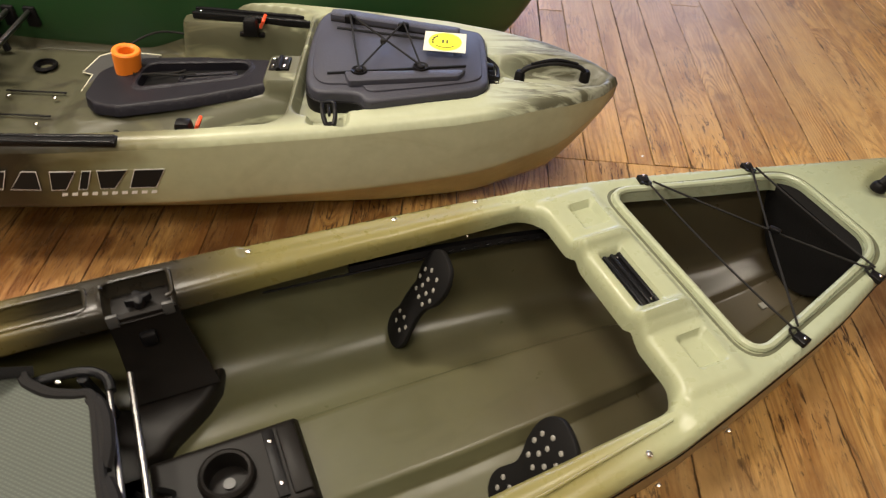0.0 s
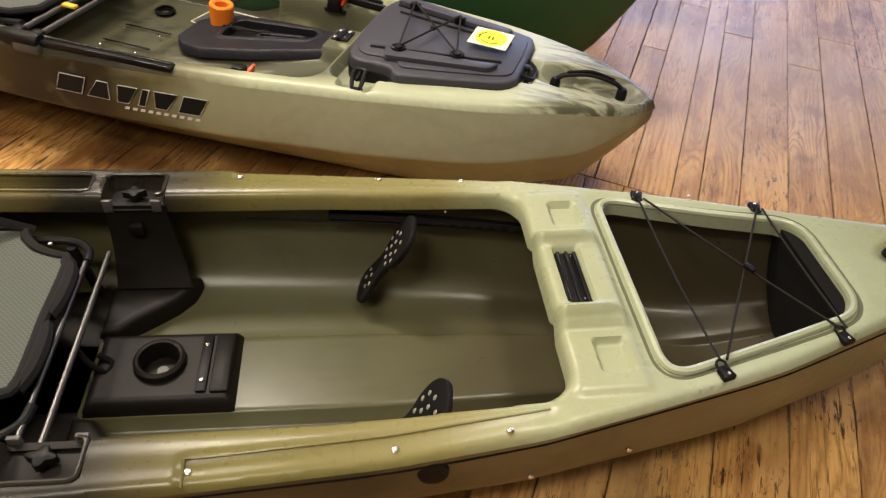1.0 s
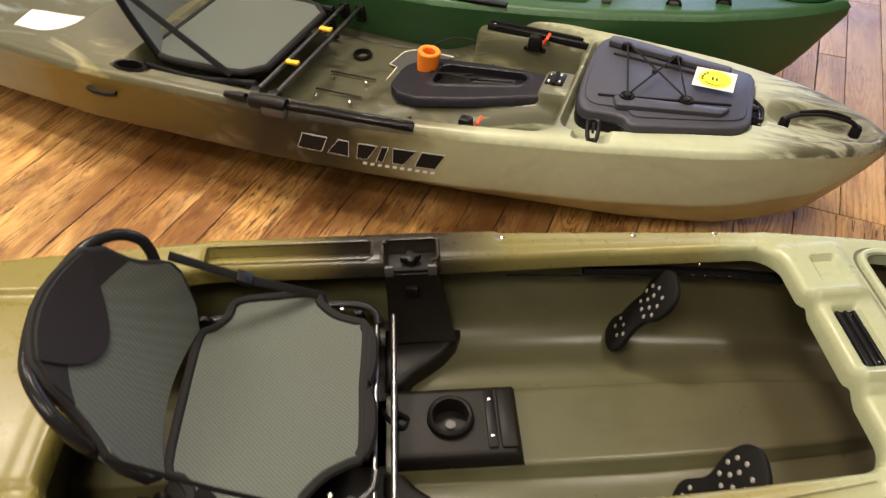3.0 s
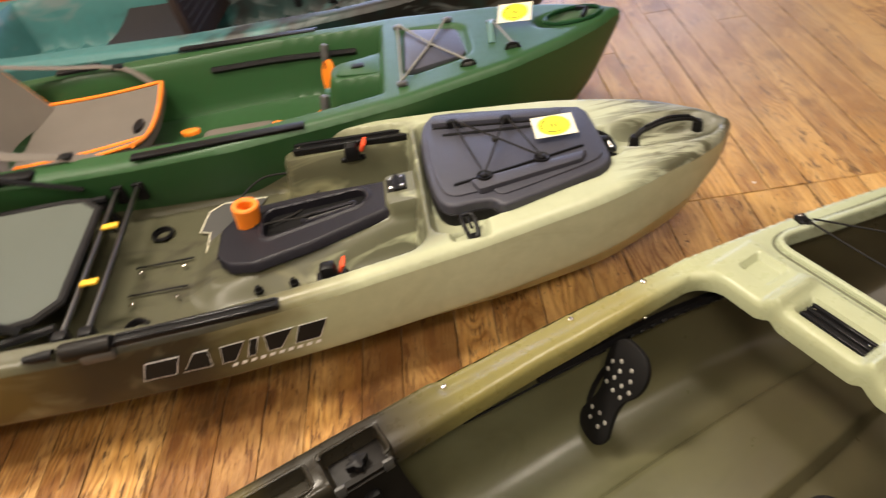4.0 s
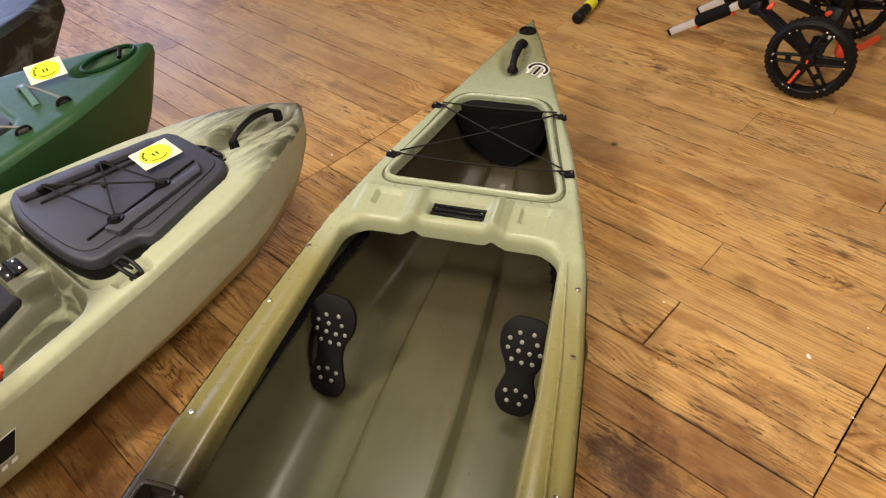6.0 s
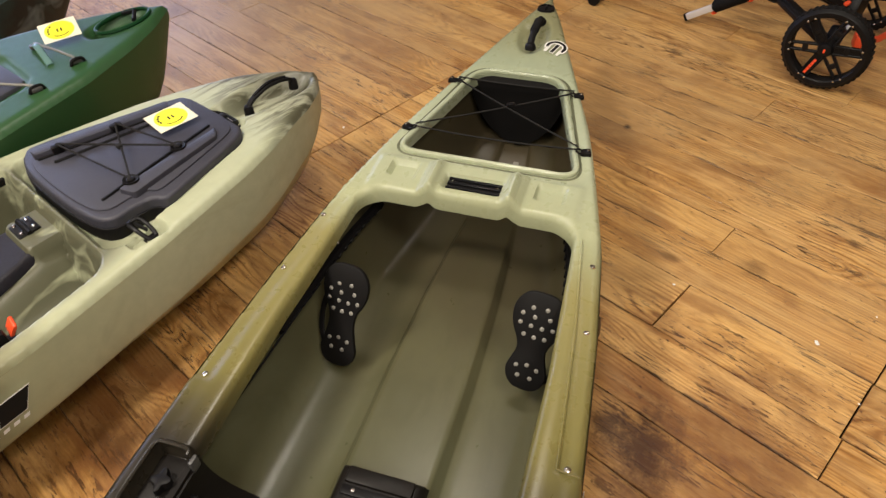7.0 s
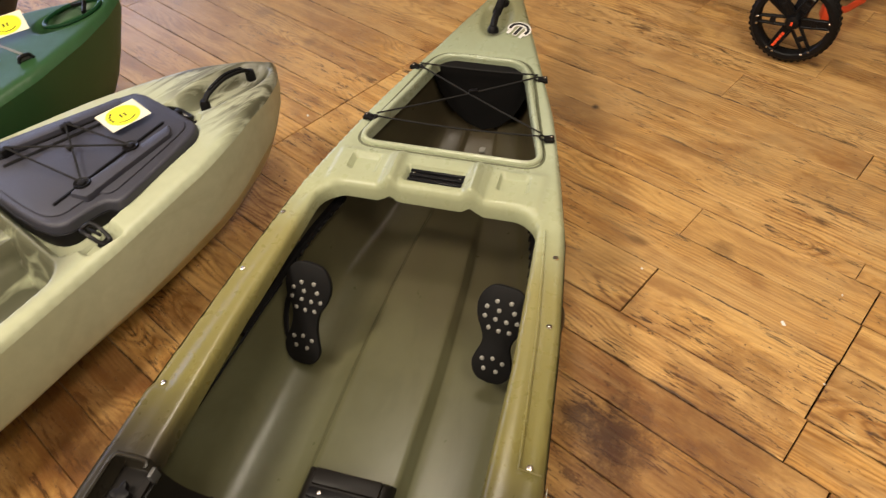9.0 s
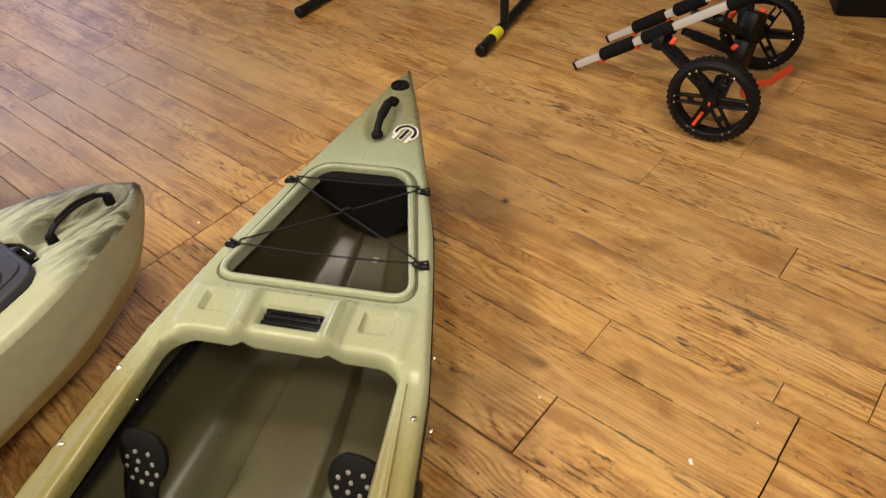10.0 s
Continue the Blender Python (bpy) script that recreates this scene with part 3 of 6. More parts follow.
def room():
    cx, cy, lx, ly = (RX0 + RX1) / 2, (RY0 + RY1) / 2, RX1 - RX0, RY1 - RY0
    tagged(part("ceiling", block((lx, ly, 0.12), (cx, cy, RZ + 0.06), 0), M_CEIL, None), "plain dull beige painted ceiling over the showroom", "ceiling", kind="structure")
    tagged(part("wall_south", block((lx + 0.4, 0.2, RZ), (cx, RY0 - 0.1, RZ / 2), 0), M_WALL, None), "plain warm beige painted wall", "wall", kind="structure")
    bm = None
    for a, b, z0, z1 in ((RY0, 4.0, 0, RZ), (5.4, RY1, 0, RZ), (4.0, 5.4, 0, 0.85), (4.0, 5.4, 2.65, RZ)):
        bm = block((0.2, b - a, z1 - z0), (RX1 + 0.1, (a + b) / 2, (z0 + z1) / 2), 0, bm=bm)
    tagged(part("wall_east", bm, M_WALL, None), "warm beige painted wall with a window", "wall", kind="structure")
    tagged(part("wall_west", block((0.2, ly, RZ), (RX0 - 0.1, cy, RZ / 2), 0), M_WALL, None), "plain warm beige painted wall", "wall", kind="structure")
    # the window wall, with two openings
    bm = None
    edges = [RX0 - 0.2, 2.0, 3.4, 3.9, 5.3, RX1 + 0.2]
    for i in (0, 2, 4):
        a, b = edges[i], edges[i + 1]
        bm = block((b - a, 0.2, RZ), ((a + b) / 2, RY1 + 0.1, RZ / 2), 0, bm=bm)
    for a, b in ((2.0, 3.4), (3.9, 5.3)):
        bm = block((b - a, 0.2, 0.85), ((a + b) / 2, RY1 + 0.1, 0.425), 0, bm=bm)
        bm = block((b - a, 0.2, RZ - 2.65), ((a + b) / 2, RY1 + 0.1, (RZ + 2.65) / 2), 0, bm=bm)
    tagged(part("wall_north", bm, M_WALL, None), "warm beige painted wall with two windows", "wall", kind="structure")
    for i, at in enumerate((pose(2.7, RY1 + 0.1, 0.85), pose(4.6, RY1 + 0.1, 0.85), pose(RX1 + 0.1, 4.7, 0.85, 0, 0, 90))):
        w = thing("window_%d" % (i + 1), at, "tall window with dark wooden surround", "window", kind="structure")
        for x in (-0.67, 0.67):
            part("window_frame", block((0.06, 0.12, 1.8), (x, 0, 0.9), 0.005), M_TRIM, w)
        for z in (0.03, 0.9, 1.77):
            part("window_frame", block((1.28, 0.10, 0.06), (0, 0, z), 0.005), M_TRIM, w)


room()

# floor boards run at a slant under the boats
FLOOR_TURN = -26.4
floor = tagged(part("floor", block((RX1 - RX0 + 0.4, RY1 - RY0 + 0.4, 0.10), ((RX0 + RX1) / 2, (RY0 + RY1) / 2, -0.078), 0), M_GAP, None), "old worn honey-coloured pine board floor", "floor", kind="structure")

# ---- hull of the open boat in front ----
A_HALF = curve([-1.86, -1.75, -1.55, -1.3, -0.9, -0.44, 0.0, 0.2, 0.5, 0.75, 0.95, 1.1, 1.2, 1.4, 1.55, 1.72, 1.85], [0.0, 0.05, 0.15, 0.235, 0.335, 0.382, 0.385, 0.378, 0.358, 0.330, 0.288, 0.254, 0.228, 0.160, 0.110, 0.052, 0.0])
A_SHEER = curve([-1.86, -1.5, -1.0, -0.5, 0.0, 0.5, 0.87, 1.2, 1.53, 1.72, 1.85], [0.36, 0.335, 0.305, 0.288, 0.283, 0.289, 0.305, 0.318, 0.345, 0.360, 0.362])
A_KEEL = curve([-1.86, -1.7, -1.45, -1.2, 1.2, 1.45, 1.7, 1.85], [0.33, 0.12, 0.03, 0.003, 0.003, 0.03, 0.14, 0.33], 0.04)


def a_cockpit(X, Y):
    wide = np.interp(X, [-0.66, -0.45, 0.0, 0.4, 0.81], [0.245, 0.282, 0.280, 0.280, 0.262])
    side = np.abs(Y) - wide
    end = np.abs(X - 0.085) - 0.725
    r = 0.06
    return np.hypot(np.maximum(side + r, 0), np.maximum(end + r, 0)) + np.minimum(np.maximum(side, end) + r, 0) - r


def a_hatch(X, Y):
    return trap(X, Y, 0.978, 1.375, 0.232, 0.118, 0.045)


def a_hole(X, Y):
    return np.minimum(a_cockpit(X, Y), a_hatch(X, Y))


def a_height(X, Y):
    z = A_SHEER(X)
    w = A_HALF(X)
    d = w - np.abs(Y)
    ay = np.abs(Y)
    z = z - 0.016 * (1 - np.sqrt(np.clip(1 - np.clip(1 - d / 0.02, 0, 1) ** 2, 0, 1)))
    hc = a_cockpit(X, Y)
    z = z - 0.012 * (1 - np.sqrt(np.clip(1 - np.clip(1 - hc / 0.016, 0, 1) ** 2, 0, 1)))
    # side trays and knob boxes
    z = z + well(rect(X, ay, -0.46, -0.085, 0.298, 0.355, 0.014), 0.028, 0.009)
    z = z + well(rect(X, ay, -0.058, 0.062, 0.250, 0.355, 0.010), 0.034, 0.009)
    # stepped outer rail ahead of the boxes
    z = z - 0.006 * step(0.19, 0.21, X) * step(0.80, 0.76, X) * step(0.060, 0.030, d)
    # ridge between cockpit and gunwale
    z = z + 0.003 * step(0.0, 0.03, hc) * step(0.07, 0.035, hc) * step(0.82, 0.70, X)
    # the crossbar
    bar = step(0.80, 0.82, X) * step(0.950, 0.925, X)
    z = z + 0.022 * np.exp(-((ay - 0.098) / 0.0135) ** 2) * step(0.795, 0.82, X) * step(0.948, 0.895, X)
    z = z + 0.010 * bar * step(0.13, 0.12, ay)
    z = z + well(rect(X, Y, 0.838, 0.890, -0.072, 0.072, 0.008), 0.016, 0.010)
    z = z + well(rect(X, ay, 0.862, 0.922, 0.150, 0.222, 0.010), 0.014, 0.010)
    z = z + 0.006 * step(0.27, 0.25, ay) * bar
    # raised lip and groove round the front hatch
    hh = a_hatch(X, Y)
    z = z - 0.005 * step(0.045, 0.015, hh)
    # bow deck: crown and dished grip
    z = z + 0.012 * step(1.40, 1.60, X) * (1 - np.clip(ay / np.maximum(w, 0.01), 0, 1) ** 2)
    dish = (np.hypot((X - 1.585) / 0.098, (Y - 0.004) / 0.047) - 1) * 0.05
    z = z + well(dish, 0.020, 0.03)
    # aft deck groove
    z = z + well(rect(X, ay, -0.95, -0.64, 0.20, 0.235, 0.01), 0.008, 0.012)
    return z


def a_liner(parent):
    xs = np.concatenate([np.linspace(-0.72, 1.30, 90), np.linspace(1.31, 1.58, 14)])
    verts, faces = [], []
    base = [(0, 1.0), (0.080, 1.0), (0.089, 0.985), (0.095, 0.86), (0.106, 0.10), (0.113, 0.015), (0.14, 0.0), (0.19, 0.0), (0.225, 0.03)]
    for x in xs:
        w = float(A_HALF(x)) - 0.02
        zs = float(A_SHEER(x)) - 0.022
        zt = 0.030 * float(step(1.15, 0.90, x)) + 0.020
        zf = 0.018 + 0.10 * float(step(1.15, 1.6, x)) * 1.2
        k = min(1.0, w / 0.34)
        half = [(y * k, zf + max(zt - zf, -0.006) * c + (0.02 * (1 - c) * y / 0.225 * float(step(0.95, 1.2, x)))) for y, c in base]
        y0, z0 = half[-1]
        for q in np.linspace(0.1, 1, 12):
            a = q * math.pi / 2
            half.append((y0 + (w - y0) * math.sin(a) ** 0.9, z0 + (zs - z0) * (1 - math.cos(a)) ** 0.9))
        prof = [(-y, z) for y, z in half[::-1]] + half[1:]
        verts += [(x, y, z) for y, z in prof]
    m = len(prof)
    for i in range(len(xs) - 1):
        for j in range(m - 1):
            faces.append((i * m + j, (i + 1) * m + j, (i + 1) * m + j + 1, i * m + j + 1))
    faces += [tuple(range(m)), tuple(range((len(xs) - 1) * m, len(xs) * m))]
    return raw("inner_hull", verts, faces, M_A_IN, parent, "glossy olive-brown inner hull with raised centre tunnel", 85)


def boat_a():
    k = thing("open_kayak", Matrix(), "olive and sage green open-cockpit fishing kayak on the floor", "kayak", "kayaks on the floor")
    shell("hull", np.linspace(-1.858, 1.848, 120), A_HALF, A_SHEER, A_KEEL, M_A_HULL, k, 0.38, 22, "olive-brown marbled lower hull", 0.016)
    deck("deck", -1.858, 1.848, A_HALF, a_height, a_hole, M_A_DECK, k, 0.0055, 0.030, "sage green crossbar and bow fading into olive gunwales")
    a_liner(k)
    return k


BOAT_A = boat_a()

# ---- second boat: sit-on-top with a lidded bow hatch ----
B_POSE = pose(1.22, 0.575, 0, 0, 0, -23.6)
B_HALF = curve([-3.75, -3.6, -3.3, -3.0, -2.6, -2.2, -1.6, -1.3, -1.03, -0.71, -0.43, -0.32, -0.15, -0.05, 0.0], [0.03, 0.14, 0.25, 0.32, 0.375, 0.40, 0.395, 0.38, 0.348, 0.298, 0.240, 0.205, 0.135, 0.07, 0.0], 0.04)
B_SHEER = curve([-3.75, -3.0, -2.2, -1.5, -1.0, -0.5, -0.2, 0.0], [0.40, 0.36, 0.335, 0.335, 0.345, 0.362, 0.368, 0.350])
B_KEEL = curve([-3.75, -3.5, -3.2, -0.6, -0.35, -0.15, 0.0], [0.30, 0.08, 0.005, 0.005, 0.03, 0.10, 0.30], 0.06)


def b_height(X, Y):
    z = B_SHEER(X)
    w = B_HALF(X)
    ay = np.abs(Y)
    z = z - 0.022 * (1 - np.sqrt(np.clip(1 - np.clip(1 - (w - ay) / 0.03, 0, 1) ** 2, 0, 1)))
    z = z + well((np.hypot((X + 0.185) / 0.145, (Y + 0.008) / 0.066) - 1) * 0.07, 0.050, 0.030)
    z = z + well(rect(X, Y, -0.385, -0.31, -0.085, 0.045, 0.01), 0.022, 0.012)
    z = z + well(trap(X, Y, -0.80, -0.345, 0.250, 0.140, 0.05), 0.030, 0.016)
    z = z + well(rect(X, Y, -0.76, -0.67, -0.275, -0.22, 0.01), 0.022, 0.012)
    z = z + well(rect(X, Y, -0.70, -0.62, 0.215, 0.262, 0.012), 0.022, 0.014)
    # foot wells and cockpit
    wide = np.minimum(w - 0.046, 0.335)
    a, b = ay - wide + 0.05, np.abs(X + 1.46) - 0.645 + 0.05
    d = np.hypot(np.maximum(a, 0), np.maximum(b, 0)) + np.minimum(np.maximum(a, b), 0) - 0.05
    deep = 0.160 + 0.035 * step(-1.25, -1.0, X) * step(0.02, 0.06, ay - 0.08)
    hole = np.hypot((X + 0.90) / 0.085, (ay - 0.185) / 0.070) - 1
    deep = deep + 0.055 * step(0.12, -0.25, hole)
    cock = -deep * step(0.006, -0.045, d)
    hump = trap(X, Y, -1.40, -0.80, 0.125, 0.060, 0.06)
    top = 0.018 + 0.072 * np.clip((X + 1.40) / 0.50, 0, 1)
    cock = np.maximum(cock, -0.160 + (top + 0.005) * step(0.060, -0.015, hump))
    nose = rect(X, Y, -0.905, -0.76, -0.055, 0.075, 0.02)
    cock = np.where(d < 0.006, np.maximum(cock, -0.030 - 0.14 * step(-0.005, 0.03, nose)), cock)
    shelf = rect(X, Y, -1.18, -0.76, 0.235, 0.29, 0.02)
    cock = np.where(d < 0.006, np.maximum(cock, -0.030 - 0.13 * step(-0.004, 0.02, shelf)), cock)
    z = z + cock
    z = z + well(rect(X, Y, -3.25, -2.40, -0.26, 0.26, 0.08), 0.13, 0.05)
    z = z + well((np.hypot((X + 2.06) / 0.062, (ay - 0.345) / 0.026) - 1) * 0.03, 0.05, 0.012)
    return z


B_PROFILE = [(0.0, 0.0), (0.30, 0.0), (0.44, 0.02), (0.54, 0.07), (0.70, 0.20), (0.85, 0.36), (0.975, 0.490), (1.010, 0.525), (1.024, 0.545), (1.028, 0.570), (1.024, 0.70), (1.012, 0.88), (1.0, 1.0)]


def boat_b():
    k = thing("sit_on_top_kayak", B_POSE, "sand and olive marbled sit-on-top fishing kayak on the floor", "kayak", "kayaks on the floor")
    shell("hull", np.linspace(-3.745, -0.004, 120), B_HALF, B_SHEER, B_KEEL, M_B, k, 0.50, 20, "sand hull side fading to dark brown", 0.022, 0.95, B_PROFILE)
    deck("deck", -3.745, -0.004, B_HALF, b_height, None, M_B_DECK, k, 0.005, 0, "sand deck with moulded foot wells")
    return k


BOAT_B = boat_b()

# ---- third boat: green ----
C_POSE = pose(1.36, 1.15, 0, 0, 0, -26)
C_HALF = curve([-3.1, -2.9, -2.6, -2.2, -1.6, -1.2, -0.7, -0.38, -0.2, -0.08, 0.0], [0.03, 0.16, 0.28, 0.345, 0.365, 0.36, 0.295, 0.215, 0.14, 0.07, 0.0], 0.04)
C_SHEER = curve([-3.1, -2.2, -1.5, -0.9, -0.4, 0.0], [0.40, 0.37, 0.37, 0.385, 0.41, 0.43])
C_KEEL = curve([-3.1, -2.85, -2.5, -0.6, -0.3, -0.12, 0.0], [0.34, 0.08, 0.005, 0.005, 0.05, 0.18, 0.39], 0.06)


def c_height(X, Y):
    z = C_SHEER(X)
    w = C_HALF(X)
    ay = np.abs(Y)
    z = z - 0.022 * (1 - np.sqrt(np.clip(1 - np.clip(1 - (w - ay) / 0.035, 0, 1) ** 2, 0, 1)))
    d = np.maximum(ay - np.minimum(w - 0.07, 0.28), np.abs(X + 1.62) - 0.86)
    cock = -0.20 * step(0.006, -0.05, d)
    cons = trap(X, Y, -0.93, -0.74, 0.050, 0.085, 0.03)
    cock = np.where(d < 0.006, np.maximum(cock, -0.02 - 0.18 * step(-0.005, 0.05, cons)), cock)
    z = z + cock
    z = z + well(trap(X, Y, -0.70, -0.48, 0.17, 0.12, 0.05), 0.012, 0.02)
    z = z + well((np.hypot((X + 0.17) / 0.10, Y / 0.055) - 1) * 0.06, 0.030, 0.03)
    return z


def boat_c():
    k = thing("green_kayak", C_POSE, "dark green plastic sit-on-top kayak on the floor", "kayak", "kayaks on the floor")
    shell("hull", np.linspace(-3.095, -0.004, 90), C_HALF, C_SHEER, C_KEEL, M_C, k, 0.55, 18, "", 0.022)
    deck("deck", -3.095, -0.004, C_HALF, c_height, None, M_C, k, 0.007, 0)
    return k


BOAT_C = boat_c()

# ---- fourth and fifth boats, further back ----
D_POSE = pose(1.68, 1.775, 0, 0, 0, -31)
E_POSE = pose(1.97, 3.02, 0, 0, 0, -31)
D_HALF = curve([-3.2, -3.0, -2.7, -2.2, -1.6, -1.1, -0.7, -0.38, -0.15, 0.0], [0.03, 0.17, 0.31, 0.385, 0.40, 0.39, 0.33, 0.24, 0.12, 0.0], 0.05)
D_SHEER = curve([-3.2, -2.2, -1.5, -0.8, -0.3, 0.0], [0.40, 0.36, 0.36, 0.385, 0.41, 0.43])
D_KEEL = curve([-3.2, -2.9, -2.6, -0.6, -0.25, 0.0], [0.34, 0.08, 0.005, 0.005, 0.06, 0.35], 0.06)


def d_height(X, Y):
    z = D_SHEER(X)
    w = D_HALF(X)
    ay = np.abs(Y)
    z = z - 0.022 * (1 - np.sqrt(np.clip(1 - np.clip(1 - (w - ay) / 0.035, 0, 1) ** 2, 0, 1)))
    d = np.maximum(ay - np.minimum(w - 0.06, 0.30), np.abs(X + 1.48) - 1.02)
    ribs = 0.018 * np.sin(X * 26) ** 8
    return z - (0.22 - ribs) * step(0.006, -0.06, d)


def boat_d():
    k = thing("black_kayak", D_POSE, "black kayak marbled with white and teal on the floor", "kayak", "kayaks on the floor")
    shell("hull", np.linspace(-3.195, -0.004, 80), D_HALF, D_SHEER, D_KEEL, M_D, k, 0.55, 16, "", 0.022)
    deck("deck", -3.195, -0.004, D_HALF, d_height, None, M_D, k, 0.010, 0)
    return k


def boat_e():
    k = thing("striped_kayak", E_POSE, "orange and lime green kayak on the floor beside the black kayak", "kayak", "kayaks on the floor")
    shell("hull", np.linspace(-3.195, -0.004, 60), D_HALF, D_SHEER, D_KEEL, M_E, k, 0.55, 16, "", 0.022)
    deck("deck", -3.195, -0.004, D_HALF, d_height, None, M_E, k, 0.016, 0)
    return k


BOAT_D = boat_d()
BOAT_E = boat_e()


# ---- fittings of the open boat ----
def basis(o, ex, ey):
    """A pose from an origin and two axes."""
    ex = Vector(ex).normalized()
    ez = ex.cross(Vector(ey)).normalized()
    ey = ez.cross(ex)
    return Matrix(((ex.x, ey.x, ez.x, o[0]), (ex.y, ey.y, ez.y, o[1]), (ex.z, ey.z, ez.z, o[2]), (0, 0, 0, 1)))


def sheet(fn, nu, nv, thick, bm=None):
    """A thin curved panel: fn(u, v) gives a place for u and v from 0 to 1."""
    b = bm or bmesh.new()
    g = [[Vector(fn(i / nu, j / nv)) for j in range(nv + 1)] for i in range(nu + 1)]
    nor = []
    for i in range(nu + 1):
        row = []
        for j in range(nv + 1):
            du = g[min(i + 1, nu)][j] - g[max(i - 1, 0)][j]
            dv = g[i][min(j + 1, nv)] - g[i][max(j - 1, 0)]
            c = du.cross(dv)
            row.append(c.normalized() if c.length > 1e-9 else Vector((0, 0, 1)))
        nor.append(row)
    top = [[b.verts.new(g[i][j] + nor[i][j] * thick / 2) for j in range(nv + 1)] for i in range(nu + 1)]
    low = [[b.verts.new(g[i][j] - nor[i][j] * thick / 2) for j in range(nv + 1)] for i in range(nu + 1)]
    for i in range(nu):
        for j in range(nv):
            b.faces.new((top[i][j], top[i + 1][j], top[i + 1][j + 1], top[i][j + 1]))
            b.faces.new((low[i][j], low[i][j + 1], low[i + 1][j + 1], low[i + 1][j]))
    for i in range(nu):
        b.faces.new((top[i][0], low[i][0], low[i + 1][0], top[i + 1][0]))
        b.faces.new((top[i][nv], top[i + 1][nv], low[i + 1][nv], low[i][nv]))
    for j in range(nv):
        b.faces.new((top[0][j], top[0][j + 1], low[0][j + 1], low[0][j]))
        b.faces.new((top[nu][j], low[nu][j], low[nu][j + 1], top[nu][j + 1]))
    return b


def zA(x, y):
    return float(a_height(np.array([x]), np.array([y]))[0])


def logo_bars(parent, spots, place, size):
    """A lettered mark kept as plain slanted blocks: white edge plates with black faces."""
    lean = ((0, 0, 0, 0), (0, 0, -0.26, 0.26), (0.22, -0.22, 0, 0), (0, 0, 0, 0), (0.26, -0.26, 0, 0), (0, -0.10, 0, 0))
    for (at, w), (a, b, c, d) in zip(spots, lean):
        s = 0.42 * size
        m, u = place(at + w / 2), -w / 2
        out = [Vector((u + a * w, 0)), Vector((u + w + b * w, 0)), Vector((u + w + s + c * w, size)), Vector((u + s + d * w, size))]
        part("decal_block", plate([tuple(q) for q in out], 0, 0.0008, 0, m), M_WHITE, parent, "white-edged black decal block")
        mid = sum(out, Vector((0, 0))) / 4
        inn = [mid + Vector(((q.x - mid.x) * (1 - 0.0032 / w), (q.y - mid.y) * 0.925)) for q in out]
        part("decal_block", plate([tuple(q) for q in inn], 0.0008, 0.0014, 0, m), M_INK, parent, "black decal block")


def a_cleat(parent, at, turn, inward):
    m = pose(*at, 0, 0, turn)
    c = part("bungee_cleat", block((0.030, 0.022, 0.007), (0, 0, 0.0035), 0.003, bm=plate(rounded([(-0.016, -0.012), (0.016, -0.012), (0.012, 0.02), (-0.012, 0.02)], 0.006), 0, 0.012, 0.004)), M_BLACK, parent, "black bungee cleat with a screw")
    c.matrix_local = m @ Matrix.Scale(0.82, 4)
    h = part("hook", tube(smooth_line([(-0.009, 0.012, 0.006), (-0.011, 0.026, 0.012), (0.0, 0.034, 0.012), (0.011, 0.026, 0.012), (0.009, 0.012, 0.006)], 4), 0.0028, 8), M_BLACK, c)
    s = part("screw", bolt((0, -0.002, 0.0125), 0.0045), M_STEEL, c)
    return c


def a_pedal(parent, side):
    top, low = (Vector((0.580, 0.240, 0.252)), Vector((0.468, 0.190, 0.052))) if side > 0 else (Vector((0.600, -0.252, 0.264)), Vector((0.502, -0.198, 0.088)))
    up = (top - low).normalized()
    wide = Vector((-0.12, -1.0, 0)) if side > 0 else Vector((-0.14, -1.0, 0))
    m = basis((top + low) / 2, wide, up)
    L = (top - low).length
    ped = thing_part("foot_pedal", parent, m, "black foot pedal with round studs")
    half = [(0.0, L / 2 + 0.008), (0.022, L / 2 + 0.004), (0.038, L / 2 - 0.018), (0.043, L / 2 - 0.048), (0.038, L / 2 - 0.080), (0.027, L / 2 - 0.108), (0.024, 0.0 - 0.025), (0.030, -L / 2 + 0.052), (0.034, -L / 2 + 0.030), (0.030, -L / 2 + 0.008), (0.018, -L / 2 - 0.008), (0.0, -L / 2 - 0.012)]
    line = smooth_line([(1.36 * x, y, 0) for x, y in half], 3)
    out = [(p.x, p.y) for p in line] + [(-p.x, p.y) for p in line[::-1][1:-1]]
    part("pad", plate(out, -0.007, 0.006, 0.004, bottom=True), M_RUBBER, ped)
    rows = [(-0.012, 0.075), (0.012, 0.078), (-0.027, 0.058), (-0.006, 0.055), (0.020, 0.058), (-0.028, 0.036), (-0.009, 0.034), (0.010, 0.034), (0.028, 0.037), (-0.018, 0.012), (0.0, 0.010), (0.018, 0.012), (-0.018, -0.062), (0.0, -0.056), (0.018, -0.062), (-0.012, -0.084), (0.010, -0.084)]
    for x, y in rows:
        part("stud", lathe([(0, 0.0078), (0.0038, 0.0076), (0.0052, 0.0067), (0.0052, 0.005)], (1.30 * x, y, 0), 8), M_STUD, ped)
    # curved arm from the rail down behind the pad
    arm = smooth_line([(0.0, 0.07, -0.006), (-side * 0.05, 0.04, -0.02), (-side * 0.064, -0.02, -0.02), (-side * 0.048, -0.080, -0.012), (0.0, -0.09, -0.004)], 5)
    part("arm", tube(arm, 0.008, 8, flat=0.45), M_BLACK, ped)
    part("trigger", block((0.012, 0.03, 0.02), (-side * 0.045, 0.075, -0.012), 0.004), M_BLACK, ped)
    return ped


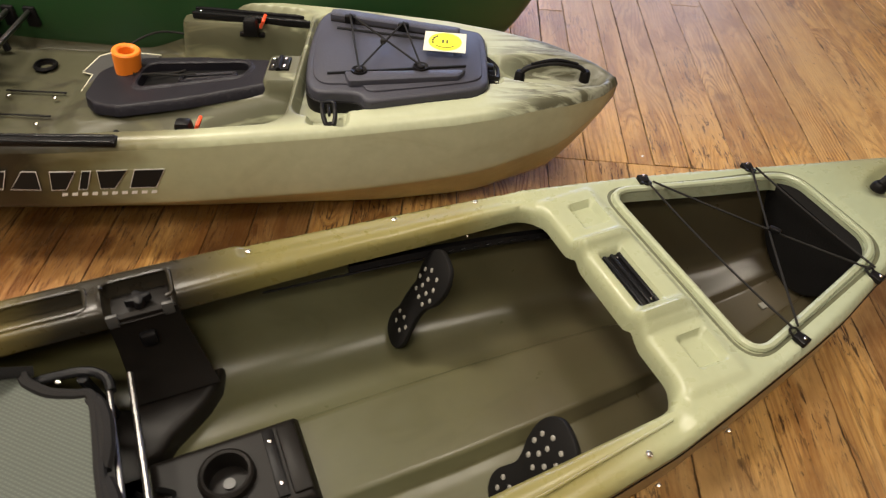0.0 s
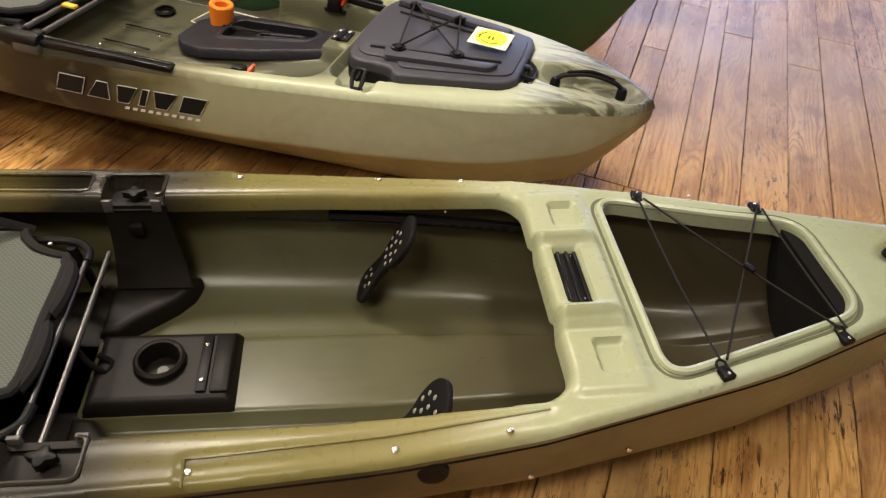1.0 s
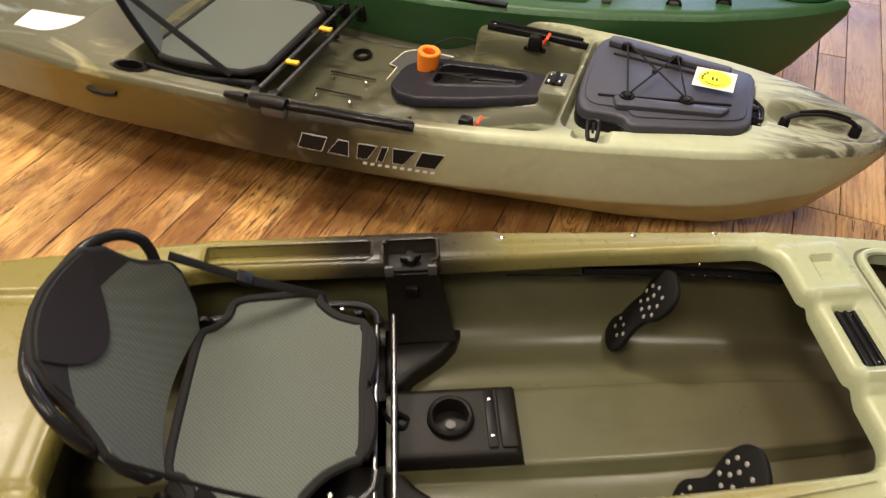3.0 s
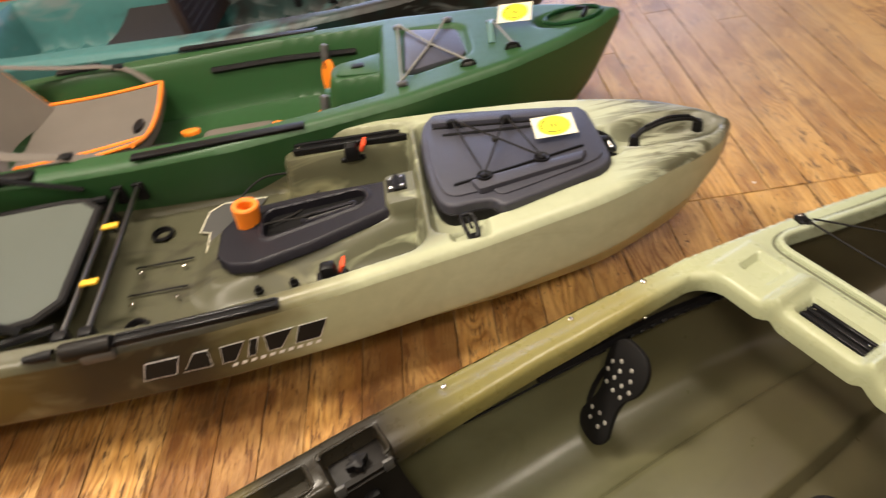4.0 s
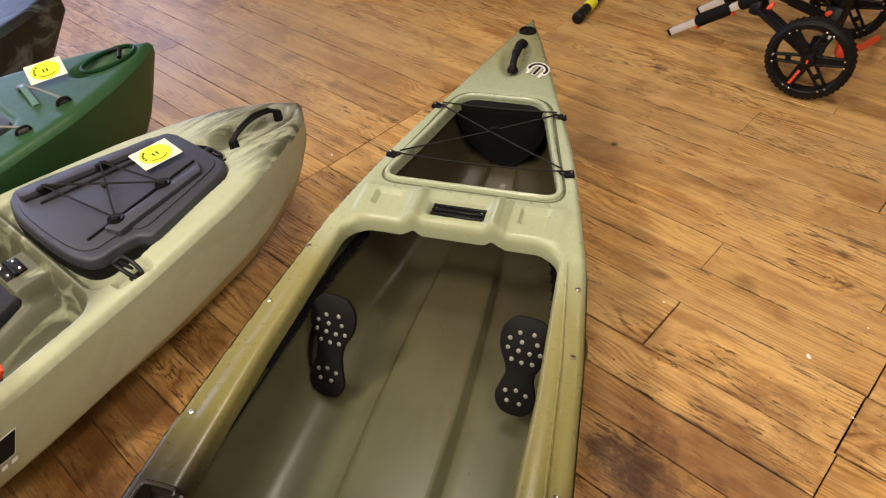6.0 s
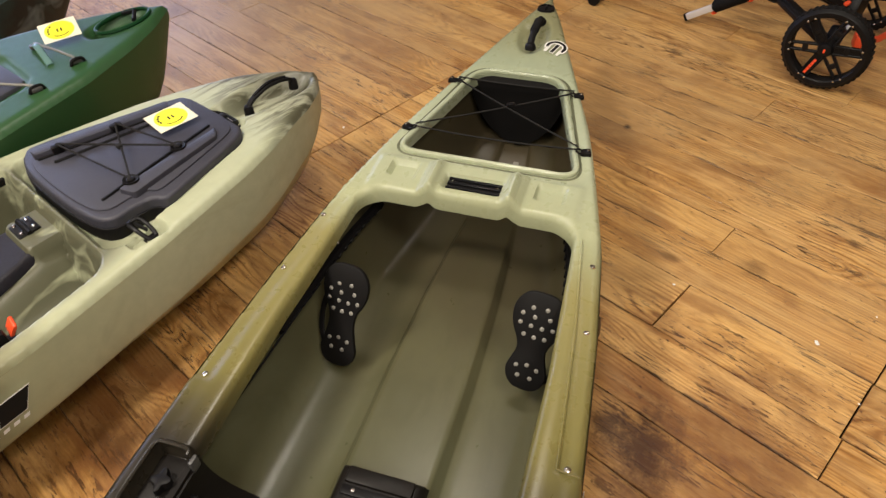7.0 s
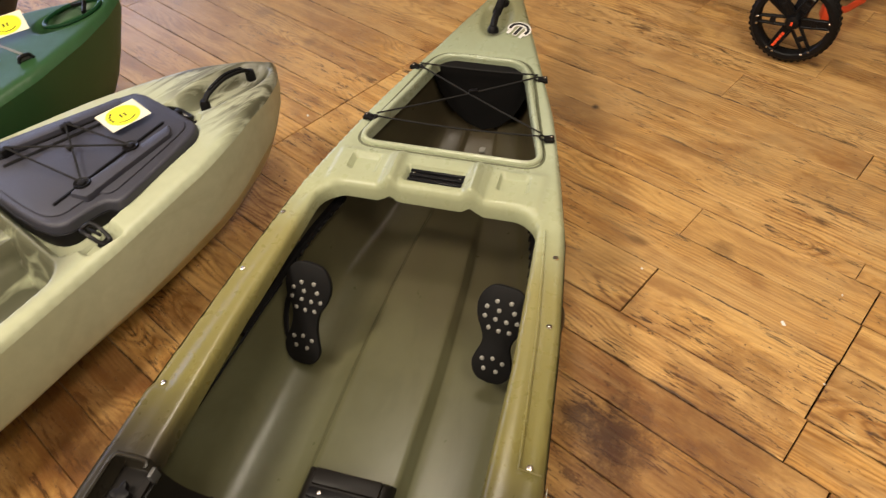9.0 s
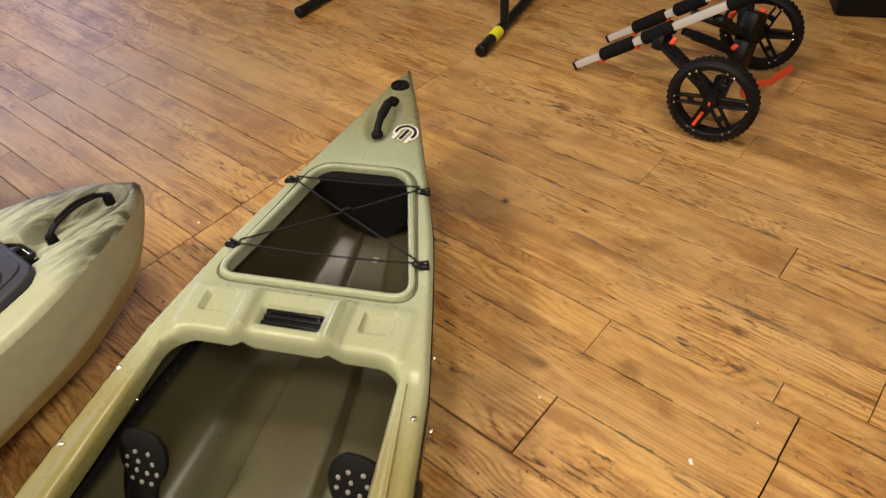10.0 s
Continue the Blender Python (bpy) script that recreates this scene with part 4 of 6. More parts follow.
def thing_part(name, parent, m, label=""):
    """An empty part that carries sub-parts."""
    ob = new(name)
    ob.empty_display_size = 0.05
    ob.parent = parent
    ob.matrix_local = m
    return tagged(ob, label)


M_STUD = plain("pale_stud", (0.26, 0.25, 0.22), 0.35)


def a_fittings(k):
    # bolts along both gunwales
    for x, y in ((0.212, 0.349), (0.511, 0.333), (0.690, 0.317)):
        for s in (1, -1):
            part("gunwale_bolt", bolt((x, s * y, zA(x, s * y) + 0.001), 0.0065), M_STEEL, k, "small bright bolt")
    # cleats and shock cord over the front hatch
    L1, L2, R1, R2 = (1.066, 0.240), (1.312, 0.186), (1.071, -0.243), (1.318, -0.184)
    zc = [zA(*p) for p in (L1, L2, R1, R2)]
    for p, z, s in zip((L1, L2, R1, R2), zc, (1, 1, -1, -1)):
        a_cleat(k, (p[0], p[1], z), 165 if s > 0 else 15, s)

    def cord(a, b, da=0.0, db=0.0, sag=0.004):
        pa, pb = Vector((a[0] + da, a[1] * 0.90, zA(*a) + 0.014)), Vector((b[0] + db, b[1] * 0.90, zA(*b) + 0.014))
        q = [pa, pa.lerp(pb, 0.25) - Vector((0, 0, sag * 0.75)), pa.lerp(pb, 0.5) - Vector((0, 0, sag)), pa.lerp(pb, 0.75) - Vector((0, 0, sag * 0.75)), pb]
        part("bungee_cord", tube(smooth_line(q, 4), 0.0023, 7), M_CORD, k, "thin black bungee cord")

    cord(L2, R2, 0.006, 0.006)
    cord(L1, R1, -0.006, -0.006, 0.008)
    cord(L2, R1, -0.006, 0.006)
    cord(L1, R2, 0.006, -0.006)
    part("cord_clip", block((0.012, 0.024, 0.010), (1.207, -0.012, 0.337), 0.003, pose(0, 0, 0, 0, 0, 30)), M_BLACK, k, "small black cord clip")
    # moulded lip round the hatch, bead along each gunwale step
    def lip_line(grow, n=9):
        pts = rounded([(0.978 - grow, -0.232 - grow), (1.375 + grow, -0.118 - grow), (1.375 + grow, 0.118 + grow), (0.978 - grow, 0.232 + grow)], 0.05 + grow, n)
        out = []
        for i in range(len(pts)):
            a, b = Vector(pts[i]), Vector(pts[(i + 1) % len(pts)])
            m = max(1, int((b - a).length / 0.02))
            out += [a.lerp(b, j / m) for j in range(m) if (b - a).length > 1e-5]
        return [(p.x, p.y, zA(p.x, p.y)) for p in out]

    part("hatch_lip", tube([(x, y, z + 0.003) for x, y, z in lip_line(0.007)], 0.008, 8, closed=True), M_A_DECK, k, "sage moulded hatch lip")
    # flat dark strip: the groove's shade is put into its colour
    part("hatch_groove", tube([(x, y, z - 0.0015) for x, y, z in lip_line(0.021)], 0.0055, 6, closed=True, flat=0.5), M_GROOVE, k, "dark olive strip for the hatch groove's shade")
    for s in (-1,):
        line = [(0.205, s * (float(A_HALF(0.205)) - 0.006))] + [(x, s * (float(A_HALF(x)) - 0.046)) for x in np.linspace(0.205, 0.76, 20)]
        part("gunwale_bead", tube([(x, y, zA(x, y) + 0.001) for x, y in line], 0.0028, 7), M_A_DECK, k, "olive moulded bead")
    # accessory rail in the crossbar
    rail = thing_part("accessory_rail", k, pose(0.864, -0.004, 0.302), "black slotted accessory rail")
    part("channel", block((0.044, 0.136, 0.010), (0, 0, 0.004), 0.002), M_BLACK, rail)
    for x in (-0.0165, 0.0, 0.0165):
        part("rail_lip", block((0.007, 0.134, 0.006), (x, 0, 0.012), 0.0015), M_BLKMETAL, rail)
    for y in (-0.056, 0.056):
        part("screw", bolt((0.008, y, 0.010), 0.003), M_STEEL, rail)
    # bow: grip, drain plug, round mark
    zh = zA(1.67, 0)
    grip = thing_part("bow_handle", k, pose(1.586, 0.0, zh - 0.002), "black rubber carry handle on the bow")
    pts = smooth_line([(-0.082, 0, 0.004), (-0.060, 0, 0.022), (0, 0, 0.030), (0.060, 0, 0.022), (0.082, 0, 0.006)], 5)
    part("grip", tube(pts, 0.0105, 10), M_RUBBER, grip)
    for i in range(7):
        part("rib", lathe([(0.0108, -0.003), (0.0132, -0.0015), (0.0132, 0.0015), (0.0108, 0.003)], (-0.03 + i * 0.01, 0, 0.029), 12, pose(0, 0, 0, 0, 90, 0)), M_RUBBER, grip)
    for x in (-0.082, 0.084):
        part("end_cap", lathe([(0, 0.016), (0.010, 0.014), (0.016, 0.006), (0.017, -0.004)], (x, 0, 0), 14), M_BLACK, grip)
    plug = thing_part("drain_plug", k, pose(1.738, 0.0, zA(1.738, 0.0)), "black round drain plug")
    part("rim", lathe([(0.021, 0.0), (0.021, 0.004), (0.0265, 0.004), (0.028, 0.0), (0.028, -0.006)], (0, 0, 0), 22), M_BLACK, plug)
    part("cap", lathe([(0, 0.002), (0.018, 0.002), (0.0205, 0.0)], (0, 0, 0), 22), M_BOX, plug)
    part("tab", block((0.030, 0.006, 0.006), (0, 0, 0.004), 0.002), M_BLACK, plug)
    # round emblem as plain shapes, white with a dark core
    em = thing_part("round_decal", k, basis((1.528, -0.074, zA(1.528, -0.074) + 0.002), (1, -0.30, 0.04), (0.3, 1, 0.14)) @ Matrix.Diagonal((1.25, 1.15, 1, 1)), "round white and black decal")
    ring = [(0.030 * math.cos(a), 0.030 * math.sin(a)) for a in np.linspace(-2.2, 2.2, 22)] + [(0.015 * math.cos(a), 0.015 * math.sin(a)) for a in np.linspace(2.2, -2.2, 22)]
    part("decal_ring", plate(ring, 0, 0.0008, 0), M_WHITE, em)
    ring2 = [(0.0265 * math.cos(a), 0.0265 * math.sin(a)) for a in np.linspace(-2.0, 2.0, 22)] + [(0.019 * math.cos(a), 0.019 * math.sin(a)) for a in np.linspace(2.0, -2.0, 22)]
    part("decal_ring", plate(ring2, 0.0008, 0.0013, 0), M_INK, em)
    part("decal_bar", plate([(-0.028, -0.006), (0.014, -0.006), (0.014, 0.006), (-0.028, 0.006)], 0, 0.0008, 0), M_WHITE, em)
    part("decal_bar", plate([(-0.026, -0.004), (0.012, -0.004), (0.012, 0.004), (-0.026, 0.004)], 0.0008, 0.0013, 0), M_INK, em)
    for y in (-0.017, 0.017):
        part("decal_bar", plate([(-0.030, y - 0.004), (-0.010, y - 0.004), (-0.010, y + 0.004), (-0.030, y + 0.004)], 0, 0.0008, 0), M_WHITE, em)
    # foam bulkhead in the bow
    def foam(u, v):
        w = 0.138 * (1 - v ** 1.9) ** 0.62 + 0.004
        return (1.365 + 0.030 * v, (2 * u - 1) * w, 0.318 - 0.228 * v)

    part("foam_bulkhead", sheet(foam, 12, 14, 0.035), M_FOAM, k, "black foam block in the bow")
    part("foam_strip", block((0.10, 0.018, 0.006), (1.36, -0.012, 0.052), 0.002), M_GCORD, k, "grey keel strip")
    # clamp knobs and their boxes
    for s in (1, -1):
        kn = thing_part("clamp_knob", k, pose(0.0, s * 0.308, zA(0.0, s * 0.308), 0, 0, 8 * s), "black star clamp knob")
        part("stem", lathe([(0.012, 0.0), (0.010, 0.012), (0, 0.012)], (0, 0, 0), 12), M_BLACK, kn)
        star = [((0.019 + 0.005 * math.cos(4 * a)) * math.cos(a), (0.015 + 0.004 * math.cos(4 * a)) * math.sin(a)) for a in np.linspace(0, 2 * math.pi, 28)[:-1]]
        part("knob", plate(star, 0.010, 0.026, 0.004), M_BLACK, kn)
        part("box_liner", plate(rounded([(-0.05, s * 0.272), (0.054, s * 0.272), (0.054, s * 0.344), (-0.05, s * 0.344)], 0.008), 0.2505, 0.2540, 0.001), M_BOX, k, "dark recessed box floor")
        for x0, x1, y0, y1, lab in ((-0.46, -0.085, 0.298, 0.355, "dark moulded tray rim"), (-0.058, 0.062, 0.285, 0.355, "dark moulded box rim")):
            ring = rounded([(x0, y0), (x1, y0), (x1, y1), (x0, y1)], 0.014, 4)
            if x0 > -0.1:
                ring = ring[5:]
            part("tray_rim", tube([(x, s * y, float(A_SHEER(x)) + 0.0005) for x, y in ring], 0.0042, 7, closed=x0 < -0.1), M_A_DECK, k, lab)
        # seat carrier: black panel from gunwale to floor, sweeping forward at its foot
        def carrier(u, v, s=s):
            x = -0.058 + 0.122 * u + 0.035 * u * v ** 1.5
            y = 0.283 - 0.010 * v - 0.050 * v ** 3
            return (x, s * y, 0.262 - 0.19 * v)

        part("seat_carrier", sheet(carrier, 8, 12, 0.012), M_BOX, k, "black moulded seat carrier")
        part("carrier_knob", block((0.03, 0.02, 0.03), (0.0, s * 0.268, 0.205), 0.006), M_BLACK, k)
        run = [(-0.07, 0.270), (0.112, 0.262), (0.098, 0.225), (0.068, 0.190), (0.030, 0.160), (-0.005, 0.135), (-0.030, 0.105), (-0.07, 0.10)]
        part("carrier_foot", plate([(x, s * y) for x, y in (run if s > 0 else run[::-1])], 0.015, 0.070, 0.016, seg=3), M_BOX, k, "black curved carrier foot")
        part("hook_tab", block((0.020, 0.008, 0.03), (0.048, s * 0.276, 0.262), 0.002), M_GREY, k)
        part("hook_tab", block((0.020, 0.008, 0.03), (-0.048, s * 0.276, 0.262), 0.002), M_GREY, k)
        # pedal track and rod on the inner side
        ww = [(x, s * (float(A_HALF(x)) - 0.060), 0.208) for x in np.linspace(0.40, 0.86, 8)]
        track = part("pedal_track", tube(ww, 0.013, 6, flat=1.0), M_BLACK, k, "black notched pedal track")
        for i in range(9):
            x = 0.62 + i * 0.028
            part("notch", block((0.014, 0.004, 0.008), (x, s * (float(A_HALF(x)) - 0.074), 0.212), 0.001), M_BLKMETAL, track)
        part("pedal_rod", tube([(x, s * (float(A_HALF(x)) - 0.070), 0.200) for x in np.linspace(0.22, 0.56, 5)], 0.0028, 6), M_BLKMETAL, k, "thin black adjusting rod")
        part("track_bolt", bolt((0.655, s * 0.272, 0.245), 0.004, (0, -s, 0.4)), M_STEEL, k)
        a_pedal(k, s)
    # drinks holder console on the tunnel
    con = thing_part("console", k, pose(0, 0, 0.047), "black console with drinks holder")
    def con_top(X, Y):
        e = np.minimum(np.minimum(X + 0.060, 0.222 - X), 0.094 - np.abs(Y))
        return 0.036 - 0.050 * (1 - np.sqrt(np.clip(1 - np.clip(1 - e / 0.022, 0, 1) ** 2, 0, 1)))

    deck("body", -0.06, 0.222, lambda x: np.full_like(np.asarray(x, float), 0.094), con_top, lambda X, Y: np.hypot(X - 0.072, Y - 0.006) - 0.0375, M_BOX, con, 0.005, 0.045)
    cup = part("drinks_holder", lathe([(0, 0.007), (0.036, 0.007), (0.037, 0.030), (0.039, 0.052), (0.044, 0.054), (0.049, 0.050), (0.051, 0.036)], (0.072, 0.006, 0), 30), M_BOX, con, "round black drinks holder")
    part("cup_disc", lathe([(0, 0.010), (0.011, 0.010), (0.011, 0.004)], (0.072, 0.006, 0.002), 16), M_GREY, cup)
    part("rail_strip", block((0.020, 0.138, 0.008), (0.158, 0.0, 0.038), 0.002), M_BLACK, con)
    part("rail_block", block((0.036, 0.142, 0.018), (0.192, 0.0, 0.034), 0.006), M_BOX, con)
    for y in (-0.044, 0.044):
        part("screw", bolt((0.158, y, 0.0425), 0.0055), M_STEEL, con)
    part("strap_anchor", tube(smooth_line([(-0.075, 0.012, 0.075), (-0.055, -0.004, 0.055), (-0.028, -0.012, 0.035), (-0.02, 0.01, 0.034), (-0.045, 0.02, 0.05)], 4), 0.006, 7), M_WEB, con)
    # seam trim, side fittings and mark on the outer hull
    for s in (1, -1):
        xs = np.linspace(-1.2, 1.72, 40)
        part("seam_trim", tube([(x, s * (float(A_HALF(x)) - 0.0005), 0.258 + 0.028 * float(step(0.4, 1.1, x)) + 0.02 * float(step(1.1, 1.7, x))) for x in xs], 0.0026, 6), M_BLACK, k, "black seam trim")
        for x, z in ((0.57, 0.243), (-0.47, 0.25), (-0.20, 0.245)):
            y = s * (float(A_HALF(x)) + 0.002)
            part("side_pad", lathe([(0, 0.005), (0.018, 0.004), (0.024, 0.002), (0.026, -0.004)], (x, y, z), 16, Vector((0, s, 0.15)).to_track_quat("Z", "Y").to_matrix().to_4x4()), M_BLACK, k, "black oval side fitting")
        for x, z in ((0.74, 0.175), (0.92, 0.18)):
            part("side_bolt", bolt((x, s * (float(A_HALF(x)) - 0.001), z), 0.006, (0, s, 0)), M_STEEL, k)
    spots = [(0.0, 0.055), (0.065, 0.05), (0.125, 0.04), (0.172, 0.016), (0.198, 0.05), (0.26, 0.05)]
    def on_side(u):
        x = -0.12 + u
        w = float(A_HALF(x))
        return basis((x, -w - 0.0005, 0.192), (0.02, w - float(A_HALF(x + 0.02)), 0), (0, -0.12, 1))

    logo_bars(k, spots, on_side, 0.042)
    # paper tag and a pale rectangle aft
    part("deck_mark", plate(rounded([(-0.64, -0.292), (-0.60, -0.292), (-0.60, -0.268), (-0.64, -0.268)], 0.003), zA(-0.62, -0.28), zA(-0.62, -0.28) + 0.003, 0.001), M_OLV, k, "small yellow-green mark")


M_GROOVE = plain("olive_groove_shade", (0.10, 0.105, 0.06), 0.5)
M_GREY = plain("dark_grey_plastic", (0.07, 0.068, 0.066), 0.4)
M_OLV = plain("yellow_green_sticker", (0.42, 0.42, 0.03), 0.5)
a_fittings(BOAT_A)


def a_seat():
    """Framed mesh seat: pan, leaning back with two grips, straps."""
    k = thing_part("seat", BOAT_A, pose(-0.28, 0, 0.03), "grey-green mesh seat with black tube frame")
    o = Vector((-0.28, 0, 0.03))

    def loc(p):
        return Vector(p) - o

    half = [(-0.10, 0.0), (-0.098, 0.07), (-0.100, 0.150), (-0.125, 0.165), (-0.165, 0.185), (-0.200, 0.222), (-0.215, 0.250), (-0.30, 0.250), (-0.385, 0.242), (-0.40, 0.20), (-0.425, 0.170), (-0.452, 0.148), (-0.456, 0.0)]

    def hw(x):
        pts = sorted((a, b) for a, b in half[1:-1])
        return float(np.interp(x, [p[0] for p in pts], [p[1] for p in pts]))

    def pan(u, v):
        x = -0.453 + 0.353 * u
        y = (2 * v - 1) * hw(x)
        sag = 0.022 * math.sin(math.pi * u) * (1 - (2 * v - 1) ** 2)
        return loc((x, y, 0.215 + 0.012 * u - sag))

    part("seat_pan", sheet(pan, 30, 26, 0.010), M_MESH, k, "grey-green woven mesh seat")
    rim = [loc((x, y, 0.218 + 0.03 * (x + 0.485))) for x, y in half] + [loc((x, -y, 0.218 + 0.03 * (x + 0.485))) for x, y in half[::-1][1:-1]]
    part("edge_piping", tube(smooth_line(rim, 3, True), 0.010, 8, closed=True), M_PIPING, k, "charcoal padded edge")
    for s in (1, -1):
        part("front_roll", tube(smooth_line([loc((-0.098, s * 0.012, 0.222)), loc((-0.088, s * 0.05, 0.226)), loc((-0.088, s * 0.11, 0.226)), loc((-0.102, s * 0.15, 0.222))], 4), 0.015, 8), M_PIPING, k)
        part("side_rail", tube(smooth_line([loc((-0.50, s * 0.20, 0.20)), loc((-0.30, s * 0.235, 0.20)), loc((-0.14, s * 0.235, 0.205)), loc((-0.085, s * 0.21, 0.205)), loc((-0.075, s * 0.17, 0.205))], 5), 0.009, 10), M_BLKMETAL, k)
        part("leg", tube([loc((-0.12, s * 0.22, 0.20)), loc((-0.10, s * 0.23, 0.055))], 0.010, 8), M_BLKMETAL, k)
        part("leg", tube([loc((-0.44, s * 0.21, 0.20)), loc((-0.46, s * 0.21, 0.045))], 0.010, 8), M_BLKMETAL, k)
        part("rivet", bolt(loc((-0.155, s * 0.215, 0.214)), 0.006), M_STEEL, k)
    part("front_bar", tube([loc((-0.078, -0.245, 0.205)), loc((-0.078, 0.18, 0.205))], 0.0055, 10), M_CHROME, k, "dark metal cross bar")
    part("front_bar", tube([loc((-0.042, -0.245, 0.200)), loc((-0.042, 0.20, 0.200))], 0.006, 10), M_CHROME, k, "dark metal cross bar")
    part("base_plate", plate(rounded([(-0.52, -0.24), (-0.06, -0.24), (-0.06, 0.24), (-0.52, 0.24)], 0.03), 0.03, 0.05, 0.008, Matrix.Translation(-o)), M_BOX, k, "black seat base")

    # leaning back
    def back(y, v):
        wing = (abs(y) / 0.22) ** 2
        return Vector((-0.490 - 0.122 * v + 0.10 * wing * (0.5 + 0.5 * v), y, 0.225 + 0.295 * v - 0.02 * wing * v))

    def bw(v):
        return float(np.interp(v, [0, 0.15, 0.45, 0.58, 0.68, 0.80, 0.92, 1.0], [0.165, 0.195, 0.215, 0.212, 0.178, 0.158, 0.150, 0.120]))

    def pad(u, v):
        return loc(back((2 * u - 1) * bw(v), v))

    def lower(u, v):
        return pad(u, 0.80 * v)

    def dark(u, v):
        p = pad(u, 0.78 + 0.22 * v)
        return p

    part("backrest", sheet(lower, 24, 22, 0.022), M_MESH, k, "grey-green mesh backrest")
    part("head_panel", sheet(dark, 20, 8, 0.024), M_CHAR, k, "charcoal fabric top panel")

    def cap(u, v):
        y = (2 * u - 1) * 0.12
        lo = 0.55 + 0.45 * (abs(y) / 0.12) ** 2.0
        return loc(back(y, lo + (1.0 - lo) * v)) + Vector((0.0135, 0, 0.006))

    part("top_patch", sheet(cap, 18, 8, 0.004), M_CHAR, k, "charcoal rounded patch")
    edge = [back(-bw(v), v) for v in np.linspace(0, 1, 14)] + [back(y, 1.0) for y in np.linspace(-0.1, 0.1, 6)] + [back(bw(v), v) for v in np.linspace(1, 0, 14)]
    part("back_piping", tube([loc(p) for p in edge], 0.009, 8), M_PIPING, k)
    arm = [(0.17, 0.03), (0.185, 0.2), (0.197, 0.45), (0.205, 0.60), (0.212, 0.72), (0.210, 0.84), (0.190, 0.94), (0.150, 0.985), (0.10, 0.97)]
    fr = [back(y, v) for y, v in arm] + [back(0, 0.95)] + [back(-y, v) for y, v in arm[::-1]]
    part("back_frame", tube(smooth_line([loc(p) - Vector((0.012, 0, 0)) for p in fr], 6), 0.0115, 12), M_BLKMETAL, k, "glossy black tube grip")
    for s, r in ((1, 0.013), (-1, 0.0045)):
        a, b = loc(back(s * 0.222, 0.62)), loc((-0.19, s * 0.245, 0.225))
        part("side_strap", tube([a, a.lerp(b, 0.5) - Vector((0, 0, 0.012)), b], r, 8, flat=0.3 if s > 0 else 0.8), M_WEB, k, "black webbing strap")
        if s > 0:
            part("strap_buckle", block((0.034, 0.032, 0.012), a.lerp(b, 0.45) - Vector((0, 0, 0.010)), 0.003, pose(0, 0, 0, 0, 32, 0)), M_BLACK, k)
    part("lap_strap", tube(smooth_line([loc((-0.39, -0.20, 0.222)), loc((-0.36, -0.225, 0.232)), loc((-0.35, -0.255, 0.215))], 4), 0.014, 8, flat=0.25), M_WEB, k)
    for s in (1, -1):
        part("pivot", lathe([(0, 0.010), (0.016, 0.009), (0.018, 0)], loc((-0.455, s * 0.205, 0.205)), 14, pose(0, 0, 0, s * 90, 0, 0)), M_BLACK, k)
    return k


a_seat()


# ---- fittings of the lidded boat ----
def zB(x, y):
    return float(b_height(np.array([x]), np.array([y]))[0])


def arc_tag(parent, m, size=0.1):
    """Price tag: cream card with a yellow disc and dark bars."""
    t = thing_part("price_tag", parent, m, "cream card with a round yellow sticker")
    w, h = size / 2, size * 0.42
    part("card", plate([(-w, -h), (w, -h), (w, h), (-w, h)], 0, 0.0012, 0), M_CREAM, t)
    part("yellow_sticker", plate(oval(0, 0, h * 0.95, h * 0.92), 0.0012, 0.0018, 0), M_YELLOW, t, "round yellow sticker")
    for a in range(4):
        b = 2.2 + a * 0.35
        seg = [(h * 0.78 * math.cos(q), h * 0.74 * math.sin(q)) for q in np.linspace(b, b + 0.24, 5)] + [(h * 0.66 * math.cos(q), h * 0.62 * math.sin(q)) for q in np.linspace(b + 0.24, b, 5)]
        part("print_bar", plate(seg, 0.0018, 0.0022, 0), M_INK, t)
    smile = [(h * 0.70 * math.cos(q), h * 0.66 * math.sin(q)) for q in np.linspace(3.9, 5.6, 9)] + [(h * 0.64 * math.cos(q), h * 0.60 * math.sin(q)) for q in np.linspace(5.6, 3.9, 9)]
    part("print_bar", plate(smile, 0.0018, 0.0022, 0), M_INK, t)
    for x in (-0.12, 0.12):
        part("print_bar", plate([(h * (x - 0.05), -h * 0.18), (h * (x + 0.05), -h * 0.18), (h * (x + 0.05), h * 0.16), (h * (x - 0.05), h * 0.16)], 0.0018, 0.0022, 0), M_INK, t)
    return t


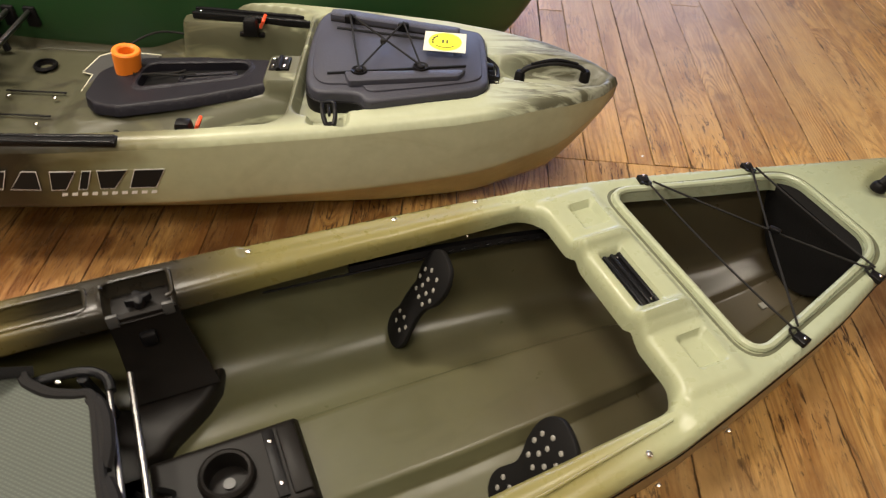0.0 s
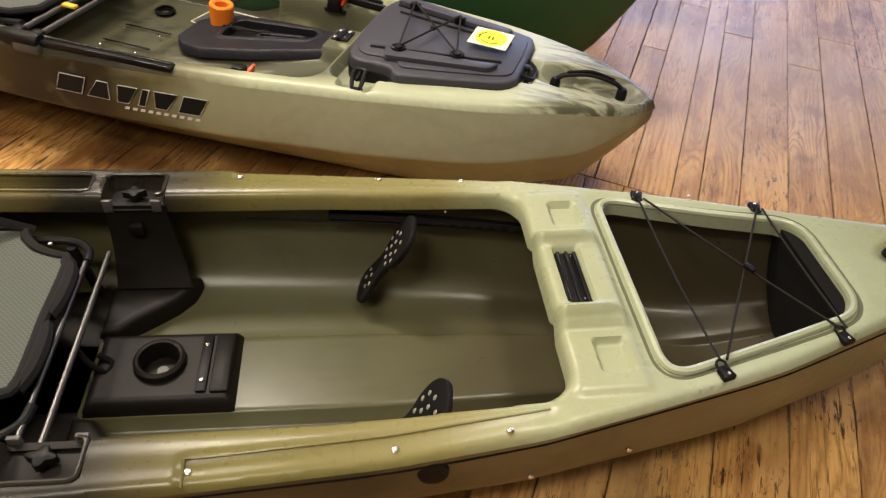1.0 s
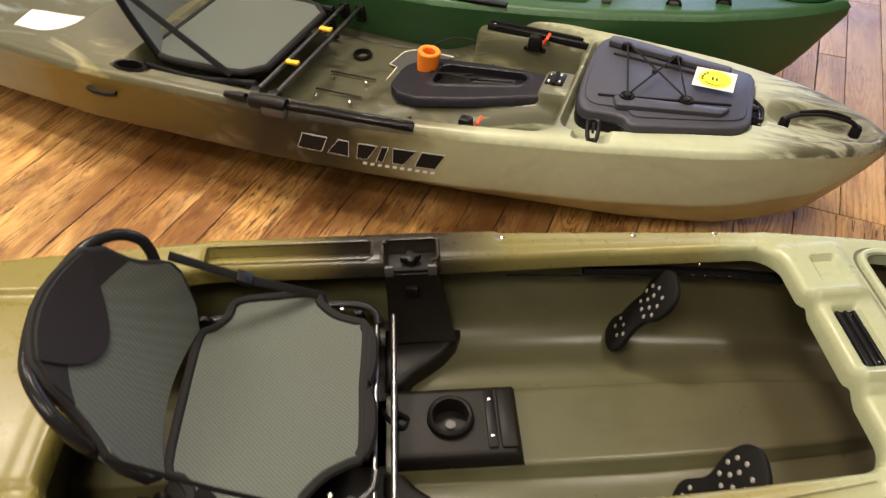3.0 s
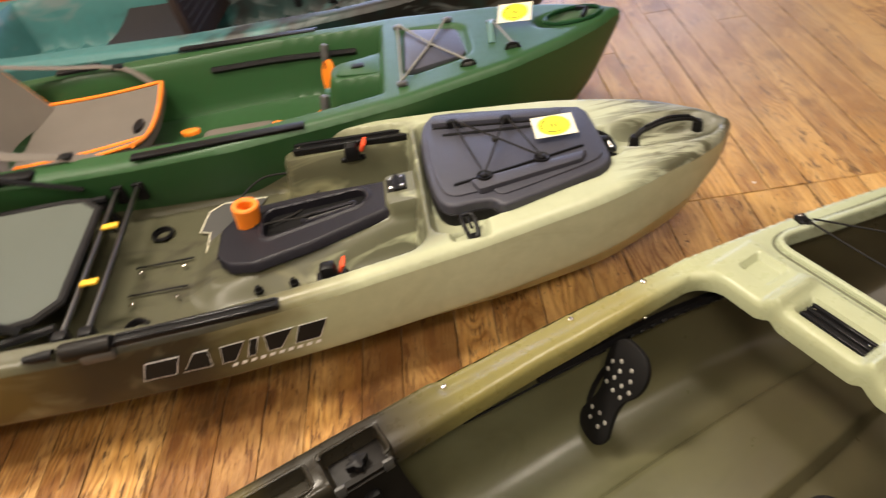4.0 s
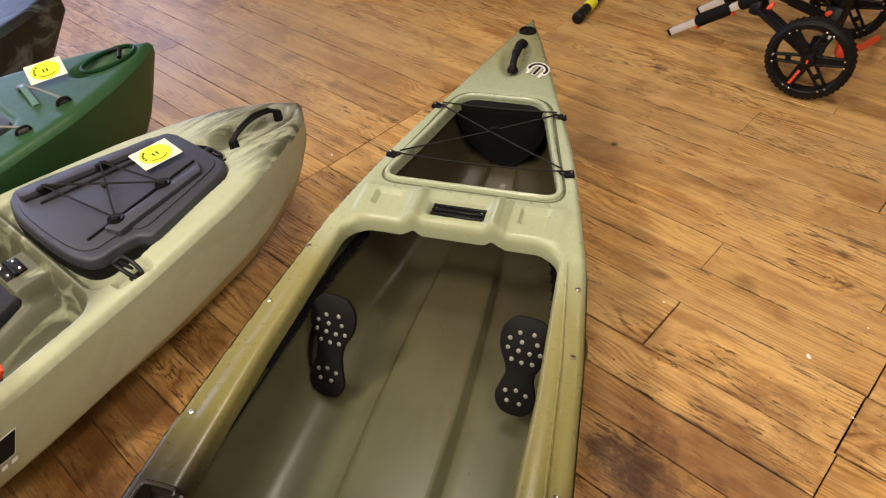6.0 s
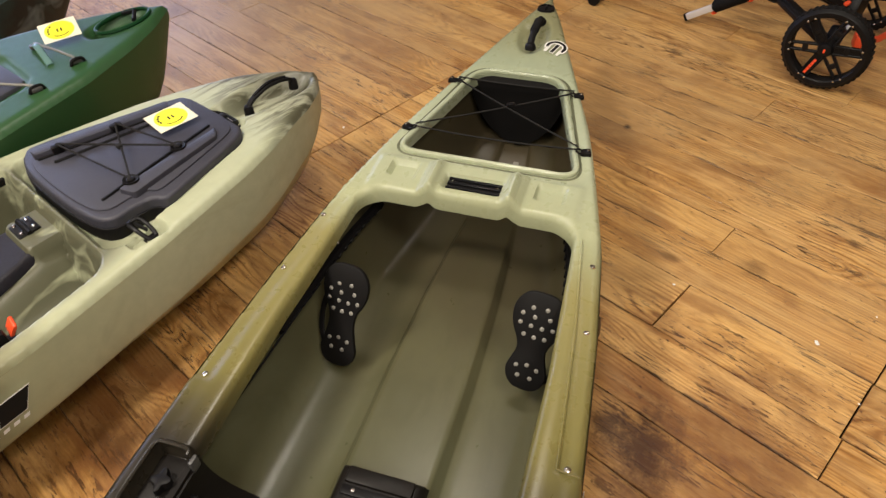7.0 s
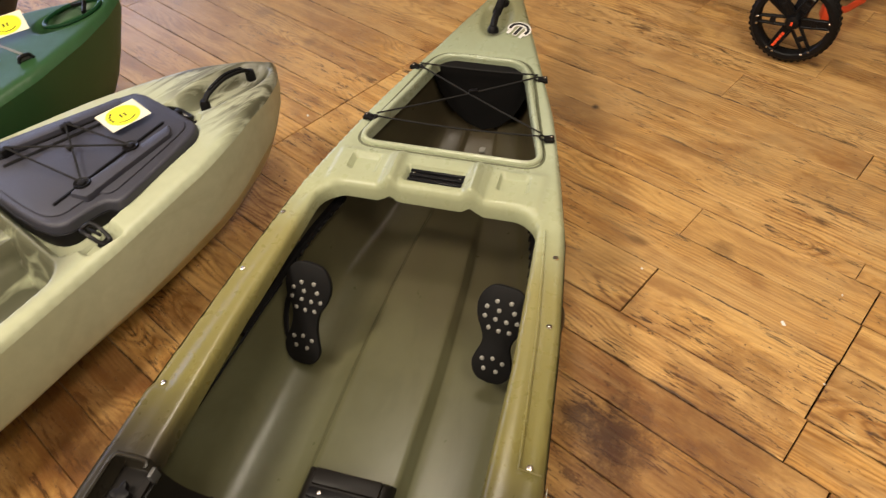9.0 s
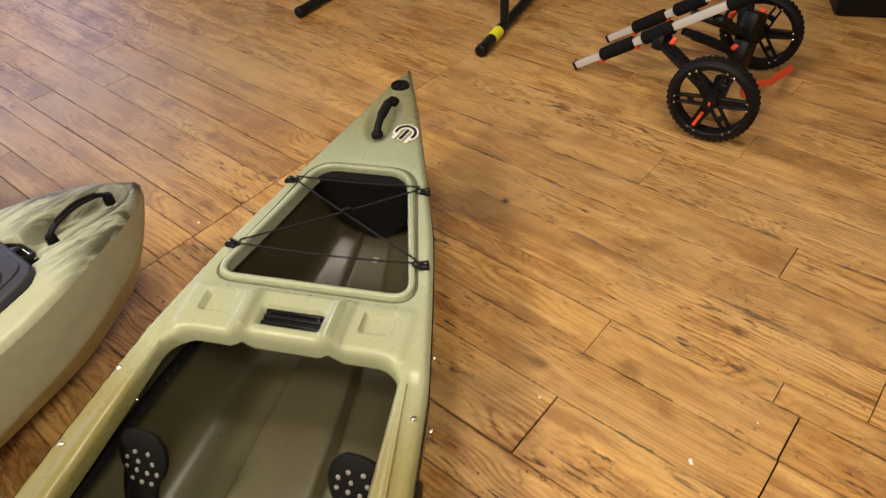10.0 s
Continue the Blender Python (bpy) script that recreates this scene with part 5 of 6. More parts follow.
def b_fittings(k):
    # hatch lid
    z0 = 0.352
    lid = thing_part("hatch_lid", k, pose(0, 0, z0), "charcoal moulded hatch lid with ribs")
    out = [(-0.345, -0.075), (-0.352, -0.120), (-0.40, -0.150), (-0.585, -0.206), (-0.632, -0.212), (-0.652, -0.188), (-0.700, -0.184), (-0.742, -0.186), (-0.772, -0.155), (-0.786, -0.07), (-0.790, 0.05), (-0.784, 0.15), (-0.757, 0.212), (-0.70, 0.224), (-0.40, 0.150), (-0.352, 0.120), (-0.345, 0.06)]
    ring0 = out
    line = smooth_line([(x, y, 0) for x, y in out], 3, True)
    part("lid_panel", plate([(q.x, q.y) for q in line], -0.010, 0.030, 0.009, seg=3), M_LID, lid)
    # stepped top, raised panel on the near side, long side channels and ribs
    top = smooth_line([(0.93 * (x + 0.58) - 0.58, 0.86 * y + 0.004, 0) for x, y in ring0], 3, True)
    part("top_step", plate([(q.x, q.y) for q in top], 0.028, 0.0345, 0.003), M_LID, lid)
    part("skirt", plate([(q.x * 1.004, q.y * 1.02) for q in line], -0.034, 0.004, 0.003), M_BLACK, lid, "black lower skirt")
    part("raised_panel", plate(rounded([(-0.40, -0.085), (-0.42, -0.118), (-0.675, -0.165), (-0.69, -0.122)], 0.008), 0.030, 0.047, 0.004), M_LID, lid)
    part("side_rail", plate(rounded([(-0.41, 0.118), (-0.42, 0.083), (-0.755, 0.150), (-0.750, 0.186)], 0.010), 0.030, 0.050, 0.005), M_LID, lid)
    part("rail_slot", plate(rounded([(-0.415, 0.086), (-0.417, 0.078), (-0.752, 0.143), (-0.750, 0.152)], 0.003), 0.030, 0.0375, 0.001), M_BLACK, lid)
    for y0, y1 in ((-0.060, -0.118), (0.062, 0.105)):
        part("rib", tube([(-0.40, y0 * 0.9, 0.036), (-0.73, y1, 0.036)], 0.0042, 6), M_BLACK, lid)
    hooks = [(-0.56, 0.112), (-0.70, 0.140), (-0.51, -0.088), (-0.655, -0.118)]
    for x, y in hooks[:2]:
        part("hook", block((0.030, 0.020, 0.020), (x, y, 0.046), 0.005), M_BLACK, lid)
    for x, y in hooks[2:]:
        part("hook_dish", lathe([(0, 0.002), (0.013, 0.003), (0.018, 0.006), (0.020, 0.0)], (x, y, 0.0455), 18), M_BLACK, lid)
        part("button", bolt((x, y, 0.050), 0.010), M_BLACK, lid)

    def cord(a, b, z=0.046):
        part("bungee_cord", tube([(a[0], a[1], z), (b[0], b[1], z - 0.006)], 0.0026, 6), M_CORD, lid, "thin black bungee cord")

    for x0, x1 in ((0, 2), (1, 3), (0, 3), (1, 2)):
        cord(hooks[x0], hooks[x1], 0.058)
    part("cord_knot", block((0.014, 0.016, 0.012), (-0.606, 0.012, 0.056), 0.004), M_CORD, lid)
    arc_tag(lid, pose(-0.452, 0.030, 0.052, 3, 0, -3), 0.105)
    # latches
    for m, lab in ((pose(-0.338, -0.02, zB(-0.345, -0.02) + 0.004), "black front latch"), (pose(-0.712, -0.248, zB(-0.712, -0.248) + 0.002, 0, 0, -80), "black rear latch")):
        la = thing_part("latch", k, m, lab)
        w = 0.042 if "front" in lab else 0.014
        part("base", block((0.026, 2 * w, 0.008), (0.012, 0, 0.004), 0.003), M_BLACK, la)
        part("loop", tube(smooth_line([(-0.035, -w * 0.8, 0.034), (-0.01, -w, 0.030), (0.018, -w * 0.7, 0.016), (0.022, 0, 0.013), (0.018, w * 0.7, 0.016), (-0.01, w, 0.030), (-0.035, w * 0.8, 0.034)], 4, True), 0.0055, 8, closed=True), M_BLACK, la)
        part("hasp", block((0.042, w * 0.5, 0.010), (-0.012, 0, 0.030), 0.003), M_BLACK, la)
        part("pin", rod((0.018, -w * 0.9, 0.010), (0.018, w * 0.9, 0.010), 0.004, 8), M_STEEL, la)
    # bow handle
    gr = thing_part("bow_handle", k, pose(-0.176, -0.014, 0.356, 0, 0, 6), "black bow carry handle")
    part("grip", tube(smooth_line([(-0.085, 0, 0.002), (-0.062, 0, 0.020), (0, 0, 0.031), (0.062, 0, 0.020), (0.085, 0, 0.002)], 6), 0.0085, 10, flat=0.7), M_RUBBER, gr)
    part("inner_grip", tube(smooth_line([(-0.06, 0, 0.028), (0, 0, 0.040), (0.06, 0, 0.028)], 5), 0.004, 8), M_BLKMETAL, gr)
    for x in (-0.085, 0.085):
        part("end_cap", lathe([(0, 0.010), (0.009, 0.009), (0.013, 0.002), (0.014, -0.02)], (x, 0, 0), 14), M_BLACK, gr)
    # pod cover over the drive well
        pod = thing_part("pod_cover", k, B_TILT, "dark pod cover with three long slots")
    po_half = curve([-1.375, -1.365, -1.33, -1.26, -1.10, -0.95, -0.872, -0.857], [0.030, 0.065, 0.104, 0.127, 0.110, 0.078, 0.062, 0.045], 0.012)

    def po_open(X, Y):
        return trap(X, Y, -1.240, -0.955, 0.058, 0.030, 0.030, 0.022)

    def po_top(X, Y):
        e = np.minimum(np.minimum(po_half(X) - np.abs(Y), X + 1.375), -0.857 - X)
        q = po_open(X, Y)
        return 0.012 - 0.026 * (1 - np.sqrt(np.clip(1 - np.clip(1 - e / 0.014, 0, 1) ** 2, 0, 1))) + 0.004 * step(0.016, 0.008, q) * step(-0.001, 0.004, q)

    deck("cover_plate", -1.375, -0.857, po_half, po_top, po_open, M_POD, pod, 0.004, 0.024).matrix_local = pose(0, 0.010, 0)
    # floor of the long opening, near-black for the hollow's shade, with a slotted bar
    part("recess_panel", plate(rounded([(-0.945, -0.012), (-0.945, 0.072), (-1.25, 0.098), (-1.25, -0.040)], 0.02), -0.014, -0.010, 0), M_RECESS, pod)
    slot = rounded([(-0.985, 0.010), (-0.990, 0.028), (-1.135, 0.030), (-1.130, 0.002)], 0.008, 4)
    part("slot_rim", tube([(x, y, 0.004) for x, y in slot], 0.0060, 7, closed=True), M_POD, pod)
    part("slot_bar", plate(rounded([(-0.998, 0.016), (-1.0, 0.021), (-1.12, 0.020), (-1.118, 0.013)], 0.002), -0.010, 0.004, 0.001), M_GREY, pod)
    part("pull_cord", tube(smooth_line([(-1.235, 0.03, 0.016), (-1.19, 0.012, 0.026), (-1.13, 0.004, 0.022), (-1.09, 0.018, 0.016)], 5), 0.0028, 6), M_CORD, pod, "thin black cord")
    hg = thing_part("hinge", k, pose(-0.872, 0.026, 0.318, 0, -4, 0), "black hinge with bright screws")
    part("leaf", block((0.022, 0.060, 0.010), (-0.014, 0, 0), 0.003), M_BLACK, hg)
    part("leaf", block((0.022, 0.060, 0.010), (0.016, 0, 0.002), 0.003), M_BLACK, hg)
    part("knuckle", rod((0.001, -0.032, 0.005), (0.001, 0.032, 0.005), 0.007, 10), M_BLACK, hg)
    for x in (-0.014, 0.016):
        for y in (-0.018, 0.018):
            part("screw", bolt((x, y, 0.007), 0.005), M_STEEL, hg)
    # cleats on the well side
    for x, y in ((-1.04, -0.135), (-1.17, -0.140), (-1.26, -0.145)):
        part("snap", lathe([(0, 0.012), (0.006, 0.011), (0.008, 0.0), (0.012, 0.0), (0.012, -0.008)], (x, y, max(zB(x, y), 0.20)), 12), M_BLACK, k)
    # gear rails
    for x0, x1, y, z in ((-1.15, -0.79, 0.262, 0.342), ):
        r = thing_part("gear_rail", k, pose((x0 + x1) / 2, y, z - 0.022, 0, 0, -4), "black slotted gear rail")
        part("channel", block((x1 - x0, 0.040, 0.014), (0, 0, 0.0), 0.003), M_BLACK, r)
        for s in (-1, 1):
            part("rail_lip", block((x1 - x0, 0.011, 0.008), (0, s * 0.0145, 0.009), 0.002), M_BLKMETAL, r)
        for x in (-0.16, 0.16):
            part("screw", bolt((x, 0, 0.008), 0.005), M_STEEL, r)
    for s in (1, -1):
        r = thing_part("gunwale_rail", k, pose(-1.335, s * (float(B_HALF(-1.335)) - 0.018), zB(-1.335, s * 0.345) - 0.002, 0, 0, -s * 3.4), "black gunwale rail")
        part("channel", block((0.36, 0.030, 0.012), (0, 0, 0.002), 0.003), M_BLACK, r)
        part("rail_lip", block((0.35, 0.008, 0.010), (0, 0.010, 0.006), 0.002), M_BLKMETAL, r)
        part("rail_lip", block((0.35, 0.008, 0.010), (0, -0.010, 0.006), 0.002), M_BLKMETAL, r)
        bracket = thing_part("paddle_park", k, pose(-1.57, s * (float(B_HALF(-1.57)) - 0.012), zB(-1.57, s * 0.36), 0, 0, -s * 2), "dark paddle clip on the gunwale")
        part("sleeve", lathe([(0.019, -0.055), (0.021, -0.05), (0.021, 0.05), (0.019, 0.055), (0, 0.055)], (0, 0, 0.004), 14, pose(0, 0, 0, 0, 90, 0)), M_BOX, bracket)
        part("tip", lathe([(0, -0.05), (0.009, -0.045), (0.013, 0.0), (0.013, 0.02)], (-0.09, 0, 0.006), 12, pose(0, 0, 0, 0, 90, 0)), M_BLACK, bracket)
        part("saddle", block((0.075, 0.045, 0.03), (0.02, 0, -0.012), 0.008), M_GREY, bracket)
    # clamps with orange-red levers
    for x, y, z, t in ((-0.985, 0.225, 0.325, 0), (-1.06, -0.215, 0.288, 0)):
        c = thing_part("lever_clamp", k, pose(x, y, z, 0, 0, t), "black clamp with an orange-red lever")
        part("body", block((0.045, 0.040, 0.05), (0, 0, -0.010), 0.009, taper=0.8), M_BLACK, c)
        part("lever", block((0.009, 0.030, 0.034), (0.036, -0.002, 0.008), 0.003, pose(0, 0, 0, 20, 25, 0)), M_REDOR, c, "orange-red lever")
        part("foot", block((0.07, 0.03, 0.012), (0, 0.012, -0.036), 0.003), M_BLACK, c)
    # cream outline strips on the cockpit floor
    zf = B_FLOOR
    for pts in ([(-1.27, 0.268), (-1.40, 0.275), (-1.44, 0.245), (-1.455, 0.155), (-1.425, 0.145), (-1.425, 0.06), (-1.36, 0.055)], [(-1.25, -0.30), (-1.33, -0.20), (-1.40, -0.185), (-1.46, -0.20), (-1.53, -0.30)]):
        part("floor_outline", tube([(x, y, zf + 0.002) for x, y in pts], 0.0022, 5), M_CREAM, k, "cream pad outline")
        part("floor_pad", plate(rounded(pts, 0.01), zf + 0.0005, zf + 0.002, 0), M_GREY, k, "dark grey traction pad")
    for x, y in ((-1.57, 0.184), (-1.57, -0.184)):
        part("scupper", lathe([(0.024, 0.003), (0.030, 0.003), (0.033, -0.002), (0.022, -0.002), (0.018, -0.02), (0, -0.02)], (x, y, zf + 0.003), 20), M_BLACK, k, "dark round scupper hole")
    for x in (-1.60, -1.48):
        for y in (-0.10, 0.02):
            part("floor_screw", bolt((x, y, zf + 0.004), 0.006), M_STEEL, k)
    for y in (-0.09, 0.02):
        part("floor_slot", block((0.16, 0.006, 0.003), (-1.54, y + 0.03, zf + 0.001), 0.001), M_BLACK, k)
    # side: handle, lettered mark, cup well liner
    for s in (1, -1):
        h = thing_part("side_handle", k, pose(-2.13, s * (float(B_HALF(-2.13)) + 0.001), 0.275), "black recessed side handle")
        part("surround", plate(rounded([(-0.065, -0.018), (0.065, -0.018), (0.065, 0.018), (-0.065, 0.018)], 0.010), 0, 0.010, 0.004, basis((0, 0, 0), (1, 0, 0), (0, 0, s))), M_BLACK, h)
        part("grip", tube([(-0.05, s * 0.012, 0), (-0.02, s * 0.022, 0), (0.02, s * 0.022, 0), (0.05, s * 0.012, 0)], 0.008, 8), M_RUBBER, h)
        part("cup_liner", lathe([(0, -0.03), (0.020, -0.03), (0.024, 0.004), (0.028, 0.006), (0.030, 0.0)], (-2.06, s * 0.345, 0.335), 20, Matrix.Diagonal((1.9, 0.9, 1, 1))), M_BLACK, k, "black oval holder in the gunwale")
    def on_side(u):
        x = -1.49 + u
        w = float(B_HALF(x)) * 1.026
        return basis((x, -w - 0.0025, 0.226), (0.02, w - 1.026 * float(B_HALF(x + 0.02)), 0), (0, 0.06, 1))

    logo_bars(k, [(0.0, 0.075), (0.09, 0.065), (0.165, 0.055), (0.232, 0.02), (0.262, 0.065), (0.340, 0.065)], on_side, 0.050)
    for i in range(10):
        part("small_mark", plate([(-0.006, -0.016), (0.006, -0.016), (0.009, -0.008), (-0.003, -0.008)], 0, 0.0008, 0, on_side(0.20 + i * 0.021)), M_WHITE, k)


B_POD, B_FLOOR = 0.225, 0.184
B_TILT = pose(-0.88, 0, 0.297, 0, -7.5, 0) @ pose(0.88, 0, 0)
b_fittings(BOAT_B)


def orange_cup():
    k = thing("orange_rod_plug", B_POSE @ pose(-1.285, 0.068, B_POD + 0.024, 0, 0, 40), "orange plastic ring plug on the pod cover", "plug")
    part("sleeve", lathe([(0.020, 0.0), (0.020, 0.062), (0.024, 0.066), (0.033, 0.066), (0.036, 0.062), (0.034, 0.03), (0.032, -0.002), (0.020, -0.002)], (0, 0, 0), 28, pose(0, 0, 0, 4, 6, 0)), M_ORANGE, k)
    part("tether", tube(smooth_line([(0.0, -0.036, 0.012), (0.05, -0.07, 0.008), (0.12, -0.085, 0.006), (0.20, -0.06, 0.006)], 6), 0.003, 6), M_CORD, k, "thin black cord")
    part("tether", tube(smooth_line([(0.0, 0.036, 0.012), (0.04, 0.09, 0.02), (0.14, 0.10, 0.03), (0.24, 0.03, 0.012)], 6), 0.003, 6), M_CORD, k, "thin black cord")


orange_cup()


def b_seat():
    """Framed seat further aft in the lidded boat."""
    k = thing_part("seat", BOAT_B, pose(-1.9, 0.0, B_FLOOR), "grey mesh seat on a metal frame")

    def pan(u, v):
        x = -0.20 + 0.40 * u
        w = 0.24 * (1 - 0.25 * abs(2 * u - 1) ** 6)
        return Vector((x, (2 * v - 1) * w, 0.125 - 0.02 * math.sin(math.pi * u) * (1 - (2 * v - 1) ** 2)))

    part("seat_pan", sheet(pan, 20, 18, 0.012), M_MESH, k, "grey-green mesh seat")
    rim = [pan(0, v / 8) for v in range(9)] + [pan(u / 8, 1) for u in range(1, 9)] + [pan(1, 1 - v / 8) for v in range(1, 9)] + [pan(1 - u / 8, 0) for u in range(1, 8)]
    part("edge_piping", tube(rim, 0.011, 8, closed=True), M_PIPING, k)

    def back(u, v):
        y = (2 * u - 1) * 0.23
        return Vector((-0.24 - 0.17 * v + 0.09 * (2 * u - 1) ** 2, y * (1 - 0.25 * v ** 4), 0.12 + 0.32 * v))

    part("backrest", sheet(back, 18, 14, 0.022), M_MESH, k, "grey-green mesh backrest")
    fr = [back(0, 0), back(0, 0.4), back(0, 0.8), back(0.12, 1), back(0.5, 1.02), back(0.88, 1), back(1, 0.8), back(1, 0.4), back(1, 0)]
    part("back_frame", tube(smooth_line(fr, 5), 0.011, 10), M_BLKMETAL, k)
    for x in (0.225, 0.285):
        part("cross_bar", tube([(x, -0.29, 0.112), (x, 0.29, 0.112)], 0.0075, 10), M_CHROME, k, "dark metal cross bar")
        for y in (-0.29, 0.29):
            part("bar_end", block((0.035, 0.03, 0.06), (x, y, 0.095), 0.006), M_BLACK, k)
    for y in (-0.12, 0.10):
        part("bar_clip", block((0.045, 0.02, 0.010), (0.25, y, 0.120), 0.004), M_YEL, k, "yellow strap clip")
    for s in (1, -1):
        part("side_frame", tube(smooth_line([(-0.22, s * 0.25, 0.10), (0.0, s * 0.27, 0.10), (0.20, s * 0.25, 0.11)], 4), 0.011, 8), M_BLKMETAL, k)
        part("side_strap", tube([back(0.5 + s * 0.5, 0.7), Vector((0.14, s * 0.275, 0.14))], 0.012, 8, flat=0.3), M_WEB, k, "black webbing strap")
        part("leg", tube([(0.18, s * 0.25, 0.10), (0.20, s * 0.25, 0.004)], 0.010, 8), M_BLKMETAL, k)
        part("leg", tube([(-0.20, s * 0.24, 0.10), (-0.22, s * 0.24, 0.004)], 0.010, 8), M_BLKMETAL, k)


M_YEL = plain("yellow_plastic", (0.72, 0.42, 0.02), 0.5)
b_seat()


def folded_sheet():
    """White paper lying in the stern well."""
    k = thing("paper_sheet", B_POSE @ pose(-2.62, -0.10, B_SH, 0, 0, 12), "white printed paper lying in the stern", "paper")

    def f(u, v):
        return Vector((0.30 * (u - 0.5), 0.24 * (v - 0.5), 0.012 + 0.010 * math.sin(3 * u + 2 * v)))

    part("sheet", sheet(f, 8, 6, 0.002), M_WHITE, k)


B_SH = 0.215
folded_sheet()


# ---- fittings of the green boat ----
def zC(x, y):
    return float(c_height(np.array([x]), np.array([y]))[0])


def c_fittings(k):
    # slate pad on the fore hatch with grey shock cord
    zt = zC(-0.58, 0)
    hatch = thing_part("hatch_pad", k, pose(0, 0, zt), "slate grey hatch pad")
    part("pad", plate(rounded([(-0.495, -0.095), (-0.51, 0.095), (-0.68, 0.145), (-0.69, -0.150)], 0.03), -0.002, 0.014, 0.005), M_PADBLUE, hatch)
    part("vent", lathe([(0, 0.003), (0.012, 0.004), (0.016, 0.0)], (-0.60, 0.0, 0.014), 14), M_BLACK, hatch)
    ends = [(-0.70, 0.175), (-0.70, -0.215), (-0.535, 0.15), (-0.50, -0.175), (-0.40, 0.06), (-0.36, -0.12)]
    for a, b in ((0, 1), (0, 3), (2, 1), (4, 5)):
        (x0, y0), (x1, y1) = ends[a], ends[b]
        part("bungee_cord", tube([(x0, y0, zC(x0, y0) + 0.016), ((x0 + x1) / 2, (y0 + y1) / 2, zC((x0 + x1) / 2, (y0 + y1) / 2) + 0.020), (x1, y1, zC(x1, y1) + 0.016)], 0.0035, 6), M_GCORD, k, "pale grey bungee cord")
    for x, y in ends:
        part("cleat", block((0.030, 0.022, 0.014), (x, y, zC(x, y) + 0.007), 0.005), M_GREY, k, "grey cord cleat")
    for x, y in ((-0.50, -0.178), (-0.36, -0.13)):
        part("pad_eye", tube(smooth_line([(x - 0.02, y, zC(x, y)), (x - 0.012, y, zC(x, y) + 0.014), (x + 0.012, y, zC(x, y) + 0.014), (x + 0.02, y, zC(x, y))], 4), 0.005, 8), M_BLACK, k)
    # tag on the bow; saddle under it, its bluish highlight put in the colour
    part("bow_bracket", tube(smooth_line([(-0.40, 0.07, zC(-0.40, 0.07)), (-0.405, 0.03, 0.432), (-0.41, -0.02, 0.428), (-0.415, -0.07, zC(-0.41, -0.07))], 5), 0.010, 8, flat=0.5), M_ICE, k, "moulded bow saddle, coloured pale for its bluish highlight")
    arc_tag(k, basis((-0.325, 0.035, 0.447), (0.95, -0.25, 0.05), (0.2, 1.0, 0.25)), 0.105)
    # bow ring
    ring = thing_part("bow_cup", k, pose(-0.15, 0, zC(-0.15, 0.07) + 0.002, 0, -4, 0), "dark oval bow well with a toggle")
    part("rim", tube([(0.088 * math.cos(a), 0.050 * math.sin(a), 0) for a in np.linspace(0, 2 * math.pi, 30)[:-1]], 0.006, 8, closed=True), M_CDARK, ring)
    part("toggle", tube([(0.02, -0.035, 0.004), (0.045, 0.0, 0.012), (0.02, 0.035, 0.004)], 0.007, 8), M_BLACK, ring)
    # console and pedals
    con = thing_part("console", k, pose(-0.84, 0, zC(-0.86, 0)), "green moulded console with a black port")
    part("panel", plate(rounded([(0.07, -0.065), (0.07, 0.065), (-0.07, 0.04), (-0.07, -0.04)], 0.02), 0, 0.006, 0.003), M_C, con)
    part("port", block((0.04, 0.026, 0.008), (0.0, 0, 0.008), 0.003), M_BLACK, con)
    for s in (1, -1):
        track = part("pedal_track", tube([(x, s * (min(float(C_HALF(x)) - 0.07, 0.28) - 0.012), 0.318) for x in np.linspace(-1.38, -0.86, 6)], 0.013, 6), M_BLACK, k, "black pedal track")
        pd = thing_part("foot_pedal", k, basis((-0.965, s * 0.17, 0.27), (0.70, -0.70, 0), (0.25, 0, 1)), "orange foot pedal")
        part("pad", plate(oval(0, 0, 0.034, 0.062, 20), -0.006, 0.006, 0.004), M_ORANGE, pd)
        part("arm", block((0.03, 0.09, 0.02), (-s * 0.012, 0.065, -0.004), 0.006), M_GREY, pd)
        part("clip", block((0.03, 0.018, 0.012), (0, -0.05, 0.008), 0.004), M_ICE, pd)
        w = float(C_HALF(-1.25)) - 0.030
        part("gunwale_rail", block((0.50, 0.030, 0.010), (-1.24, s * w, zC(-1.24, s * w) + 0.004), 0.003, pose(0, 0, 0, 0, 0, -s * 3)), M_BLACK, k, "black gunwale rail")
        part("gunwale_handle", block((0.16, 0.045, 0.02), (-1.86, s * 0.335, zC(-1.86, s * 0.335) + 0.004), 0.01), M_BLACK, k, "black side handle")
    w0, w1 = float(C_HALF(-1.45)), float(C_HALF(-1.0))
    m = basis((-1.46, -w0 + 0.004, 0.335), (0.45, w0 - w1, 0.012), (0, 0.45, 1))
    for i in range(10):
        part("decal_block", plate([(i * 0.043, 0), (i * 0.043 + 0.034, 0), (i * 0.043 + 0.040, 0.028), (i * 0.043 + 0.006, 0.028)], 0, 0.001, 0, m), M_CREAM, k, "pale decal block")
    # foot rest pad on the cockpit floor
    part("floor_pad", plate(rounded([(-1.42, -0.09), (-1.18, -0.09), (-1.18, 0.09), (-1.42, 0.09)], 0.02), 0.165, 0.19, 0.008), M_TAUPE, k, "taupe floor pad")
    part("pull_tab", plate(oval(-1.16, 0.03, 0.022, 0.030, 16), 0.185, 0.20, 0.005), M_ORANGE, k, "orange pull tab")
    part("pull_tab", plate(oval(-1.46, 0.06, 0.034, 0.018, 16), 0.20, 0.215, 0.005), M_ORANGE, k, "orange pull tab")


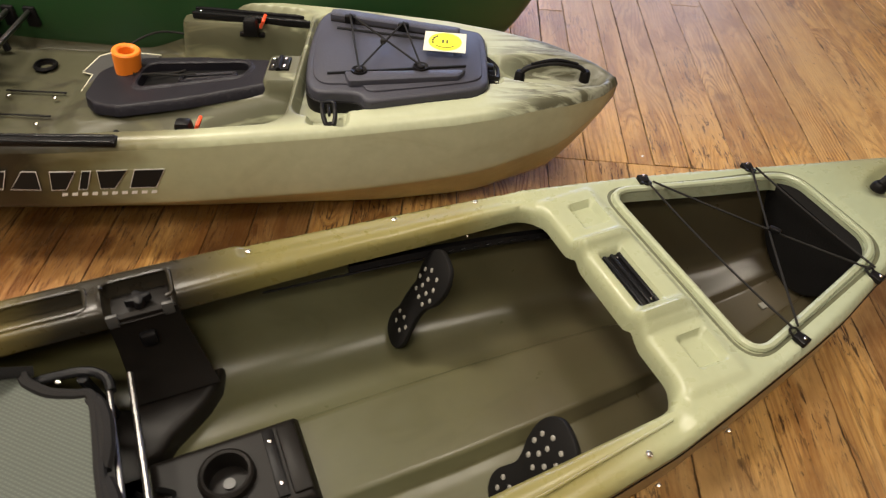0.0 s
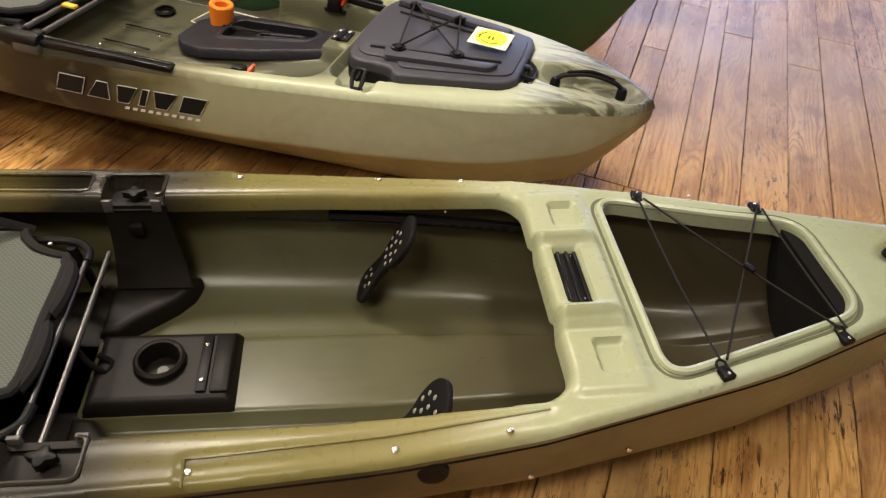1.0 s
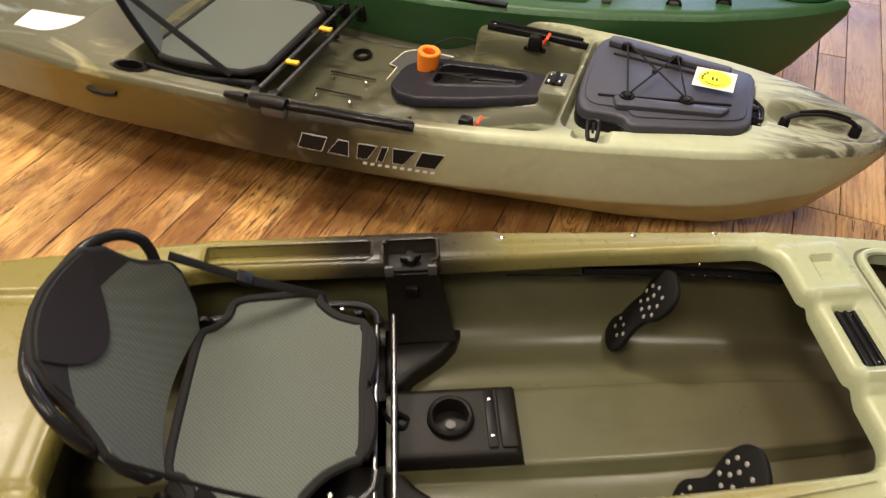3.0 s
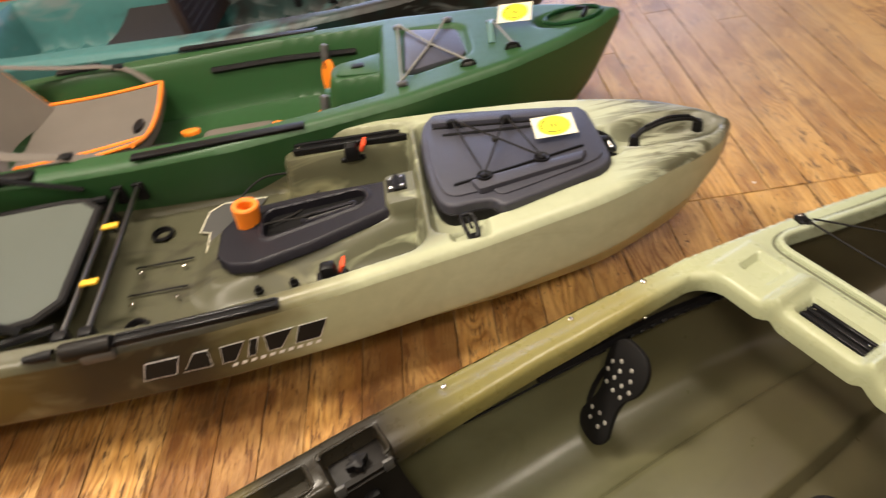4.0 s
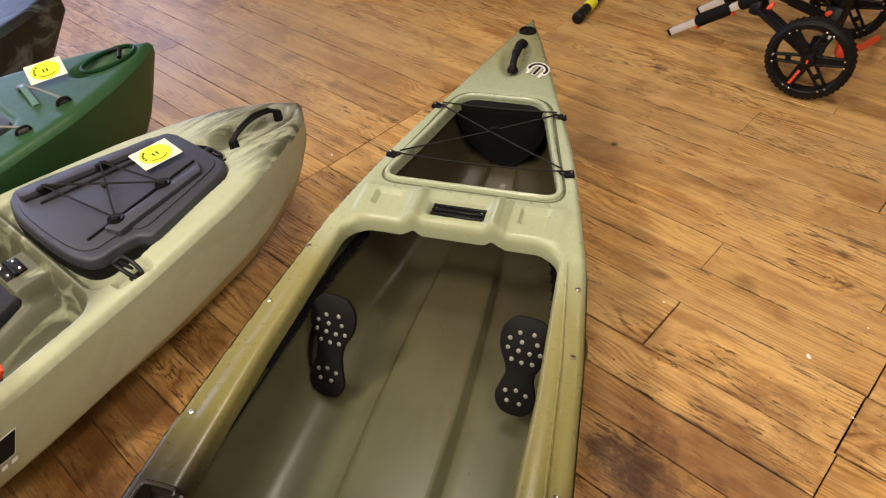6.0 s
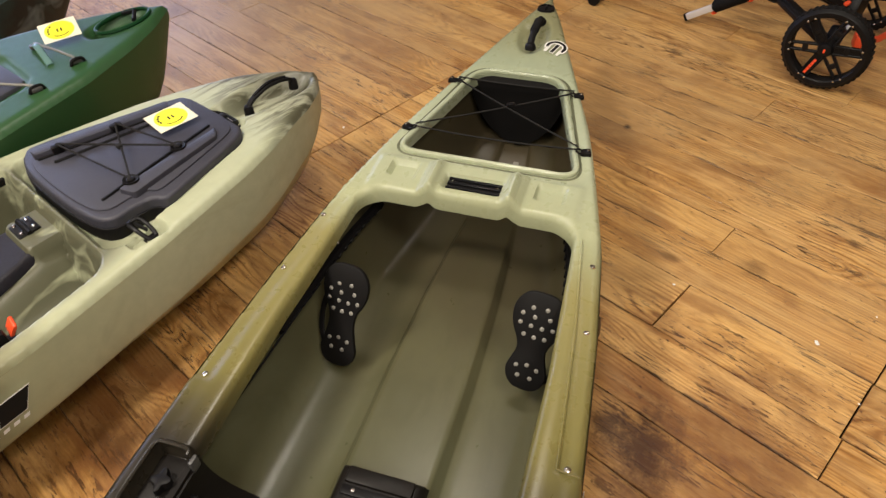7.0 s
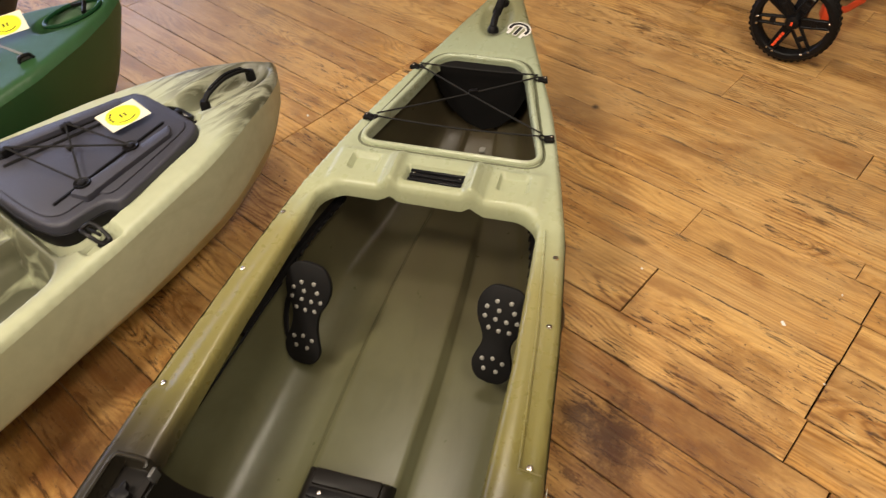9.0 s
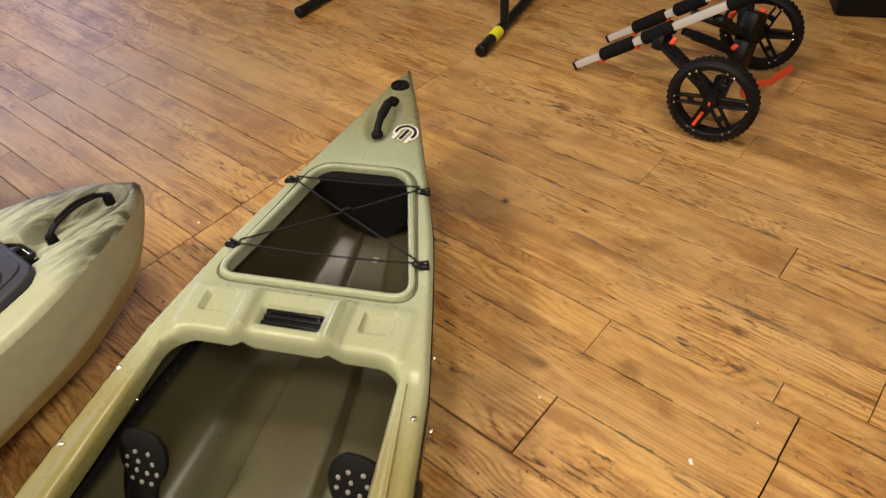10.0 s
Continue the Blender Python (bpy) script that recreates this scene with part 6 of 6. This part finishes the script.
M_CDARK = plain("dark_green_plastic", (0.006, 0.035, 0.012), 0.35)
c_fittings(BOAT_C)


def c_seat():
    k = thing_part("seat", BOAT_C, pose(-1.78, 0, 0.17), "taupe padded seat with orange piping")

    def pan(u, v):
        x = -0.22 + 0.46 * u
        y = (2 * v - 1) * (0.23 - 0.03 * u)
        return Vector((x, y, 0.075 + 0.045 * (2 * v - 1) ** 2 + 0.03 * u ** 2))

    part("seat_cushion", sheet(pan, 16, 16, 0.035), M_TAUPE, k, "taupe fabric cushion")
    for v in (0.0, 1.0, 0.25):
        part("orange_piping", tube([pan(u, v) + Vector((0, 0, 0.020)) for u in np.linspace(0.05, 0.98, 14)], 0.006, 7), M_ORANGE, k, "orange piping")
    part("orange_piping", tube([pan(1.0, v) + Vector((0, 0, 0.018)) for v in np.linspace(0.0, 1.0, 14)], 0.008, 7), M_ORANGE, k, "orange piping")
    part("front_slot", plate(oval(0.19, 0.0, 0.016, 0.04, 16), 0.118, 0.130, 0.003), M_BLACK, k)

    def back(u, v):
        y = (2 * u - 1) * 0.22 * (1 - 0.35 * v ** 3)
        return Vector((-0.26 - 0.20 * v + 0.10 * (2 * u - 1) ** 2, y, 0.10 + 0.36 * v))

    part("backrest", sheet(back, 16, 14, 0.04), M_TAUPE, k, "taupe padded backrest")
    rim = [back(0, v) for v in np.linspace(0.1, 1, 8)] + [back(u, 1.0) for u in np.linspace(0.1, 0.9, 6)] + [back(1, v) for v in np.linspace(1, 0.1, 8)]
    part("orange_piping", tube(rim, 0.008, 7), M_ORANGE, k, "orange piping")
    part("lumbar_slot", plate(oval(0, 0, 0.03, 0.045, 16), 0, 0.012, 0.004, basis(back(0.5, 0.45) + Vector((0.018, 0, 0.008)), (0, -1, 0), (-0.5, 0, 1))), M_ORANGE, k)
    for s in (1, -1):
        part("side_strap", tube(smooth_line([back(0.5 + 0.5 * s, 0.6), Vector((-0.12, s * 0.27, 0.25)), Vector((0.10, s * 0.28, 0.205)), Vector((0.22, s * 0.22, 0.13))], 5), 0.018, 8, flat=0.25), M_TAUPE, k, "taupe strap")
        part("strap_buckle", block((0.04, 0.03, 0.014), (0.08, s * 0.282, 0.212), 0.004), M_BLACK, k)


c_seat()


def d_fittings(k):
    """Ribbed seat tubs, a seat back and a pale gunwale patch of the black boat."""
    zd = float(d_height(np.array([-0.40]), np.array([-0.08]))[0])
    m = pose(-0.40, -0.08, zd + 0.006, 0, -3, 0)
    card = part("swing_card", plate([(-0.108, -0.085), (0.085, -0.040), (0.112, 0.100), (-0.078, 0.045)], 0, 0.002, 0, m), M_CREAM, k, "tan card with a dark mark and a printed end")
    part("printed_patch", plate([(-0.104, -0.080), (-0.025, -0.062), (-0.005, 0.060), (-0.076, 0.041)], 0.002, 0.0028, 0, m), M_PADBLUE, card)
    part("printed_stripe", plate([(-0.098, -0.060), (-0.030, -0.045), (-0.026, -0.020), (-0.092, -0.034)], 0.0028, 0.0034, 0, m), M_REDOR, card)
    part("card_mark", plate([(0.030, -0.020), (0.075, 0.020), (0.078, 0.045), (0.055, 0.018), (0.036, 0.012), (0.018, -0.008)], 0.002, 0.0028, 0, m), M_INK, card)
    part("cup_ring", tube([(-1.02 + 0.05 * math.cos(a), -0.20 + 0.05 * math.sin(a), 0.225) for a in np.linspace(0, 2 * math.pi, 26)[:-1]], 0.008, 8, closed=True), M_BLACK, k, "black cup ring")
    for i in range(4):
        part("moulded_post", lathe([(0, 0.16), (0.014, 0.155), (0.022, 0.0)], (-0.72 - i * 0.16, 0.235 + 0.012 * i, 0.19), 12), M_BLACK, k, "black moulded upright")


def e_fittings(k):
    # added plate: the cockpit's dark inside is drawn as a black sheet
    part("cockpit_cover", plate(rounded([(-2.45, -0.25), (-0.70, -0.20), (-0.50, 0.0), (-0.70, 0.20), (-2.45, 0.25)], 0.08), 0.375, 0.405, 0.012), M_FOAM, k, "black plate added for the dark inside of the cockpit")


d_fittings(BOAT_D)
e_fittings(BOAT_E)


def d_seat():
    k = thing_part("seat", BOAT_D, pose(-1.75, 0, 0.15), "dark brown mesh seat with teal padding")

    def pan(u, v):
        return Vector((-0.2 + 0.4 * u, (2 * v - 1) * 0.23, 0.10 + 0.03 * (2 * v - 1) ** 2))

    def back(u, v):
        return Vector((0.24 - 0.05 * v, (2 * u - 1) * 0.24 * (1 - 0.3 * v ** 4), 0.10 + 0.34 * v))

    part("seat_pan", sheet(pan, 12, 12, 0.03), M_CHAR, k)
    part("backrest", sheet(back, 14, 12, 0.03), M_DBROWN, k, "dark brown ribbed mesh backrest")
    for i in range(8):
        v = 0.2 + 0.09 * i
        part("mesh_rib", tube([back(u, v) + Vector((0.016, 0, 0)) for u in np.linspace(0.08, 0.92, 8)], 0.004, 6), M_CHAR, k)
    part("head_pad", sheet(lambda u, v: back(0.15 + 0.7 * u, 0.86 + 0.16 * v) + Vector((0.01, 0, 0)), 10, 5, 0.06), M_TEAL, k, "teal padded headrest")


M_DBROWN = plain("dark_brown_mesh", (0.022, 0.014, 0.012), 0.85, grain=200, bump=0.5)
M_TEAL = plain("teal_fabric", (0.05, 0.16, 0.16), 0.8, grain=150, bump=0.4)
d_seat()


# ---- kayak trolley ----
def wheel(parent, m, label="black spoked trolley wheel with rubber tread"):
    """Six-spoked wheel; its axle lies along local z."""
    w = thing_part("wheel", parent, m, label)
    R = 0.147
    tyre = bmesh.new()
    prof = [(R - 0.030, -0.020), (R - 0.010, -0.024), (R - 0.002, -0.017), (R, 0.0), (R - 0.002, 0.017), (R - 0.010, 0.024), (R - 0.030, 0.020), (R - 0.034, 0.0)]
    seg = 48
    rings = []
    for j in range(seg):
        a = 2 * math.pi * j / seg
        rings.append([tyre.verts.new((r * math.cos(a), r * math.sin(a), z)) for r, z in prof])
    for j in range(seg):
        A, B = rings[j], rings[(j + 1) % seg]
        for i in range(len(prof)):
            tyre.faces.new((A[i], A[(i + 1) % len(prof)], B[(i + 1) % len(prof)], B[i]))
    for j in range(44):
        a = 2 * math.pi * j / 44
        for s in (-1, 1):
            block((0.005, 0.010, 0.017), (0, 0, 0), 0.0015, pose(0, 0, 0, 0, 0, math.degrees(a)) @ pose(R - 0.001, 0, s * 0.010), tyre, 1)
    part("tyre", tyre, M_RUBBER, w, "knobbly black tyre")
    part("rim", lathe([(R - 0.032, -0.022), (R - 0.028, -0.026), (R - 0.014, -0.027), (R - 0.010, -0.024)], (0, 0, 0), 40), M_BLACK, w)
    part("rim", lathe([(R - 0.032, 0.022), (R - 0.028, 0.026), (R - 0.014, 0.027), (R - 0.010, 0.024)], (0, 0, 0), 40), M_BLACK, w)
    part("hub", lathe([(0, 0.030), (0.012, 0.030), (0.022, 0.026), (0.028, 0.012), (0.028, -0.02), (0, -0.02)], (0, 0, 0), 20), M_BLACK, w)
    part("hub_mark", block((0.007, 0.014, 0.003), (0, 0, 0.0305), 0.001), M_REDOR, w)
    for i in range(6):
        a = 60.0 * i + 8
        sp = bmesh.new()
        for s in (-1, 1):
            block((0.106, 0.008, 0.016), (0, 0, 0), 0.002, pose(0, 0, 0.010, 0, 0, a) @ pose(0.074, s * 0.013, 0, 0, 0, -s * 2), sp, 1)
        block((0.018, 0.026, 0.014), (0, 0, 0), 0.002, pose(0, 0, 0.010, 0, 0, a) @ pose(0.068, 0, 0), sp, 1)
        if i % 2:
            block((0.10, 0.022, 0.008), (0, 0, 0), 0.002, pose(0, 0, 0.010, 0, 0, a) @ pose(0.075, 0, 0), sp, 1)
        part("spoke", sp, M_BLACK, w)
        for q in (-6, 6):
            b = radians(a + q)
            part("rim_bolt", bolt(((R - 0.028) * math.cos(b), (R - 0.028) * math.sin(b), 0.024), 0.0042), M_STEEL, w)
    # lettered mark on one spoke, as plain bars
    for i in range(5):
        part("spoke_mark", plate([(-0.005, 0), (0.005, 0), (0.005, 0.011), (-0.005, 0.011)], 0.0185, 0.0195, 0, pose(0, 0, 0, 0, 0, 8 + 60) @ pose(0.045 + i * 0.013, 0, 0, 0, 0, -90)), M_REDOR, w, "orange-red mark")
    return w


def trolley():
    k = thing("kayak_trolley", pose(2.40, -0.95, 0), "folding kayak trolley with black wheels and aluminium arms", "trolley")
    o = Vector((2.40, -0.95, 0))
    near, far = Vector((2.146, -0.936, 0.153)), Vector((2.66, -1.13, 0.153))
    for p in (near, far):
        ex = Vector((0.355, 0.935, 0)).normalized()
        nn = Vector((-0.935, 0.355, 0.0)).normalized()
        ey = nn.cross(ex)
        wheel(k, basis(p - o, ex, ey))

    def L3(*p):
        return Vector(p) - o

    # aluminium bunk arms that rise from the floor over the axle, each in three foam pads
    for A in (Vector((2.560, -0.463, 0.025)), Vector((2.800, -0.575, 0.025))):
        C = A + Vector((-0.232, -0.498, 0.380)) * 1.12
        d = (C - A).normalized()
        m = basis((A + C) / 2 - o, d, d.cross(Vector((0, 0, 1))))
        part("arm", block(((C - A).length, 0.026, 0.026), (0, 0, 0), 0.002), M_ALU, k, "aluminium arm").matrix_local = m
        for f0, f1 in ((0.17, 0.375), (0.425, 0.60), (0.87, 1.0)):
            q0, q1 = A.lerp(C, f0) - o, A.lerp(C, f1) - o
            part("arm_pad", tube([q0, q0.lerp(q1, 0.05), q0.lerp(q1, 0.95), q1], [0.018, 0.025, 0.025, 0.018], 12), M_FOAM, k, "black foam pad")
        part("end_cap", block((0.012, 0.030, 0.030), (0, 0, 0), 0.003), M_BLACK, k).matrix_local = basis(A - o, d, d.cross(Vector((0, 0, 1))))
        for f in (0.39, 0.18):
            q = A.lerp(C, f) - Vector((0, 0, 0.026))
            part("arm_clip", block((0.022, 0.012, 0.014), q - o, 0.003, pose(0, 0, 0, 0, 0, -50)), M_REDOR, k, "orange-red clip")

    # flat folding beams from the arms down to the axle
    def beam(a, b, w=0.046, h=0.026):
        a, b = Vector(a), Vector(b)
        d = (b - a).normalized()
        ob = part("strut", block(((b - a).length, w, h), (0, 0, 0), 0.006, bm=block(((b - a).length * 0.7, w * 0.5, h * 1.3), (0, 0, 0), 0.004)), M_BLACK, k, "black folding strut")
        ob.matrix_local = basis((a + b) / 2 - o, d, (0.35, 0.93, 0.1))

    beam((2.425, -0.760, 0.215), (2.175, -0.948, 0.150))
    beam((2.665, -0.870, 0.215), (2.630, -1.110, 0.150))
    beam((2.390, -0.830, 0.270), (2.470, -1.060, 0.150), 0.040)
    beam((2.345, -0.925, 0.345), (2.560, -1.085, 0.160), 0.040)
    beam((2.590, -1.040, 0.340), (2.540, -1.060, 0.090), 0.050, 0.040)
    part("axle", tube([L3(2.19, -0.955, 0.150), L3(2.62, -1.115, 0.150)], 0.016, 10), M_BLACK, k, "black axle tube")
    for p, size in (((2.425, -0.765, 0.210), (0.07, 0.045, 0.06)), ((2.455, -1.045, 0.165), (0.08, 0.06, 0.10)), ((2.530, -1.070, 0.235), (0.09, 0.06, 0.10)), ((2.20, -0.96, 0.165), (0.05, 0.05, 0.09))):
        part("joint", block(size, L3(*p), 0.012, pose(0, 0, 0, 0, 20, -35)), M_BLACK, k, "black hinge block")
    for p, t in (((2.395, -0.800, 0.225), 20), ((2.475, -0.985, 0.300), -30), ((2.570, -1.095, 0.265), 60), ((2.44, -1.02, 0.200), 70)):
        part("lever", block((0.014, 0.018, 0.042), L3(*p), 0.005, pose(0, 0, 0, 20, t, -30)), M_REDOR, k, "orange-red lever")
    part("kickstand", tube([L3(2.27, -1.06, 0.14), L3(2.42, -1.16, 0.08), L3(2.62, -1.26, 0.03)], [0.016, 0.012, 0.014], 10), M_REDOR, k, "orange-red kickstand")
    part("kickstand_joint", block((0.06, 0.03, 0.05), L3(2.25, -1.05, 0.145), 0.01), M_REDOR, k, "orange-red joint")
    part("buckle", block((0.03, 0.012, 0.04), L3(2.22, -0.99, 0.19), 0.003, pose(0, 0, 0, 30, 30, 0)), M_ALU, k)


trolley()


# ---- display stand with tubular feet ----
def stand():
    k = thing("display_stand", pose(3.2, 0.35, 0), "black tubular display stand with capped feet", "stand")
    o = Vector((3.2, 0.35, 0))
    for y, sk in ((-0.06, -0.45), (0.868, -0.70)):
        x0 = 2.62 if y < 0 else 2.89
        a, b = Vector((x0, y, 0.026)) - o, Vector((x0 + 1.15, y + sk * 0.6, 0.026)) - o
        part("foot_tube", tube([a, b], 0.024, 16), M_BLKMETAL, k, "black steel foot tube")
        part("end_cap", lathe([(0, -0.004), (0.020, -0.003), (0.0262, 0.002), (0.0268, 0.022)], a, 18, (b - a).normalized().to_track_quat("Z", "Y").to_matrix().to_4x4()), M_BLACK, k)
        part("upright", tube([a.lerp(b, 0.22), a.lerp(b, 0.22) + Vector((0, 0, 1.3))], 0.020, 12), M_BLKMETAL, k)
        part("brace", tube([a.lerp(b, 0.50), a.lerp(b, 0.22) + Vector((0, 0, 0.42))], 0.016, 10), M_BLKMETAL, k)
        if y < 0:
            q0, q1 = a.lerp(b, 0.10), a.lerp(b, 0.165)
            part("warning_label", tube([q0, q1], 0.0248, 16), M_YELLOW, k, "yellow warning label")
    for z in (0.45, 1.25):
        part("cross_tube", tube([Vector((2.87, -0.07, z)) - o, Vector((3.14, 0.85, z)) - o], 0.018, 10), M_BLKMETAL, k)


stand()


def bin_bag():
    """Dark goods standing on the floor behind the trolley."""
    k = thing("storage_box", pose(3.45, -1.95, 0), "low black storage box on the floor", "box")
    part("body", block((0.6, 0.9, 0.30), (0, 0, 0.15), 0.02), M_BLACK, k)
    part("lid", block((0.64, 0.94, 0.04), (0, 0, 0.32), 0.015), M_BOX, k)


bin_bag()


# ---- small litter on the floor ----
def chip(x, y, size, turn):
    k = thing("paint_chip", pose(x, y, 0.0, 0, 0, turn), "small white paint chip lying on the floor boards", "debris", "paint chips")
    part("flake", plate(rounded([(-size, -size * 0.5), (size * 0.8, -size * 0.6), (size, size * 0.2), (0, size * 0.55), (-size * 0.9, size * 0.4)], size * 0.2, 2), 0.0004, 0.0016, 0.0004), M_WHITE, k)


for cx, cy, cs, ct in ((0.881, -0.871, 0.008, 20), (0.985, -0.525, 0.004, 70), (1.01, -1.02, 0.003, 10), (1.44, 0.63, 0.006, 30), (0.72, -0.95, 0.003, 50)):
    chip(cx, cy, cs, ct)


# ---- floor boards, last ----
def boards():
    """Boards of uneven width and length; a joint runs across where two lays of boards meet."""
    rng = random.Random(7)
    ca, sa = math.cos(radians(26.4)), math.sin(radians(26.4))
    near = [0.954, 1.146, 1.296, 1.434, 1.508]
    far = [0.962, 1.040, 1.157, 1.297, 1.425, 1.575]

    def lines(known, lo, hi):
        out = list(known)
        while out[0] > lo:
            out.insert(0, out[0] - rng.uniform(0.10, 0.19))
        while out[-1] < hi:
            out.append(out[-1] + rng.uniform(0.10, 0.19))
        return out

    def cuts(a, b):
        u, out = a, [a]
        while u < b - 1.2:
            u += rng.uniform(0.9, 2.8)
            if u < b - 0.5:
                out.append(u)
        return out + [b]

    far_v, far_f = [], []
    for known, u0, u1, lo, hi in ((near, -6.2, 1.165, -6.9, 7.0), (far, 1.165, 8.2, -6.9, 7.0)):
        ns = lines(known, lo, hi)
        for n0, n1 in zip(ns, ns[1:]):
            cs = cuts(u0, u1)
            if known is near:
                if abs(n0 - 1.296) < 0.01:
                    cs = [u0, -2.7, -0.533, -0.045, u1]
                elif abs(n0 - 0.954) < 0.01:
                    cs = [u0, -2.2, -0.533, -0.065, u1]
                elif abs(n0 - 1.146) < 0.01:
                    cs = [u0, -1.9, -0.536, u1]
                elif abs(n0 - 1.434) < 0.01:
                    cs = [u0, -2.4, -0.47, u1]
            for a, b in zip(cs, cs[1:]):
                nm, um = (n0 + n1) / 2, (a + b) / 2
                x, y = nm * ca + um * sa, -nm * sa + um * ca
                if not (RX0 - 1.6 < x < RX1 + 1.6 and RY0 - 1.6 < y < RY1 + 1.6):
                    continue
                g = rng.choice((0.0003, 0.0004, 0.0006, 0.0009, 0.0014, 0.0021))
                if x < 0.7 and 0.2 < y < 1.2:
                    g = min(g, 0.0009)
                if x > 1.45 and y < 0.9:  # tighter boards past the bow
                    g = min(g, 0.0004) * 0.6
                butt = rng.uniform(0.0011, 0.0024)
                if x > 1.45 and y < 0.9:
                    butt = 0.0003
                elif x < 1.15 and y < -0.2:  # wider, blacker joints
                    g = max(g * 1.3, 0.0011)
                sx, sy = n1 - n0 - 2 * g, b - a - 2 * butt
                e = 0.0012
                vs = []
                for z, k in ((-0.028, 0), (-e, 0), (0.0, e)):
                    vs += [(-sx / 2 + k, -sy / 2 + k, z), (sx / 2 - k, -sy / 2 + k, z), (sx / 2 - k, sy / 2 - k, z), (-sx / 2 + k, sy / 2 - k, z)]
                fs = [(8, 9, 10, 11)]
                for r in (0, 4):
                    fs += [(r + i, r + (i + 1) % 4, r + 4 + (i + 1) % 4, r + 4 + i) for i in range(4)]
                drop = rng.uniform(-0.0012, 0.0)
                if -1.9 < x < 3.9 and -2.3 < y < 3.2:
                    me = bpy.data.meshes.new("plank")
                    me.from_pydata(vs, [], fs)
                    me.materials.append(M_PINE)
                    ob = new("plank", me)
                    ob.parent = floor
                    ob.matrix_world = pose(x, y, drop, rng.uniform(-0.03, 0.03), rng.uniform(-0.2, 0.2), FLOOR_TURN)
                else:
                    o = len(far_v)
                    far_v.extend((nm + p[0], um + p[1], p[2] + drop) for p in vs)
                    far_f.extend(tuple(o + i for i in f) for f in fs)
    rest = raw("far_planks", far_v, far_f, M_PINE_FAR, floor)
    rest.matrix_world = pose(0, 0, 0, 0, 0, FLOOR_TURN)
    tagged(rest, "further pine boards of the same floor", kind="stuff")
    print("planks", sum(1 for c in floor.children) - 1)


boards()
